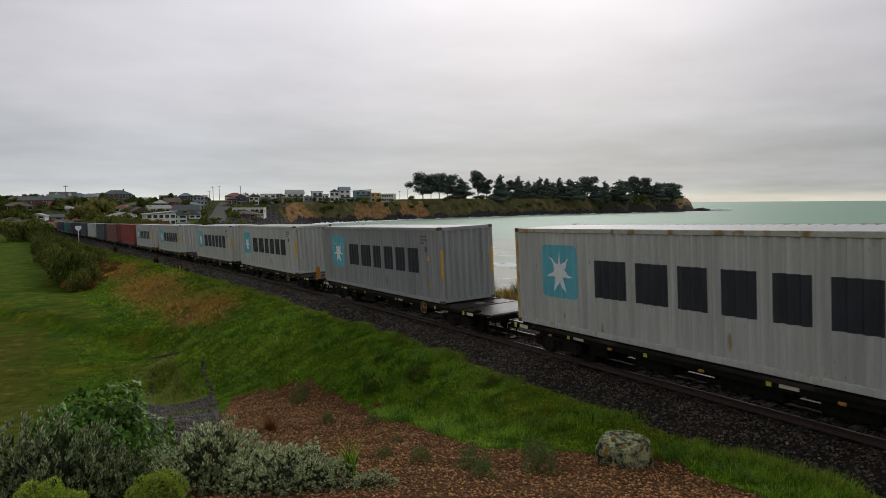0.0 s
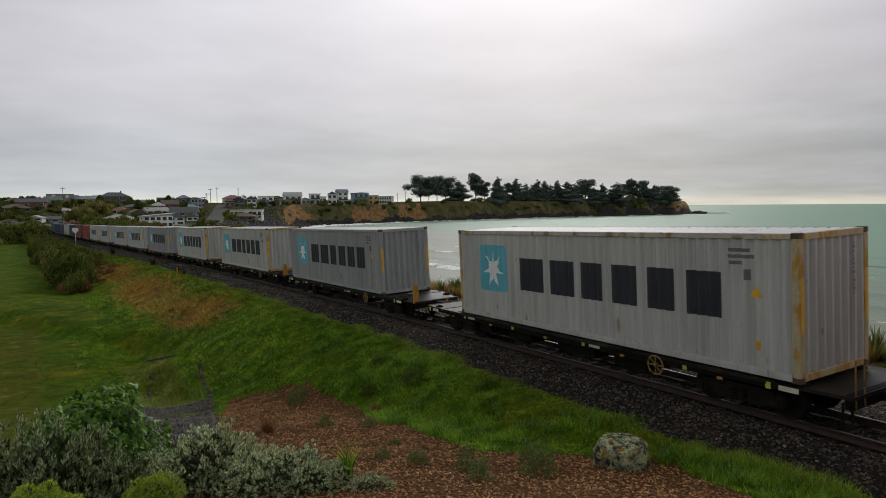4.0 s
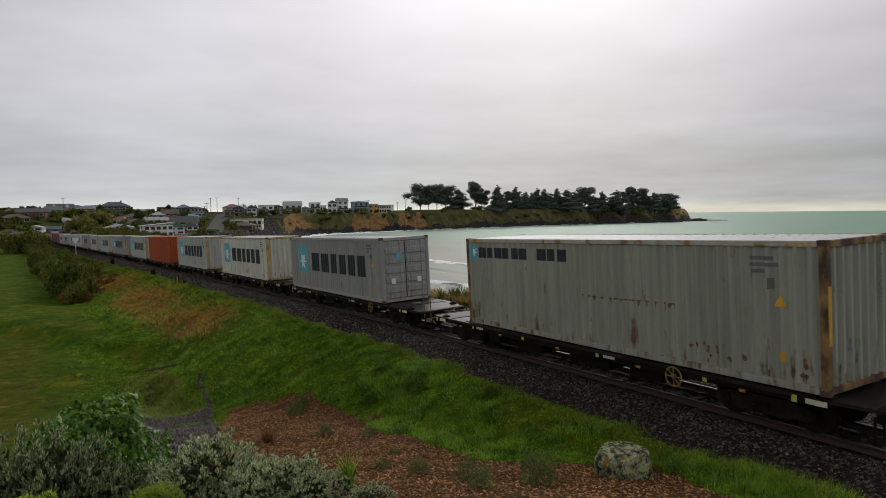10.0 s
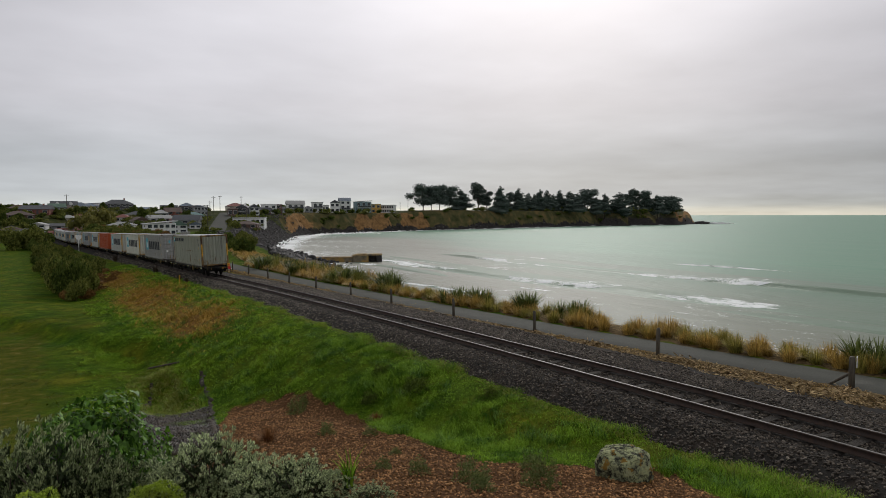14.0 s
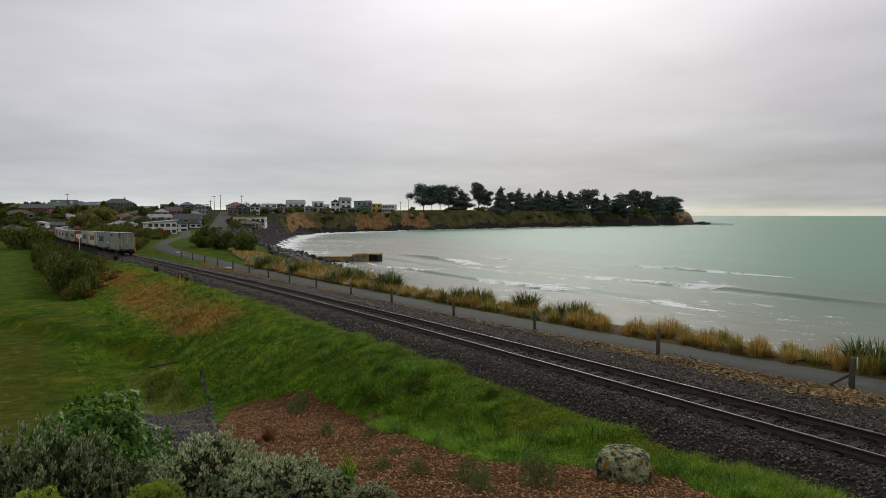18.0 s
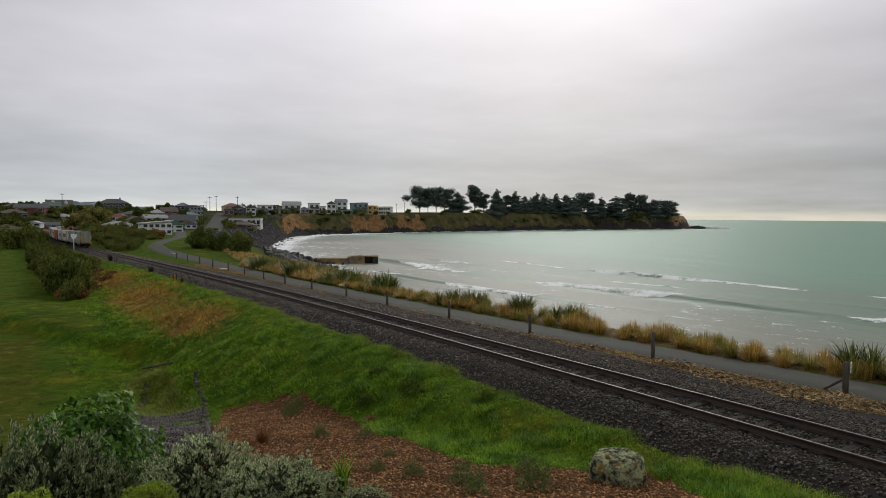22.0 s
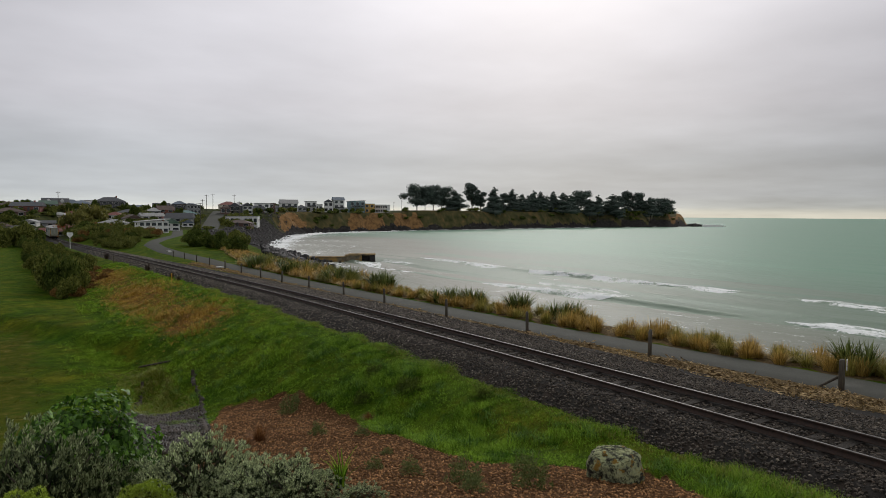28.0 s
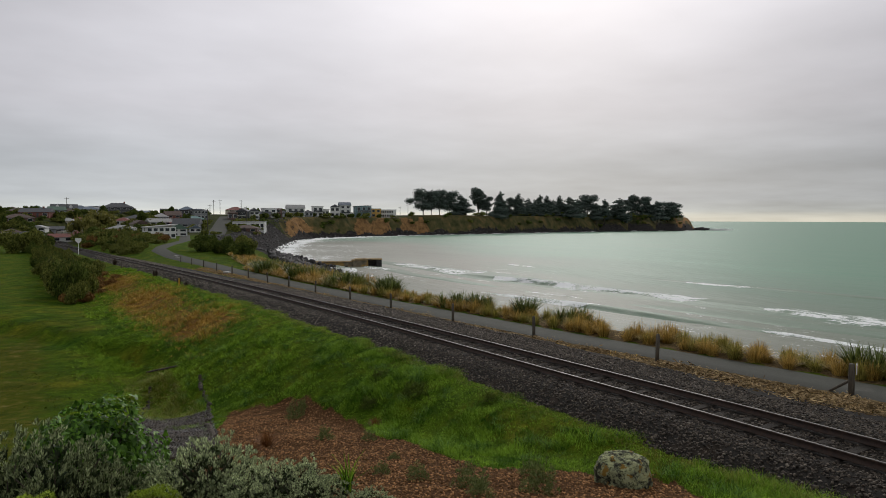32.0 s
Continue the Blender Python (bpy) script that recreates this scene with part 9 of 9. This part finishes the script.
house(73.4, 399.3, 0.11, 9.7, 7.3, 5.1, 'cream', 'red', 'hip', 2, 'cream house with a red hip roof')
house(57.0, 464.7, -0.37, 8.0, 7.0, 3.6, 'white', 'green', 'hip', 1, 'white house with a green hip roof')
house(35.8, 432.5, 0.10, 7.1, 7.0, 3.6, 'white', 'brown', 'hip', 1, 'white house with a brown hip roof')
house(-22.9, 426.2, 0.00, 9.2, 7.0, 3.3, 'cream', 'blue', 'gable', 1, 'cream house with a blue gable roof')
house(10.3, 357.3, -0.24, 10.4, 7.8, 3.5, 'brown', 'light', 'hip', 1, 'brown house with a pale grey hip roof')
house(85.9, 442.8, -0.32, 10.4, 7.8, 3.7, 'brown', 'slate', 'hip', 1, 'brown house with a dark grey hip roof')
house(-13.2, 310.3, 0.20, 8.5, 7.0, 3.3, 'white', 'red', 'gable', 1, 'white house with a red gable roof')
house(25.4, 324.6, 0.15, 9.7, 7.3, 3.5, 'white', 'light', 'gable', 1, 'white house with a pale grey gable roof')
house(95.1, 388.2, -0.51, 10.0, 7.5, 3.8, 'grey', 'slate', 'gable', 1, 'grey house with a dark grey gable roof')
house(55.5, 423.3, -0.06, 9.8, 7.3, 3.6, 'white', 'blue', 'hip', 1, 'white house with a blue hip roof')
house(2.7, 388.5, -0.28, 8.4, 7.0, 3.4, 'white', 'brown', 'gable', 1, 'white house with a brown gable roof')
house(-18.6, 399.2, 0.18, 7.6, 7.0, 4.6, 'grey', 'green', 'gable', 2, 'grey house with a green gable roof')
house(103.2, 456.9, -0.32, 8.3, 7.0, 3.7, 'cream', 'red', 'hip', 1, 'cream house with a red hip roof')
house(94.2, 448.9, 0.02, 7.8, 7.0, 3.7, 'cream', 'slate', 'gable', 1, 'cream house with a dark grey gable roof')
house(-3.3, 413.0, 0.30, 7.4, 7.0, 4.7, 'cream', 'blue', 'hip', 2, 'cream house with a blue hip roof')
house(9.8, 387.4, -0.02, 8.8, 7.0, 3.5, 'cream', 'slate', 'hip', 1, 'cream house with a dark grey hip roof')
house(-9.2, 341.4, 0.33, 8.5, 7.0, 4.6, 'brown', 'red', 'hip', 2, 'brown house with a red hip roof')
house(-24.6, 464.4, -0.06, 7.6, 7.0, 3.3, 'cream', 'blue', 'gable', 1, 'cream house with a blue gable roof')
house(70.0, 364.4, -0.44, 8.9, 7.0, 3.7, 'white', 'red', 'hip', 1, 'white house with a red hip roof')
house(-30.1, 308.8, 0.16, 7.0, 7.0, 3.2, 'cream', 'brown', 'hip', 1, 'cream house with a brown hip roof')


def build_street():
    V = []
    rows = np.linspace(0, 1, 40)
    for t in rows:
        a = radians(8.75 + 1.0 * t)
        r = 262 + 122 * t
        w = 3.6
        for k in np.linspace(-1, 1, 5):
            x, y = r * math.sin(a) + k * w * math.cos(a), r * math.cos(a) - k * w * math.sin(a)
            V.append((x, y, ground_z(r * math.sin(a), r * math.cos(a)) + .3 - .06 * abs(k)))
    F = [(i * 5 + j, i * 5 + j + 1, (i + 1) * 5 + j + 1, (i + 1) * 5 + j) for i in range(39) for j in range(4)]
    tagged(part("street", Shape().add(V, F), ASPHALT, smooth_=True), "grey asphalt street climbing the hill", "street", kind="structure")
    # poles with cross-arms and lines
    for k, (deg, r, h) in enumerate(((8.2, 300, 9), (8.4, 340, 9), (8.7, 385, 9.5), (10.9, 400, 9.5), (11.3, 330, 9), (9.2, 420, 9.5), (24.5, 478, 9), (25.2, 486, 9), (-2.0, 400, 9), (3.6, 430, 9))):
        x, y = r * math.sin(radians(deg)), r * math.cos(radians(deg))
        ob = thing("power_pole", "timber power pole with a cross-arm", "power pole", "power poles in the town", Matrix.Translation((x, y, ground_z(x, y))))
        part("pole", shared("power_pole_shaft", lambda: Shape().tube([(0, 0, -1), (0, 0, 9.3)], [.17, .12], 8), POST_WOOD), None, ob)
        part("cross_arm", shared("cross_arm", lambda: Shape().box(-1.1, 1.1, -.06, .06, 8.6, 8.75), POST_WOOD), None, ob)
        for dx in (-.9, -.3, .3, .9):
            part("insulator", shared("insulator", lambda: Shape().tube([(0, 0, 8.75), (0, 0, 8.93)], .05, 6), WHITE_PAINT), None, ob, m=Matrix.Translation((dx, 0, 0)))


build_street()


# ---------------------------------------------------------------- what moves
def wheel_rows(dy):
    """A wheelset rolling forward, keyed at every 80 degrees of its turn."""
    degrees_a_second = math.degrees(SPEED / .42)
    n = int(32 * degrees_a_second / 80) + 1
    return [(32.0 * k / n, pose(0, dy, .42, -32 * degrees_a_second * k / n, 0, 0)) for k in range(n + 1)]


def motions():
    for ob, place, shift in TRAIN:
        walk(ob, [(float(t), wagon_pose(REAR_AT + place + SPEED * t, shift)) for t in range(33)])
    # the wheels of the wagons that pass close by
    rows = {dy: wheel_rows(dy) for dy in (-.875, .875)}
    for ob, dy in WHEELS[:40]:
        walk(ob, rows[dy])
    for ob, t0 in WAVES:
        walk(ob, wave_rows(t0))


motions()
